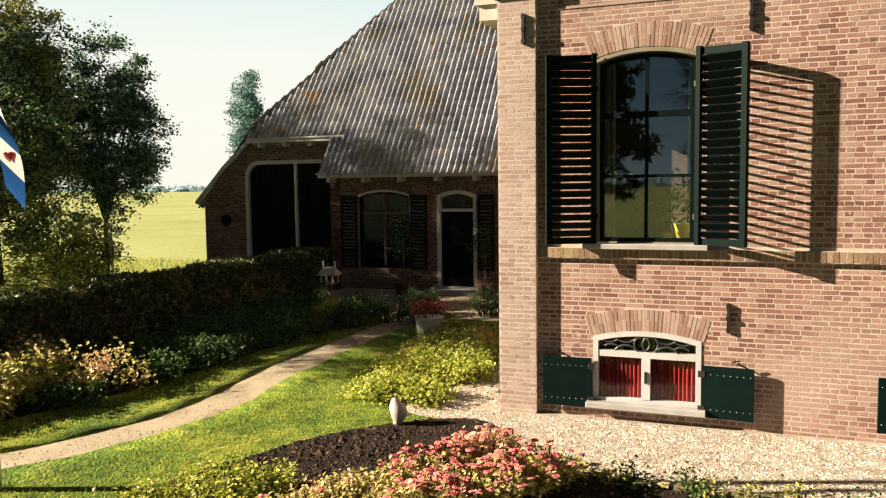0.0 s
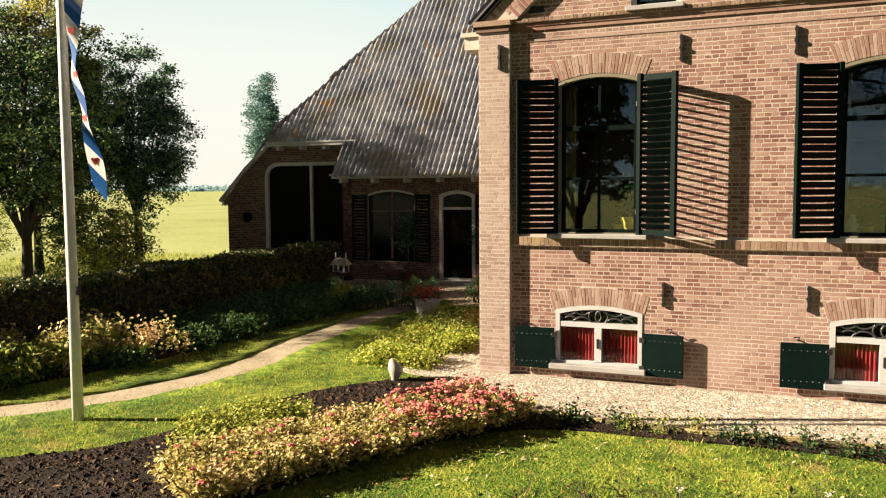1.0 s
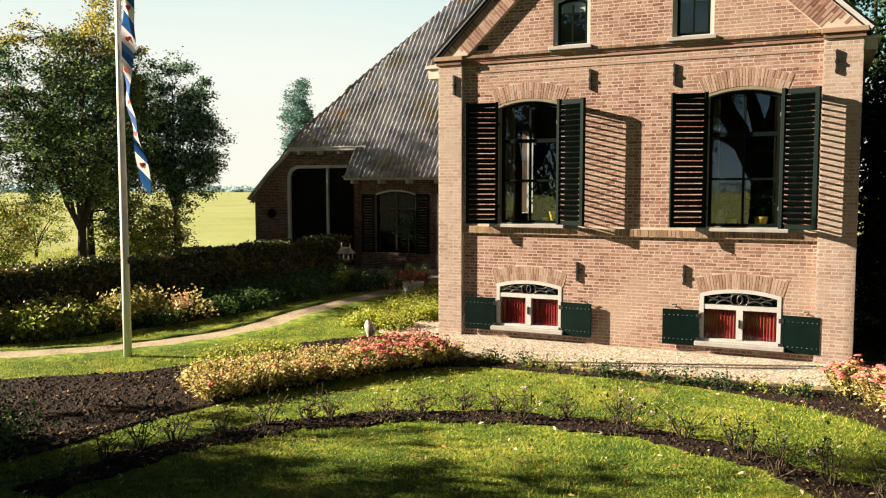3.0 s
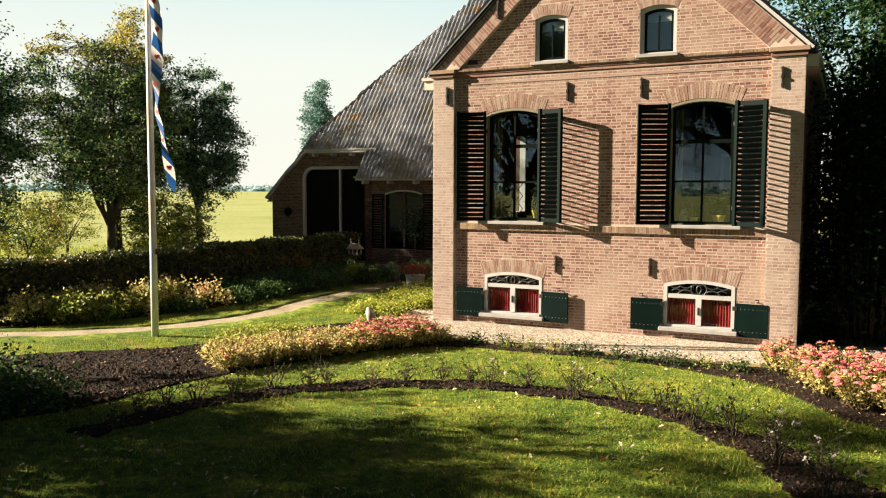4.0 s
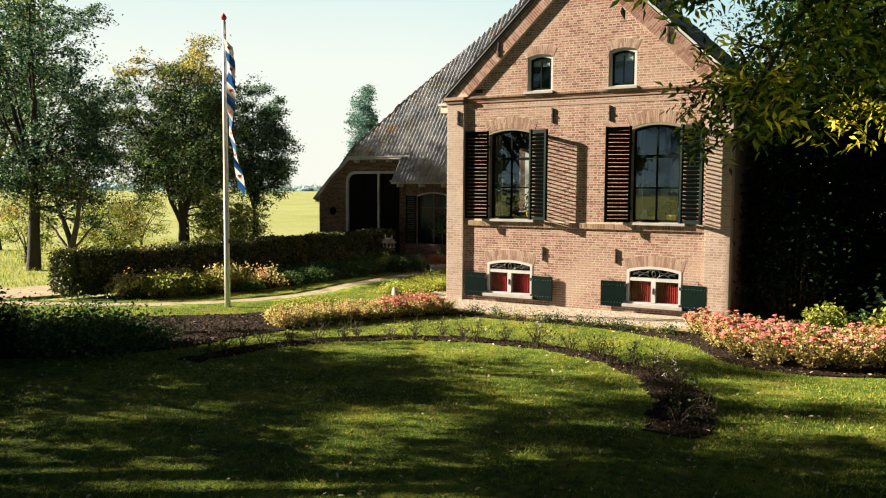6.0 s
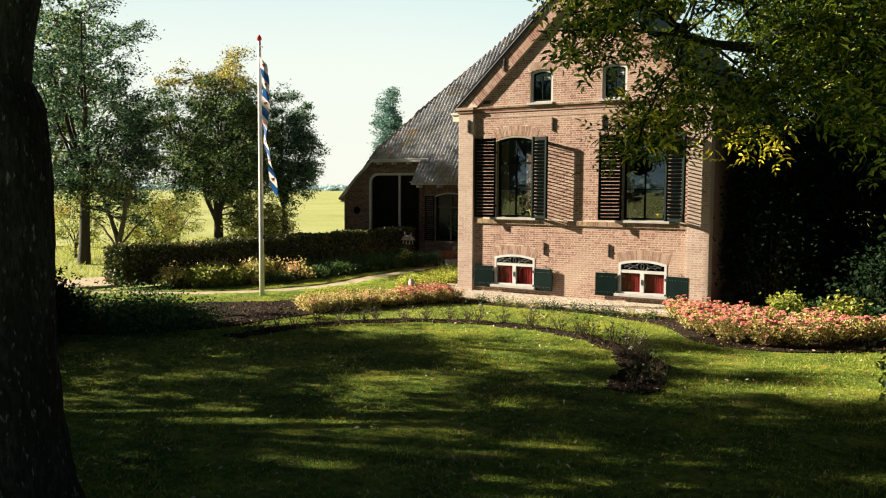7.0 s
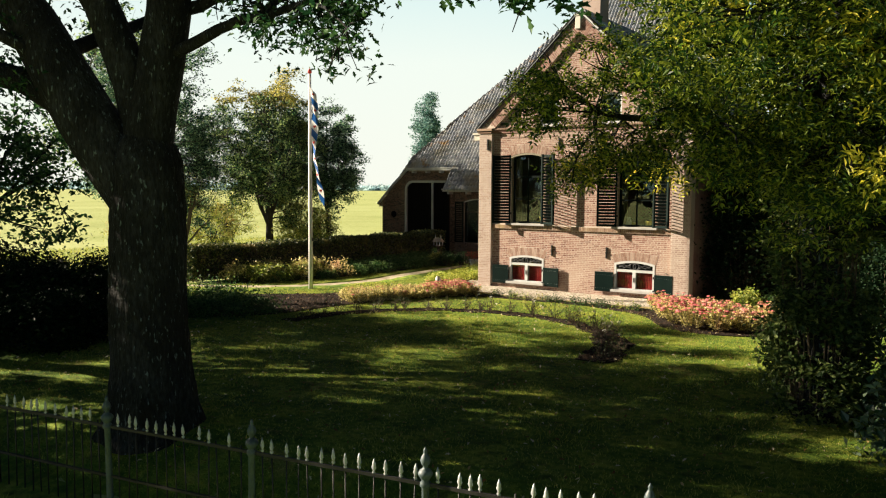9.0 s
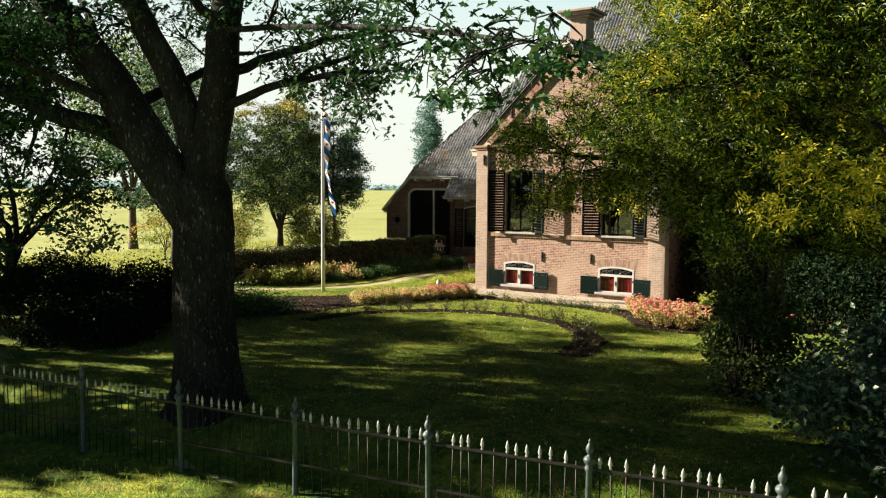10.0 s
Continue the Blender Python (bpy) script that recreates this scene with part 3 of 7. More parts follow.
PATH_LINE = smooth_line([(-3.9, 6.5), (-3.95, 3.2), (-3.85, 0.6), (-3.65, -0.8), (-3.75, -2.0), (-4.3, -3.35), (-5.5, -4.7), (-7.6, -5.9), (-11.0, -7.4)])


def strip(line, half):
    left, right = [], []
    for i, p in enumerate(line):
        d = np.array(line[min(i + 1, len(line) - 1)]) - np.array(line[max(i - 1, 0)])
        d = d / np.linalg.norm(d)
        h = half(i / len(line)) if callable(half) else half
        left.append((p[0] - d[1] * h, p[1] + d[0] * h))
        right.append((p[0] + d[1] * h, p[1] - d[0] * h))
    return left + right[::-1]


WALKWAY, WORN = strip(PATH_LINE, lambda t: 0.31 + 0.015 * math.sin(37 * t) + 0.015 * math.sin(83 * t + 1)), strip(PATH_LINE, 0.24)
HOSTA_BED = smooth_loop([(-1.9, 0.0), (-1.35, -0.2), (-1.15, 1.4), (-1.25, 3.0), (-1.75, 3.9), (-2.4, 3.6), (-2.2, 1.8)])
LEFT_BED = smooth_loop([(-7.6, -4.9), (-6.3, -4.0), (-5.3, -1.2), (-5.05, 1.6), (-5.1, 4.2), (-5.4, 6.5), (-7.2, 6.5), (-7.2, 1.0), (-7.4, -2.5)])
YARD = [(-7.6, 6.0), (-0.4, 6.0), (-0.4, 9.85), (-7.6, 9.85)]
DRIVE = strip(smooth_line([(-9.9, 12.0), (-9.9, 4.0), (-9.6, -2.0), (-10.2, -5.2), (-12.5, -9.0), (-17.0, -14.0)]), 1.15)
sheet("drive", DRIVE, 0.01, M_PATH, "pale sandy farm drive behind the hedge", "drive")
sheet("yard", YARD, 0.008, M_PATH, "sandy yard before the barn front", "yard")
sheet("gravel_strip", GRAVEL, 0.016, M_GRAVELBED, "pale gravel strip along the foot of the house", "gravel")
sheet("path", WALKWAY, 0.014, M_PATH, "narrow sandy garden path curving over the lawn", "path")
# turf standing a little over the path on both sides
half = len(WALKWAY) // 2
for k, side in ((0, WALKWAY[:half]), (1, WALKWAY[half:][::-1])):
    bm = bmesh.new()
    rows_ = []
    for i, (x, y) in enumerate(side):
        cx_, cy_ = PATH_LINE[i]
        d = Vector((x - cx_, y - cy_, 0)).normalized()
        lift = 0.04 + 0.012 * math.sin(i * 1.3)
        rows_.append([bm.verts.new((x - d.x * 0.01, y - d.y * 0.01, 0.0)), bm.verts.new((x + d.x * 0.02, y + d.y * 0.02, lift)), bm.verts.new((x + d.x * 0.4, y + d.y * 0.4, 0.002))])
    for p, q in zip(rows_, rows_[1:]):
        for j in (0, 1):
            bm.faces.new((p[j], p[j + 1], q[j + 1], q[j])).smooth = True
    tagged(part("lawn_lip", bm, M_LAWN, None), "raised turf lip beside the garden path", "lawn", kind="structure")
sheet("flower_bed", SEDUM_BED, 0.022, M_SOIL, "dark earth flower bed round the lawn", "flower bed")
sheet("rose_bed", ROSE_BED, 0.018, M_SOIL, "curved dark earth rose bed in the lawn", "flower bed")
sheet("hosta_bed", HOSTA_BED, 0.02, M_SOIL, "dark earth bed beside the gravel", "flower bed")
sheet("border", LEFT_BED, 0.02, M_SOIL, "dark earth border before the hedge", "flower bed")


# ---- masonry ----
COURSE, STRETCHER, HEADER, JOINT = 0.0535, 0.178, 0.089, 0.0135


def brick_rows(x0, x1, z0, z1, blocked, rng):
    """Bricks of a cross-bond wall: x from, x to, z from, z to. blocked(z) gives intervals kept free."""
    out = []
    for row in range(int((z1 - z0) / COURSE)):
        za = z0 + row * COURSE
        gaps = sorted(blocked(za + COURSE / 2))
        free, at = [], x0
        for a, b in gaps:
            if a > at:
                free.append((at, min(a, x1)))
            at = max(at, b)
        if at < x1:
            free.append((at, x1))
        unit = HEADER if row % 2 else STRETCHER
        shift = (0, 0.0445, 0.089, 0.0445)[row % 4] if unit == STRETCHER else 0.0222
        for a, b in free:
            k = math.floor((a - x0 - shift) / unit)
            while True:
                p, q = x0 + shift + k * unit, x0 + shift + (k + 1) * unit
                k += 1
                if p >= b:
                    break
                p, q = max(p, a), min(q, b)
                if q - p > 0.025:
                    out.append((p + JOINT / 2, q - JOINT / 2, za + JOINT / 2, za + COURSE - JOINT / 2))
    return out


CUBE_F = np.array([(0, 1, 5, 4), (1, 2, 6, 5), (3, 0, 4, 7), (4, 5, 6, 7), (0, 3, 2, 1)])


def brick_arrays(bricks, y, depth, rng):
    """Boxes standing proud of the plane y (towards -y) by an uneven depth."""
    b = np.array(bricks)
    n = len(b)
    d = y - depth * rng.uniform(0.55, 1.0, n)
    j = rng.uniform(-0.0042, 0.0042, (n, 8, 2))
    X = np.stack([b[:, 0], b[:, 1], b[:, 1], b[:, 0]] * 2, 1)
    Z = np.stack([b[:, 2]] * 4 + [b[:, 3]] * 4, 1)
    Y = np.stack([d, d, np.full(n, y + 0.01), np.full(n, y + 0.01)] * 2, 1)
    v = np.stack([X + j[:, :, 0], Y, Z + j[:, :, 1]], -1).reshape(-1, 3)
    f = (CUBE_F[None] + (np.arange(n) * 8)[:, None, None]).reshape(-1, 4)
    return v, f


def arch_bricks(parent, mat, backing, x0, x1, crown, rise, height, y, depth, rng, flare=0.05):
    """A mortar bed over an opening with its bricks on edge."""
    c, h = (x0 + x1) / 2, (x1 - x0) / 2
    r = (h * h + rise * rise) / (2 * rise)
    a = math.asin(h / r) * (1 + flare)
    n = int(2 * a * (r + height / 2) / 0.043)
    sweep = [-a + 2 * a * i / 12 for i in range(13)]
    bed = [(c + r * math.sin(t), crown - r + r * math.cos(t)) for t in sweep] + [(c + (r + height) * math.sin(t), crown - r + (r + height) * math.cos(t)) for t in sweep[::-1]]
    bed = under(part("arch", plate(bed, [], y - 0.003, y + 0.02), backing, None, "fan of bricks on edge"), parent)
    for i in range(n):
        a0, a1 = -a + 2 * a * (i + 0.12) / n, -a + 2 * a * (i + 0.88) / n
        cuts = [(0, 1)] if i % 2 == 0 else [(0, 0.49), (0.52, 1)]
        for p, q in cuts:
            d = y - depth * rng.uniform(0.6, 1)
            quad = [(c + (r + height * s) * math.sin(t), crown - r + (r + height * s) * math.cos(t)) for s, t in ((p, a0), (p, a1), (q, a1), (q, a0))]
            vs = [(x, d, z) for x, z in quad] + [(x, y + 0.01, z) for x, z in quad]
            fs = [(0, 1, 2, 3)] + [(k, 4 + k, 4 + (k + 1) % 4, (k + 1) % 4) for k in range(4)]
            under(part_mesh("arch_brick", fast_mesh("arch_brick", vs, fs), mat, None), bed)


class Opening:
    def __init__(self, x0, x1, z0, z1, rise, arch=0.24):
        self.x0, self.x1, self.z0, self.z1, self.rise, self.arch = x0, x1, z0, z1, rise, arch

    def blocked(self, z):
        c, h = (self.x0 + self.x1) / 2, (self.x1 - self.x0) / 2
        r = (h * h + self.rise ** 2) / (2 * self.rise)
        spring, top = self.z1 - self.rise, self.z1 + self.arch
        if z < self.z0 or z > top:
            return None
        if z < spring - 0.02:
            return (self.x0, self.x1)
        outer = math.sqrt(max(0, (r + self.arch) ** 2 - (z - (self.z1 - r)) ** 2))
        return (c - min(outer, h + 0.03 + 0.32 * (z - spring)), c + min(outer, h + 0.03 + 0.32 * (z - spring)))


W, E, BACK, APEX, EAVE = -0.26, 6.36, 11.0, 8.05, 4.9
MIDX = (W + E) / 2
BIG = [Opening(0.80, 1.93, 1.96, 4.13, 0.1, 0.26), Opening(4.24, 5.37, 1.96, 4.15, 0.1, 0.26)]
LOW = [Opening(0.80, 1.97, 0.20, 1.03, 0.08, 0.24), Opening(4.22, 5.40, 0.20, 1.05, 0.08, 0.24)]
TOP = [Opening(1.78, 2.40, 4.92, 5.78, 0.06, 0.2), Opening(3.71, 4.33, 4.92, 5.78, 0.06, 0.2)]
HOLES = BIG + LOW + TOP
rng = np.random.default_rng(5)

house = thing("farmhouse", "brick gabled farmhouse front with shuttered windows and tiled roof", "house", at=(MIDX, 0, 0))


def under(ob, parent):
    """Parents ob to a thing without moving it."""
    ob.parent = parent
    if parent.parent is None:
        ob.matrix_parent_inverse = Matrix.Translation(-Vector(parent.location))
    return ob


wall = under(part("front_wall", plate([(W, -0.05), (E, -0.05), (E, EAVE), (MIDX, APEX), (W, EAVE)], [arched(o.x0, o.x1, o.z0, o.z1, o.rise) for o in HOLES], 0.0, 0.32), M_MORTAR, None), house)


def facade_blocked(z):
    out = [b for b in (o.blocked(z) for o in HOLES) if b]
    if z < 4.78:
        out += [(W - 1, 0.165), (5.865, E + 1)]
    if 1.82 < z < 1.96 or 4.74 < z < 4.92:
        out.append((W - 1, E + 1))
    if z > EAVE:
        half = (APEX - z) * (MIDX - W) / (APEX - EAVE) - 0.44
        out += [(W - 1, MIDX - half), (MIDX + half, E + 1)]
    return out


all_bricks = brick_rows(W, E, 0.0, APEX - 0.05, facade_blocked, rng)
near = [b for b in all_bricks if 0.165 < b[0] < 3.0 and 1.12 < b[2] < 1.8]
near = near[:300]
near_set = set(near)
v, f = brick_arrays([b for b in all_bricks if b not in near_set], 0.0, 0.002, rng)
under(tagged(part_mesh("brickwork", fast_mesh("brickwork", v, f), M_BRICK, None), kind="stuff"), house)
# corner piers
for i, (a, b) in enumerate(((W - 0.02, 0.165), (5.865, E + 0.02))):
    pier = under(part("corner_pier", boxes((a, b, -0.1, -0.001, -0.05, 4.74)), M_MORTAR, None), house)
    v, f = brick_arrays(brick_rows(a, b, 0, 4.74, lambda z: [], rng), -0.1, 0.002, rng)
    under(tagged(part_mesh("pier_brickwork", fast_mesh("pier_brickwork", v, f), M_PALE, None, "pale weathered brick pier"), kind="stuff"), house)
# string course of bricks on edge, mouldings
course = []
x = 0.17
while x < 5.86:
    course.append((x + 0.004, x + 0.056, 1.835, 1.945))
    x += 0.06
v, f = brick_arrays(course, -0.05, 0.006, rng)
under(part("string_course", boxes((0.165, 5.865, -0.052, -0.001, 1.83, 1.95)), M_MORTAR, None), house)
under(tagged(part_mesh("edge_brickwork", fast_mesh("edge_brickwork", v, f), M_MOSSY, None, "mossy bricks laid on edge"), kind="stuff"), house)
for grow, out, z0, z1 in ((0.02, 0.025, 4.745, 4.798), (0.03, 0.04, 4.8, 4.846), (0.04, 0.075, 4.85, 4.9)):
    under(part("cornice_course", boxes((W - grow, E + grow, -out, -0.001, z0, z1)), M_BRICK if z0 < 4.84 else M_MORTAR, None, "projecting brick cornice course"), house)
course, x = [], W - 0.035
while x < E + 0.03:
    course.append((x + 0.004, x + 0.05, 4.852, 4.902))
    x += 0.056
v, f = brick_arrays(course, -0.073, 0.008, rng)
under(tagged(part_mesh("edge_brickwork", fast_mesh("edge_brickwork", v, f), M_MOSSY, None, "mossy bricks laid on edge"), kind="stuff"), house)
for a, b in ((W - 0.08, 0.2), (5.83, E + 0.08)):
    under(part("pier_cap", boxes((a, b, -0.17, -0.08, 4.82, 4.895), (a + 0.03, b - 0.03, -0.135, -0.08, 4.745, 4.815), bevel=0.006), M_MOSSY, None), house)
under(part("moulding", boxes((0.17, 5.86, -0.012, -0.001, 4.6, 4.63)), M_PALE, None, "thin projecting brick line"), house)
# arches
for o in HOLES:
    arch_bricks(house, M_ARCH, M_MORTAR, o.x0, o.x1, o.z1, o.rise, o.arch, 0.0, 0.0075, rng)
# bricks laid square to the verge
slope = math.atan2(APEX - EAVE, MIDX - W)
vs, fs = [], []
for side in (-1, 1):
    d = Vector((side * math.sin(slope), 0, math.cos(slope)))
    u = Vector((-side * math.cos(slope), 0, math.sin(slope)))
    foot = Vector((MIDX + side * (MIDX - W), 0, EAVE))
    length = math.hypot(APEX - EAVE, MIDX - W)
    for k in range(int(length / 0.058) - 5):
        p = foot + u * (0.2 + 0.058 * k)
        for h0, h1 in (((0.01, 0.235), (0.247, 0.36)) if k % 2 else ((0.01, 0.123), (0.135, 0.36))):
            if p.z - d.z * h1 < EAVE + 0.01:
                continue
            o, y = len(vs), -0.103 - 0.003 * random.random()
            quad = [p - d * h0 - u * 0.022, p - d * h0 + u * 0.022, p - d * h1 + u * 0.022, p - d * h1 - u * 0.022]
            vs += [(q.x, y, q.z) for q in quad] + [(q.x, -0.09, q.z) for q in quad]
            fs += [(o, o + 1, o + 2, o + 3)] + [(o + n, o + 4 + n, o + 4 + (n + 1) % 4, o + (n + 1) % 4) for n in range(4)]
under(tagged(part_mesh("verge_brickwork", fast_mesh("verge_brickwork", vs, fs), M_BRICK, None, "slanting courses along the gable edge"), kind="stuff"), house)
for side in (-1, 1):
    hw = MIDX - W
    t0 = 0.365 / math.cos(slope)
    band = [(MIDX + side * hw, EAVE + 0.001), (MIDX, APEX), (MIDX, APEX - t0), (MIDX + side * (hw - t0 / math.tan(slope)), EAVE + 0.001)]
    under(part("gable_band", plate(band, [], -0.1, -0.001), M_MORTAR, None, "projecting brick band along the gable edge"), house)
# verge boards, white on the right and dark grey on the left
for side in (-1, 1):
    bm = bmesh.new()
    L = math.hypot(APEX - EAVE, MIDX - W)
    m = Matrix.Translation((MIDX, 0, APEX)) @ Matrix.Rotation(side * slope, 4, "Y")
    s = side
    a, b = sorted((0, s * (L + 0.12)))
    add_box(bm, a, b, -0.165, 0.02, 0.03, 0.075 if side > 0 else 0.055, m)
    board = under(part("verge_board", bm, M_WHITE if side > 0 else M_DARKGREY, None, "weathered white verge board" if side > 0 else "dark grey verge board"), house)
    bm = bmesh.new()
    add_box(bm, a, b, -0.15, 0.02, 0.0765 if side > 0 else 0.057, 0.11, m)
    if side < 0:
        add_box(bm, a, b, -0.15, -0.11, -0.03, 0.028, m)
    under(part("verge_edge", bm, M_BLACKDOOR, None, "dark strip along the verge"), board)
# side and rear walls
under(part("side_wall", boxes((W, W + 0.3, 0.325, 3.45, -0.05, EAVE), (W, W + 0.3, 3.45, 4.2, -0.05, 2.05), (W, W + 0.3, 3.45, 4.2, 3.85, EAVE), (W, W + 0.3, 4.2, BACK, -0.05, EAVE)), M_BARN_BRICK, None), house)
under(part("window_lining", boxes((W + 0.16, W + 0.302, 4.17, 4.198, 2.06, 3.84), (W + 0.02, W + 0.302, 3.46, 4.168, 2.055, 2.075)), M_WHITE, None, "white lining of the side window"), house)
under(part("side_wall", boxes((E - 0.3, E, 0.325, BACK, -0.05, EAVE)), M_BRICK, None), house)
under(part("gutter", boxes((E + 0.0, E + 0.2, -0.0, BACK, 4.58, 4.72), (E + 0.03, E + 0.24, -0.02, BACK, 4.722, 4.77)), M_CREAM, None, "cream wooden box gutter"), house)
under(part("gutter", boxes((W - 0.26, W, -0.02, 9.2, 4.55, 4.72), (W - 0.3, W - 0.03, -0.06, 9.2, 4.722, 4.78)), M_CREAM, None, "cream wooden box gutter"), house)
under(part("attic_floor", boxes((W + 0.31, E - 0.31, 0.33, BACK, 4.6, 4.7)), M_DARKWOOD, None), house)


# ---- roof tiles ----
def tile_profile():
    """A small old pantile: a high roll beside a shallow pan."""
    xs = np.array((0.0, 0.006, 0.018, 0.036, 0.056, 0.072, 0.08, 0.1, 0.13, 0.16, 0.18))
    return xs, np.array((0.0, 0.03, 0.048, 0.058, 0.05, 0.028, 0.004, -0.008, -0.012, -0.006, 0.002))


def tile_arrays():
    xs, zs = tile_profile()
    v, f = [], []
    for y, lift in ((0.0, 0.036), (0.3, 0.0)):
        for x, z in zip(xs, zs):
            v.append((x, y, z + lift))
    for x, z in zip(xs, zs):
        v.append((x, 0.0, z + 0.012))
    n = len(xs)
    for i in range(n - 1):
        f.append((i, i + 1, n + i + 1, n + i))
        f.append((2 * n + i, 2 * n + i + 1, i + 1, i))
    return np.array(v), np.array(f)


TILE_V, TILE_F = tile_arrays()
TILE_MESH = fast_mesh("tile", TILE_V, TILE_F, True)
TILE_MESH.materials.append(M_TILE_ONE)


def tiles(parent, frame_m, spans, rows, rng, single=None):
    """Rows of pantiles on a slope. frame_m: x along the eave, y up the slope, z out. spans(row): x from, x to."""
    spots, singles = [], []
    for r in range(rows):
        a, b = spans(r)
        k0, k1 = math.ceil(a / 0.168), math.floor(b / 0.168)
        for k in range(k0, k1):
            p = (k * 0.168 + rng.uniform(-0.005, 0.005), r * 0.26 + rng.uniform(-0.012, 0.012), rng.uniform(0, 0.008), rng.uniform(-0.012, 0.012))
            (singles if single and len(singles) < 300 and single(p) else spots).append(p)
    s = np.array(spots)
    v = np.repeat(TILE_V[None], len(s), 0)
    rot = s[:, 3][:, None]
    v = np.stack([v[:, :, 0] - rot * v[:, :, 1] + s[:, 0:1], v[:, :, 1] + rot * v[:, :, 0] + s[:, 1:2], v[:, :, 2] + s[:, 2:3]], -1).reshape(-1, 3)
    f = (TILE_F[None] + (np.arange(len(s)) * len(TILE_V))[:, None, None]).reshape(-1, 4)
    me = fast_mesh("tiling", v, f, True)
    me.transform(frame_m)
    under(tagged(part_mesh("tiling", me, M_TILE, None), kind="stuff"), parent)
    for x, y, z, a in singles:
        LATE.append((parent, frame_m @ Matrix.Translation((x, y, z)) @ Matrix.Rotation(a, 4, "Z")))


LATE = []


def slope_frame(origin, along, up):
    a, u = Vector(along).normalized(), Vector(up).normalized()
    n = a.cross(u).normalized()
    m = Matrix((a, u, n)).transposed().to_4x4()
    m.translation = origin
    return m


RL = math.hypot(APEX - EAVE, MIDX - W)
hr = under(part("roof", boxes((0, 0.01, 0, 0.01, 0, 0.01)), M_DARKWOOD, None), house)
bm = bmesh.new()
for s in (-1, 1):
    m = Matrix.Translation((MIDX, 0, APEX)) @ Matrix.Rotation(s * slope, 4, "Y")
    a, b = sorted((0, s * (RL + 0.1)))
    add_box(bm, a, b, 0.03, 14.0, -0.02, 0.04, m)
hr.data.clear_geometry()
bm.to_mesh(hr.data)
bm.free()
up_r = Vector((-math.cos(slope), 0, math.sin(slope)))
tiles(house, slope_frame(Vector((E, 0.0, EAVE)) + Vector((math.sin(slope), 0, math.cos(slope))) * 0.06 - up_r * 0.1, (0, 1, 0), up_r), lambda r: (0.0, 13.0), int((RL + 0.1) / 0.26), rng)
up_l = Vector((math.cos(slope), 0, math.sin(slope)))
tiles(house, slope_frame(Vector((W, 13.0, EAVE)) + Vector((-math.sin(slope), 0, math.cos(slope))) * 0.06 - up_l * 0.1, (0, -1, 0), up_l), lambda r: (0.0, 12.9), int((RL + 0.1) / 0.26), rng)
bm = bmesh.new()
for k in range(32):
    lathe([(0.1, 0), (0.12, 0.05), (0.11, 0.42), (0.09, 0.44)], 8, bm=bm)
    bmesh.ops.transform(bm, matrix=Matrix.Translation((MIDX, 0.05 + k * 0.4, APEX + 0.06)) @ Matrix.Rotation(radians(-90), 4, "X"), verts=bm.verts[-32:])
under(part("ridge_tiles", bm, M_TILE, None), house)
# chimney
under(part("chimney", boxes((2.72, 3.3, 0.75, 1.35, 7.4, 8.95), (2.6, 3.42, 0.63, 1.47, 8.952, 9.04), (2.48, 3.54, 0.51, 1.59, 9.042, 9.12), (2.4, 3.62, 0.43, 1.67, 9.122, 9.2), bevel=0.01), M_PALE, None, "pale brick chimney with a wide cap"), house)
under(part("gable_ornament", boxes((2.93, 3.09, -0.16, -0.02, 7.62, 7.98), (2.9, 3.12, -0.18, -0.02, 7.982, 8.04), bevel=0.01), M_CREAM, None, "small cream wooden gable ornament"), house)


# ---- windows ----
def bars(parent, x0, x1, z0, z1, rise, y, cols, rows, w=0.035):
    """Glazing bars."""
    for c in cols:
        under(part("glazing_bar", boxes((c - w / 2, c + w / 2, y, y + 0.04, z0, z1 - rise * 0.1)), M_SLAT, None), parent)
    for r, t in rows:
        under(part("glazing_bar", boxes((x0, x1, y + 0.002, y + 0.038, r - t / 2, r + t / 2)), M_SLAT, None), parent)


def frame_ring(o, inset, y0, y1):
    i = inset
    return plate(arched(o.x0, o.x1, o.z0, o.z1, o.rise), [arched(o.x0 + i, o.x1 - i, o.z0 + i, o.z1 - i, o.rise * 0.9)], y0, y1)


def pane(parent, x0, x1, z0, z1, y, rise=0.0, mat=None):
    ob = under(part("pane", plate(arched(x0, x1, z0, z1, rise), [], y, y + 0.005), mat or M_GLASS, None, "old window glass"), parent)
    ob.visible_shadow = False
    return ob


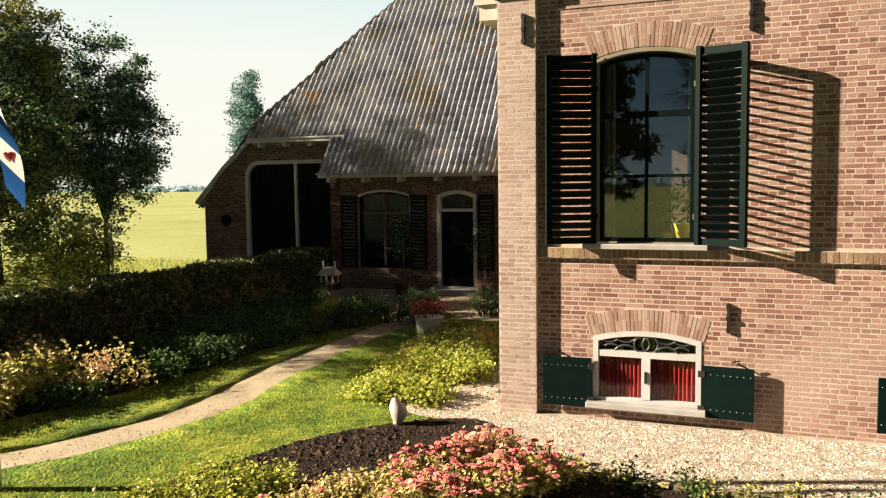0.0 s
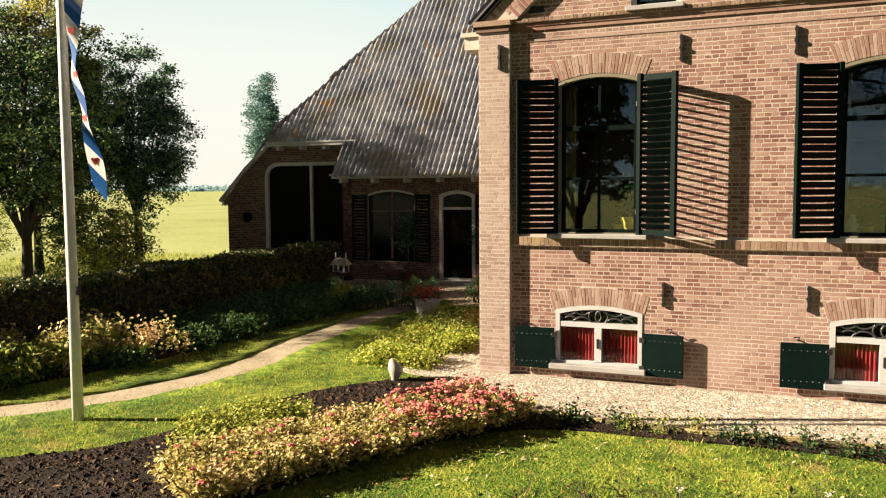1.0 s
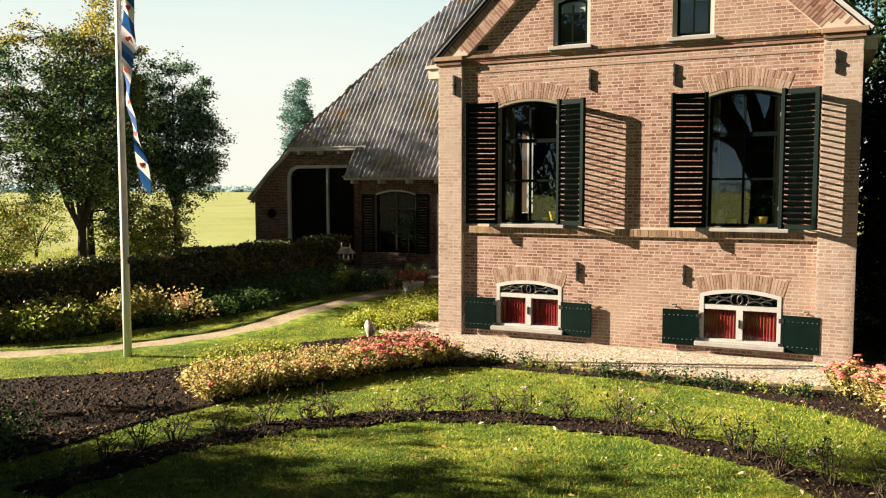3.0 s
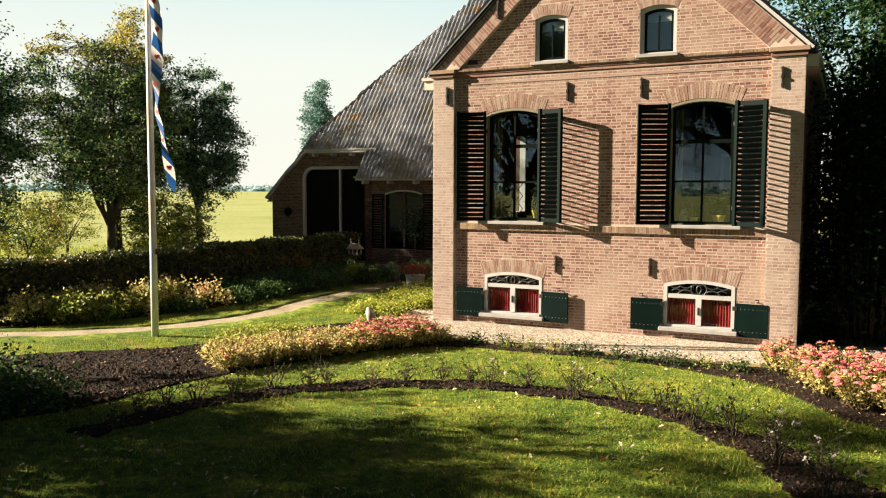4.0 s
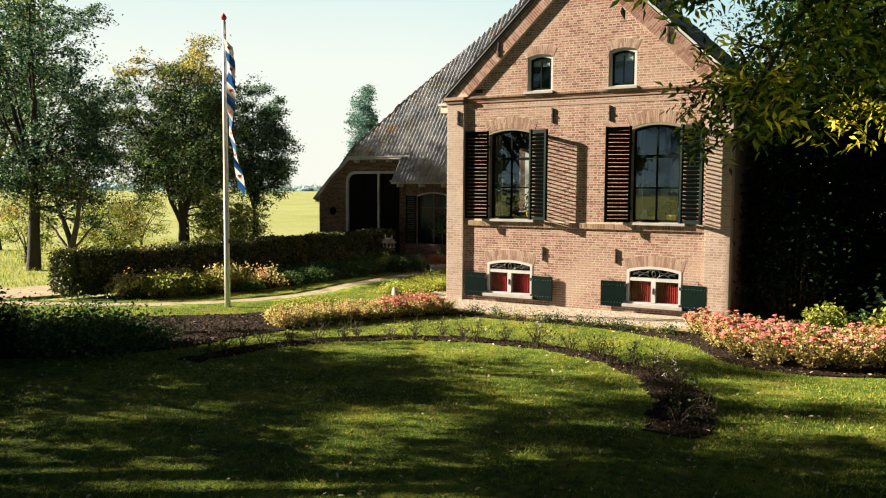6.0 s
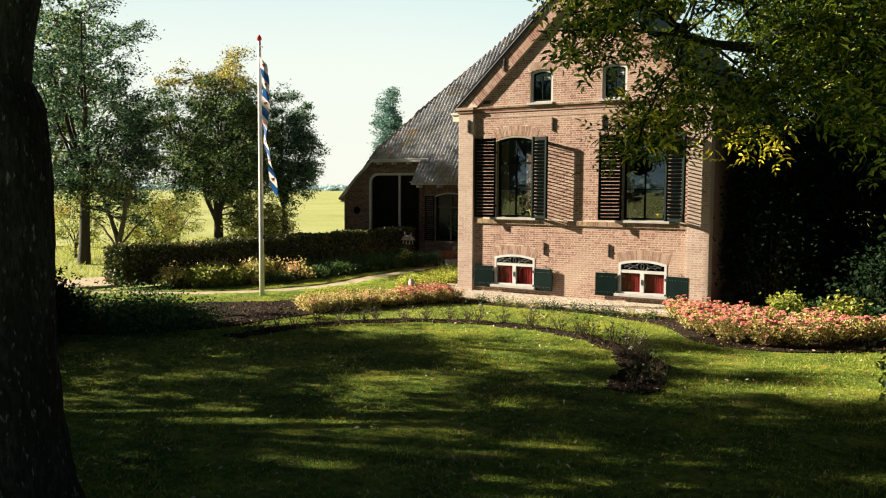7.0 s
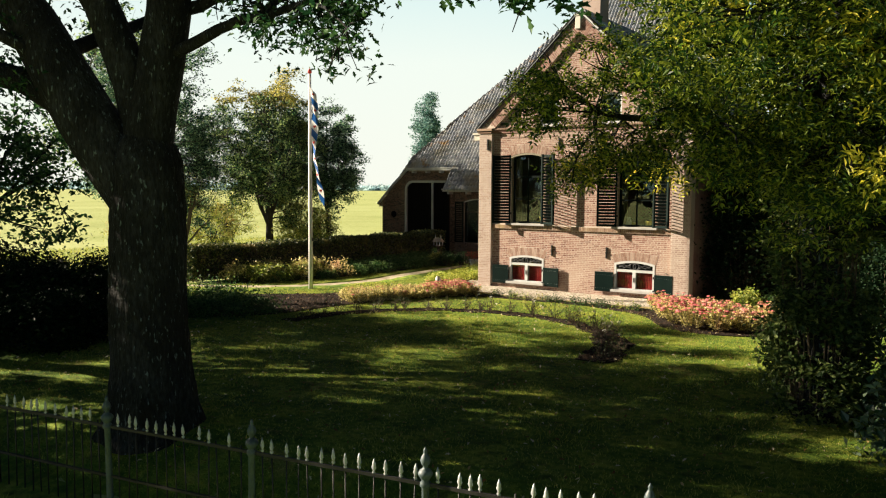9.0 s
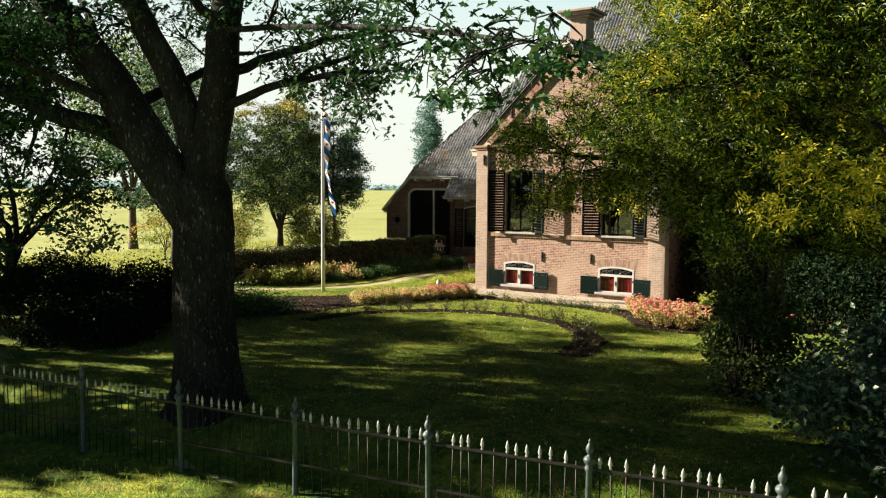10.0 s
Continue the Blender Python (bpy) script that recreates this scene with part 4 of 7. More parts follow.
def big_window(o):
    fr = under(part("window_frame", frame_ring(o, 0.055, 0.06, 0.14), M_OCHRE, None, "dull ochre outer frame with an arched head"), house)
    head = arched(o.x0, o.x1, o.z0, o.z1, o.rise)[2:]
    under(part("head_board", plate(head + [(x, z - 0.05) for x, z in head[::-1]], [], 0.0, 0.058), M_OCHRE, None, "dull ochre arched head board"), fr)
    inner = Opening(o.x0 + 0.056, o.x1 - 0.056, o.z0 + 0.056, o.z1 - 0.056, o.rise * 0.9)
    under(part("casement", frame_ring(inner, 0.045, 0.07, 0.125), M_SLAT, None, "dark green inner frame"), fr)
    c, h = (o.x0 + o.x1) / 2, o.z1 - o.z0
    a, b = o.z0 + 0.36 * h, o.z0 + 0.67 * h
    bars(fr, o.x0 + 0.1, o.x1 - 0.1, o.z0 + 0.1, o.z1 - 0.1, o.rise, 0.075, [c], [(a, 0.035), (b, 0.065)])
    for x0, x1 in ((o.x0 + 0.1, c), (c, o.x1 - 0.1)):
        for z0, z1 in ((o.z0 + 0.1, a), (a, b), (b, o.z1 - 0.1)):
            pane(fr, x0, x1, z0, z1, 0.095 + 0.003 * rng.uniform())
    under(part("sill", boxes((o.x0 - 0.1, o.x1 + 0.1, -0.14, 0.06, 1.94, 2.0), bevel=0.008), M_STONE, None, "grey stone sill"), fr)


def top_window(o):
    fr = under(part("window_frame", frame_ring(o, 0.06, 0.05, 0.12), M_WHITE, None, "white frame with an arched head"), house)
    inner = Opening(o.x0 + 0.061, o.x1 - 0.061, o.z0 + 0.061, o.z1 - 0.061, o.rise * 0.9)
    under(part("casement", frame_ring(inner, 0.04, 0.07, 0.11), M_SLAT, None, "dark inner frame"), fr)
    c = (o.x0 + o.x1) / 2
    bars(fr, o.x0 + 0.1, o.x1 - 0.1, o.z0 + 0.1, o.z1 - 0.16, o.rise, 0.07, [c], [], 0.025)
    pane(fr, o.x0 + 0.1, o.x1 - 0.1, o.z0 + 0.1, o.z1 - 0.1, 0.09)
    under(part("blind", boxes((o.x0 + 0.1, o.x1 - 0.1, 0.13, 0.135, o.z1 - 0.27, o.z1 - 0.06)), M_BLIND, None, "pale half-drawn blind"), fr)
    under(part("sill", boxes((o.x0 - 0.05, o.x1 + 0.05, -0.12, 0.05, o.z0 - 0.04, o.z0 + 0.02), bevel=0.006), M_STONE, None, "grey stone sill"), fr)


def curtain(x0, x1, z0, z1, y, folds, depth, mat, name="curtain", label=""):
    n = folds * 8
    v, f = [], []
    for i in range(n + 1):
        t = i / n
        yy = y + depth * math.sin(t * folds * 2 * math.pi) + depth * 0.4 * math.sin(t * folds * 5.1)
        v += [(x0 + (x1 - x0) * t, yy, z0), (x0 + (x1 - x0) * t, yy, z1)]
    for i in range(n):
        f.append((2 * i, 2 * i + 2, 2 * i + 3, 2 * i + 1))
    return part_mesh(name, fast_mesh(name, v, f, True), mat, None, label)


def low_window(o):
    fr = under(part("window_frame", frame_ring(o, 0.058, -0.012, 0.1), M_WHITE, None, "white painted cellar window frame"), house)
    c = (o.x0 + o.x1) / 2
    tz = o.z0 + 0.56
    under(part("transom", boxes((o.x0 + 0.06, o.x1 - 0.06, -0.006, 0.09, tz - 0.035, tz + 0.035)), M_WHITE, None), fr)
    under(part("mullion", boxes((c - 0.048, c + 0.048, -0.02, 0.09, o.z0 + 0.06, tz - 0.036)), M_WHITE, None), fr)
    for x0, x1 in ((o.x0 + 0.058, c - 0.048), (c + 0.048, o.x1 - 0.058)):
        pane(fr, x0, x1, o.z0 + 0.065, tz - 0.035, 0.03, mat=M_LOWGLASS)
        ob = under(curtain(x0 - 0.02, x1 + 0.02, o.z0 + 0.05, tz, 0.085, 11, 0.016, M_RED, label="gathered red curtain"), fr)
    # black board in place of the unlit cellar behind the curtains
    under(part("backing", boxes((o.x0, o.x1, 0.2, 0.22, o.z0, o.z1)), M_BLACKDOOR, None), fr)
    pane(fr, o.x0 + 0.065, o.x1 - 0.065, tz + 0.035, o.z1 - 0.06, 0.035, 0.05, mat=M_LOWGLASS)
    # cast iron tracery in the fanlight: a double ring and arcs
    pieces = []
    mz = (tz + 0.035 + o.z1 - 0.07) / 2

    def arc(cx, cz, r, a0, a1, n=10, rad=0.0125):
        pieces.append(tube([(cx + r * math.cos(radians(a0 + (a1 - a0) * i / n)), 0.012, cz + r * math.sin(radians(a0 + (a1 - a0) * i / n))) for i in range(n + 1)], [rad] * (n + 1), 6))

    arc(c - 0.045, mz, 0.085, 0, 360, 16)
    arc(c + 0.045, mz, 0.085, 0, 360, 16)
    for s in (-1, 1):
        arc(c + s * 0.22, mz + 0.155, 0.14, 205, 335)
        arc(c + s * 0.22, mz - 0.165, 0.15, 30, 150)
        arc(c + s * 0.4, mz + 0.13, 0.12, 205, 335)
        arc(c + s * 0.46, mz - 0.01, 0.08, 90 if s < 0 else 60, 130 if s < 0 else 90)
        arc(c + s * 0.38, mz - 0.13, 0.12, 50, 130)
    v, f = join(pieces)
    under(part_mesh("tracery", fast_mesh("tracery", v, f, True), M_TRACERY, None, "grey cast iron tracery"), fr)
    under(part("catch", boxes((c - 0.012, c + 0.012, -0.05, -0.021, o.z0 + 0.25, o.z0 + 0.38), bevel=0.004), M_IRON, None, "black window catch"), fr)
    under(part("sill", boxes((o.x0 - 0.06, o.x1 + 0.06, -0.15, -0.013, o.z0 - 0.05, o.z0 + 0.02), bevel=0.008), M_STONE, None, "grey stone sill"), fr)


def louvred_shutter(o, side, angle):
    """side -1: hinged on the opening's west edge. angle: degrees it stands off the wall."""
    w, z0, z1 = 0.56, 2.0, 4.05
    hx = o.x0 + 0.02 if side < 0 else o.x1 - 0.02
    m = Matrix.Translation((hx, -0.035, 0)) @ Matrix.Rotation(radians(-angle * side), 4, "Z")
    s = side
    bm = bmesh.new()
    lean = 0.02
    for a, b, top in ((0.0, 0.05, z1 + 0.03), (w - 0.06, w, z1 - lean + 0.03)):
        xa, xb = sorted((s * a, s * b))
        add_box(bm, xa, xb, -0.066, 0.0, z0, top)
    xa, xb = sorted((s * 0.0505, s * (w - 0.0605)))
    add_box(bm, xa, xb, -0.034, -0.001, z0, z0 + 0.07)
    vs = add_box(bm, xa, xb, -0.034, -0.001, z1 - 0.055, z1 + 0.02)
    for q in vs:
        q.co.z -= lean * abs(q.co.x) / w
    bmesh.ops.transform(bm, matrix=m, verts=bm.verts[:])
    sh = under(part("shutter", bm, M_GREEN, None, "dark green louvred window shutter"), house)
    bm = bmesh.new()
    add_box(bm, xa, xb, -0.05, 0.05, -0.005, 0.005, Matrix.Rotation(radians(-40), 4, "X"))
    slat = bpy.data.meshes.new("slat")
    bm.to_mesh(slat)
    bm.free()
    slat.materials.append(M_SLAT)
    n = 22
    for i in range(n):
        z = z0 + 0.115 + (z1 - z0 - 0.22) * i / (n - 1)
        ob = new("slat", slat)
        ob.parent = sh
        ob.matrix_basis = m @ Matrix.Translation((0, -0.018, z))
    for z in (z0 + 0.3, z1 - 0.35):
        bm = boxes((-0.03, 0.03, -0.042, 0.0, z - 0.03, z + 0.03))
        bmesh.ops.transform(bm, matrix=m, verts=bm.verts[:])
        under(part("hinge", bm, M_IRON, None, "black hinge"), sh)


RIVET = bpy.data.meshes.new("rivet")
bm = lathe([(0.006, 0), (0.005, 0.004), (0.002, 0.006)], 6)
bm.to_mesh(RIVET)
bm.free()
RIVET.materials.append(M_SILVER)


def low_shutter(o, side):
    x0, x1 = (o.x0 - 0.56, o.x0 - 0.01) if side < 0 else (o.x1 + 0.01, o.x1 + 0.54)
    z0, z1 = o.z0 - 0.06, o.z0 + 0.5
    ang = radians(4 if side < 0 else -4.5)
    hx = x1 if side < 0 else x0
    m = Matrix.Translation((hx, -0.04, 0)) @ Matrix.Rotation(ang, 4, "Z") @ Matrix.Translation((-hx, 0.0, 0))
    bm = bmesh.new()
    add_box(bm, x0, x1, -0.032, 0.0, z0, z1)
    bmesh.ops.bevel(bm, geom=bm.edges[:], offset=0.003, segments=1, affect="EDGES")
    bmesh.ops.transform(bm, matrix=m, verts=bm.verts[:])
    sh = under(part("cellar_shutter", bm, M_GREEN, None, "dark green boarded cellar shutter"), house)
    for z in (z0 + 0.09, z1 - 0.09):
        for i in range(8):
            rivet = new("rivet", RIVET)
            rivet.parent = sh
            rivet.matrix_basis = m @ Matrix.Translation((x0 + (x1 - x0) * (i + 0.5) / 8, -0.033, z)) @ Matrix.Rotation(radians(90), 4, "X")
        hz = boxes((hx - 0.035, hx + 0.035, -0.04, -0.033, z - 0.035, z + 0.035))
        bmesh.ops.transform(hz, matrix=m, verts=hz.verts[:])
        under(part("hinge", hz, M_IRON, None, "black hinge"), sh)
    xk = x0 + 0.2 if side < 0 else x0 + 0.36
    v, f = tube([(xk, 0, z1 + 0.03), (xk, -0.1, z1 + 0.03), (xk + 0.02, -0.11, z1 + 0.08), (xk - 0.05, -0.11, z1 + 0.07)], [0.009] * 4, 6)
    under(part_mesh("shutter_hook", fast_mesh("shutter_hook", v, f, True), M_IRON, None, "black iron shutter hook"), sh)


for o in BIG:
    big_window(o)
    louvred_shutter(o, -1, 27)
    louvred_shutter(o, 1, 24.5)
for o in LOW:
    low_window(o)
    low_shutter(o, -1)
    low_shutter(o, 1)
for o in TOP:
    top_window(o)

# wall anchors
for x, z, h, y in ((0.03, 4.4, 0.34, -0.115), (2.42, 4.38, 0.34, -0.015), (3.76, 4.38, 0.34, -0.015), (6.04, 4.42, 0.34, -0.115), (2.24, 1.22, 0.32, -0.015), (3.97, 1.24, 0.32, -0.015), (5.02, 5.95, 0.34, -0.115), (1.08, 5.95, 0.34, -0.115)):
    half = ((0.0, 0.018), (0.05, 0.036), (0.12, 0.04), (0.2, 0.026), (0.36, 0.024), (0.44, 0.034), (0.5, 0.052), (0.56, 0.034), (0.64, 0.024), (0.8, 0.026), (0.88, 0.042), (0.95, 0.036), (1.0, 0.014))
    bm = plate([(x + w * 0.55, z + h * (s - 0.5)) for s, w in half] + [(x - w * 0.55, z + h * (s - 0.5)) for s, w in half[::-1]], [], y - 0.028, y + 0.012)
    add_box(bm, x - 0.016, x + 0.016, y - 0.045, y - 0.0285, z - 0.02, z + 0.02)
    under(part("wall_anchor", bm, M_IRON, None, "black iron wall anchor"), house)
under(part("vent_grate", boxes((0.42, 0.62, -0.016, 0.004, 4.98, 5.07), bevel=0.004), M_IRON, None, "small black vent"), house)

# rooms behind the windows
room = thing("living_room", "plastered room seen through the tall windows", "room", kind="structure", at=(MIDX, 2.5, 1.75))
RX0, RX1, RY1 = W + 0.31, E - 0.31, 4.6
under(part("floor", boxes((RX0, RX1, 0.33, RY1, 1.6, 1.72)), M_DARKWOOD, None), room)
under(part("rear_wall", boxes((RX0, RX1, RY1, RY1 + 0.1, 1.72, 4.5)), M_DIMPLASTER, None), room)
under(part("partition", boxes((3.85, 3.95, 0.33, RY1 - 0.01, 1.72, 4.5)), M_DIMPLASTER, None), room)
under(part("ceiling", boxes((RX0, RX1, 0.33, RY1, 4.5, 4.56)), M_DIMPLASTER, None), room)
for o in BIG:
    for a, b in ((o.x0 - 0.12, o.x0 + 0.17), (o.x1 - 0.16, o.x1 + 0.12)):
        cu = thing("curtain", "olive gold curtain hanging inside the tall window", "curtain", "curtains of the tall windows", at=((a + b) / 2, 0.42, 1.73))
        under(curtain(a, b, 1.73, 4.3, 0.42, 4, 0.025, M_NET, "cloth"), cu)


def pot_plant(x, y, z, s, seed, mat_pot):
    r = np.random.default_rng(seed)
    t = thing("pot_plant", "small leafy pot plant on the window sill", "plant", "pot plants on the sills", at=(x, y, z))
    under(part("pot", lathe([(0.045 * s, 0), (0.065 * s, 0.1 * s), (0.07 * s, 0.12 * s), (0.055 * s, 0.12 * s)], 12, (x, y, z)), mat_pot, None), t)
    n = 90
    c = r.normal(size=(n, 3)) * (0.06 * s, 0.05 * s, 0.1 * s) + (x, y, z + 0.26 * s)
    c[:, 2] = np.maximum(c[:, 2], z + 0.12 * s)
    v, f = leaf_cloud(r, c, r.uniform(0.03, 0.06, n) * s, up=0.8)
    under(part_mesh("foliage", fast_mesh("foliage", v, f), M_DARKSHRUB, None), t)


under(part("window_board", boxes((0.7, 2.05, 0.325, 0.55, 1.9, 1.97)), M_WHITE, None), room)
under(part("window_board", boxes((4.1, 5.5, 0.325, 0.55, 1.9, 1.97)), M_WHITE, None), room)
pot_plant(1.74, 0.4, 1.972, 2.0, 1, M_YELLOWPOT)
pot_plant(1.56, 0.42, 1.972, 1.1, 4, M_YELLOWPOT)
pot_plant(4.62, 0.4, 1.972, 1.2, 2, M_YELLOWPOT)
pot_plant(5.05, 0.4, 1.972, 1.6, 3, M_YELLOWPOT)
vase = part("vase", lathe([(0.05, 0), (0.075, 0.06), (0.08, 0.16), (0.05, 0.24), (0.035, 0.27), (0.045, 0.29)], 16), M_WHITE, None)
vase.location = (4.45, 0.42, 1.972)
tagged(vase, "white china vase on the window board", "vase")
# a wire plant stand and a picture on the rear wall
stand = thing("plant_stand", "thin dark wire plant stand before the window", "plant stand", at=(1.18, 0.75, 1.72))
part("top", boxes((-0.2, 0.2, -0.14, 0.14, 1.0, 1.03), bevel=0.006), M_DARKWOOD, stand)
for s_ in (-1, 1):
    for k in range(4):
        z = 0.0 + 0.25 * k
        v, f = tube([(s_ * 0.1, 0, z), (-s_ * 0.1, 0, z + 0.25)], [0.008, 0.008], 6)
        part_mesh("brace", fast_mesh("brace", v, f, True), M_IRON, stand)
pic = thing("picture", "framed picture in warm brown tones on the wall", "picture", at=(4.9, 4.58, 2.9))
part("frame", plate([(-0.4, -0.5), (0.4, -0.5), (0.4, 0.5), (-0.4, 0.5)], [[(-0.33, -0.43), (0.33, -0.43), (0.33, 0.43), (-0.33, 0.43)]], -0.03, 0.015), M_OCHRE, pic)
part("canvas", boxes((-0.34, 0.34, -0.01, 0.012, -0.44, 0.44)), M_DARKWOOD, pic)


# ---- barn ----
barn = thing("barn", "old dark brick barn with a huge tiled roof", "barn", at=(-6.0, 10.0, 0))
BY, DY = 9.85, 10.4
bw = [Opening(-7.22, -5.78, 0.55, 2.58, 0.12, 0.22), Opening(-5.02, -3.97, 0.05, 2.55, 0.12, 0.22)]
front = under(part("front_wall", plate([(-8.0, -0.05), (-0.3, -0.05), (-0.3, 2.95), (-8.0, 2.95)], [arched(o.x0, o.x1, o.z0, o.z1, o.rise) for o in bw], BY, BY + 0.3), M_BARN_MORTAR, None), barn)
v, f = brick_arrays(brick_rows(-8.0, -0.4, 0, 2.9, lambda z: [b for b in (o.blocked(z) for o in bw) if b], rng), BY, 0.006, rng)
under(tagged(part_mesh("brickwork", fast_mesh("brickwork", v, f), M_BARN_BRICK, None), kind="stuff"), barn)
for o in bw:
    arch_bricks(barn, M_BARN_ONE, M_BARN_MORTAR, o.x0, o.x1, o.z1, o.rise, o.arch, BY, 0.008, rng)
# door bay, set back, with a raised eave and a slanting western end


def round_corner(x0, x1, z0, z1, r, n=6):
    return [(x0, z0), (x1, z0), (x1, z1)] + [(x0 + r - r * math.sin(radians(90 * i / n)), z1 - r + r * math.cos(radians(90 * i / n))) for i in range(n + 1)]


bay_outline = [(-12.5, -0.05), (-7.75, -0.05), (-7.75, 3.9), (-10.8, 3.9), (-11.15, 3.72), (-11.8, 3.08), (-12.5, 2.42)]
bay = under(part("door_bay_wall", plate(bay_outline, [round_corner(-10.98, -8.3, 0.0, 3.34, 0.4)], DY, DY + 0.3), M_BARN_MORTAR, None), barn)


def bay_blocked(z):
    out = [(-10.98, -8.3)] if z < 3.34 else []
    if z > 2.42:
        out.append((-13, -12.5 + (z - 2.42) / 1.3 * 1.35 + 0.03))
    return out


v, f = brick_arrays(brick_rows(-12.5, -7.75, 0, 3.88, bay_blocked, rng), DY, 0.006, rng)
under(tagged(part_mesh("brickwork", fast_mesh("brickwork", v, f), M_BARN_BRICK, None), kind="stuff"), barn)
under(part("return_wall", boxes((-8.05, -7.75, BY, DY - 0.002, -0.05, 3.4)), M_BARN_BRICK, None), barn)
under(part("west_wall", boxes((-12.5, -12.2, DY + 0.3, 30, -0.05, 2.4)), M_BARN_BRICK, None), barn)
under(part("door_frame", plate(round_corner(-11.06, -8.22, 0.0, 3.42, 0.46), [round_corner(-10.96, -8.32, -0.0 + 0.001, 3.32, 0.36)], DY - 0.05, DY + 0.06), M_WHITE, None, "white painted frame with a rounded corner"), barn)
for a, b in ((-10.95, -9.46), (-9.4, -8.33)):
    d = under(part("barn_door", boxes((a, b, DY + 0.07, DY + 0.13, 0.0, 3.33)), M_BLACKDOOR, None, "tall black boarded barn door"), barn)
    x = a
    while x < b - 0.1:
        under(part("board", boxes((x + 0.004, min(x + 0.17, b), DY + 0.05, DY + 0.069, 0.02, 3.3)), M_BLACKDOOR, None), d)
        x += 0.18
under(part("door_post", boxes((-9.46, -9.38, DY - 0.04, DY + 0.06, 0.0, 3.32), bevel=0.006), M_WHITE, None, "white post between the doors"), barn)
# an added dark disc on the wall, without an opening behind it
under(part("round_window", lathe([(0.16, 0), (0.16, 0.05), (0.12, 0.05), (0.12, 0.01)], 16), M_BLACKDOOR, None, "small dark disc on the bay wall"), barn).matrix_basis = Matrix.Translation((-11.75, DY - 0.012, 1.75)) @ Matrix.Rotation(radians(90), 4, "X")
# eave boards and their brackets
under(part("eave_board", boxes((-10.75, -7.7, DY - 0.36, DY - 0.05, 3.9, 3.99), (-10.78, -7.68, DY - 0.4, DY - 0.1, 3.992, 4.03)), M_WHITE, None, "white eave board"), barn)
under(part("eave_board", boxes((-8.15, -0.4, BY - 0.46, BY - 0.03, 2.9, 2.98), (-8.18, -0.4, BY - 0.52, BY - 0.06, 2.982, 3.03)), M_WHITE, None, "white eave gutter board"), barn)
for x in (-10.4, -9.6, -8.8, -8.0):
    under(part("bracket", boxes((x - 0.05, x + 0.05, DY - 0.3, DY - 0.01, 3.78, 3.895)), M_WHITE, None, "white eave bracket"), barn)
for x in (-7.9, -6.9, -5.9, -4.9, -3.9):
    under(part("bracket", boxes((x - 0.05, x + 0.05, BY - 0.36, BY - 0.01, 2.78, 2.895)), M_WHITE, None, "white eave bracket"), barn)
# window, front door, shutters
o = bw[0]
fr = under(part("window_frame", frame_ring(o, 0.07, BY + 0.05, BY + 0.14), M_SLAT, None, "dark window frame with an arched head"), barn)
head = arched(o.x0, o.x1, o.z0, o.z1, o.rise)[2:]
under(part("head_board", plate(head + [(x, z - 0.055) for x, z in head[::-1]], [], BY + 0.0, BY + 0.048), M_WHITE, None, "white arched head board"), fr)
under(part("mullion", boxes((-6.53, -6.47, BY + 0.06, BY + 0.12, 0.6, 2.5)), M_DARKWOOD, None), fr)
under(part("transom", boxes((-7.15, -5.85, BY + 0.062, BY + 0.118, 1.95, 2.0)), M_DARKWOOD, None), fr)
pane(fr, -7.15, -5.85, 0.62, 2.47, BY + 0.1, mat=M_DULLGLASS)
# black board, added for the darkness inside the barn
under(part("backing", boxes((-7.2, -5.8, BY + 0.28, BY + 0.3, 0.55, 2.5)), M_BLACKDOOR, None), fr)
o = bw[1]
fr = under(part("door_frame", frame_ring(o, 0.09, BY - 0.01, BY + 0.14), M_WHITE, None, "white door frame with a fanlight"), barn)
under(part("transom", boxes((-4.93, -4.06, BY, BY + 0.13, 2.02, 2.09)), M_WHITE, None, "white transom"), fr)
under(part("door_leaf", boxes((-4.93, -4.06, BY + 0.08, BY + 0.13, 0.05, 2.02)), M_BLACKDOOR, None, "black panelled door"), fr)
pane(fr, -4.93, -4.06, 2.09, 2.46, BY + 0.1, mat=M_DULLGLASS)
# the same black board stands for the dark inside behind the door
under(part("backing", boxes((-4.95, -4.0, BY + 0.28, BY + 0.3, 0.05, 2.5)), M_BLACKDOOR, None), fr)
for x0, x1 in ((-7.72, -7.26), (-5.74, -5.28), (-3.92, -3.5)):
    sh = under(part("shutter", boxes((x0, x0 + 0.05, BY - 0.06, BY - 0.02, 0.55, 2.45), (x1 - 0.05, x1, BY - 0.06, BY - 0.02, 0.55, 2.45), (x0, x1, BY - 0.059, BY - 0.021, 2.38, 2.44), (x0, x1, BY - 0.059, BY - 0.021, 0.56, 0.63)), M_GREEN, None, "dark green louvred shutter"), barn)
    for i in range(20):
        bm = bmesh.new()
        add_box(bm, x0 + 0.05, x1 - 0.05, -0.035, 0.035, -0.004, 0.004, Matrix.Translation((0, BY - 0.04, 0.68 + i * 0.087)) @ Matrix.Rotation(radians(-35), 4, "X"))
        under(part("slat", bm, M_SLAT, None), sh)
under(part("doorstep", boxes((-5.2, -3.8, BY - 0.5, BY - 0.01, 0.0, 0.1), bevel=0.01), M_STONE, None, "grey stone doorstep"), barn)
# roof planes: the south slope, its hip and the west slope
RS = 1.32


def south_z(y):
    return 2.98 + RS * (y - 9.36)


roof_bm = bmesh.new()


def roof_face(*pts):
    vs = [roof_bm.verts.new(p) for p in pts]
    roof_bm.faces.new(vs)


hip_top = Vector((-2.9, 17.6, south_z(17.6)))
hip_low = Vector((-10.75, 10.12, south_z(10.12)))
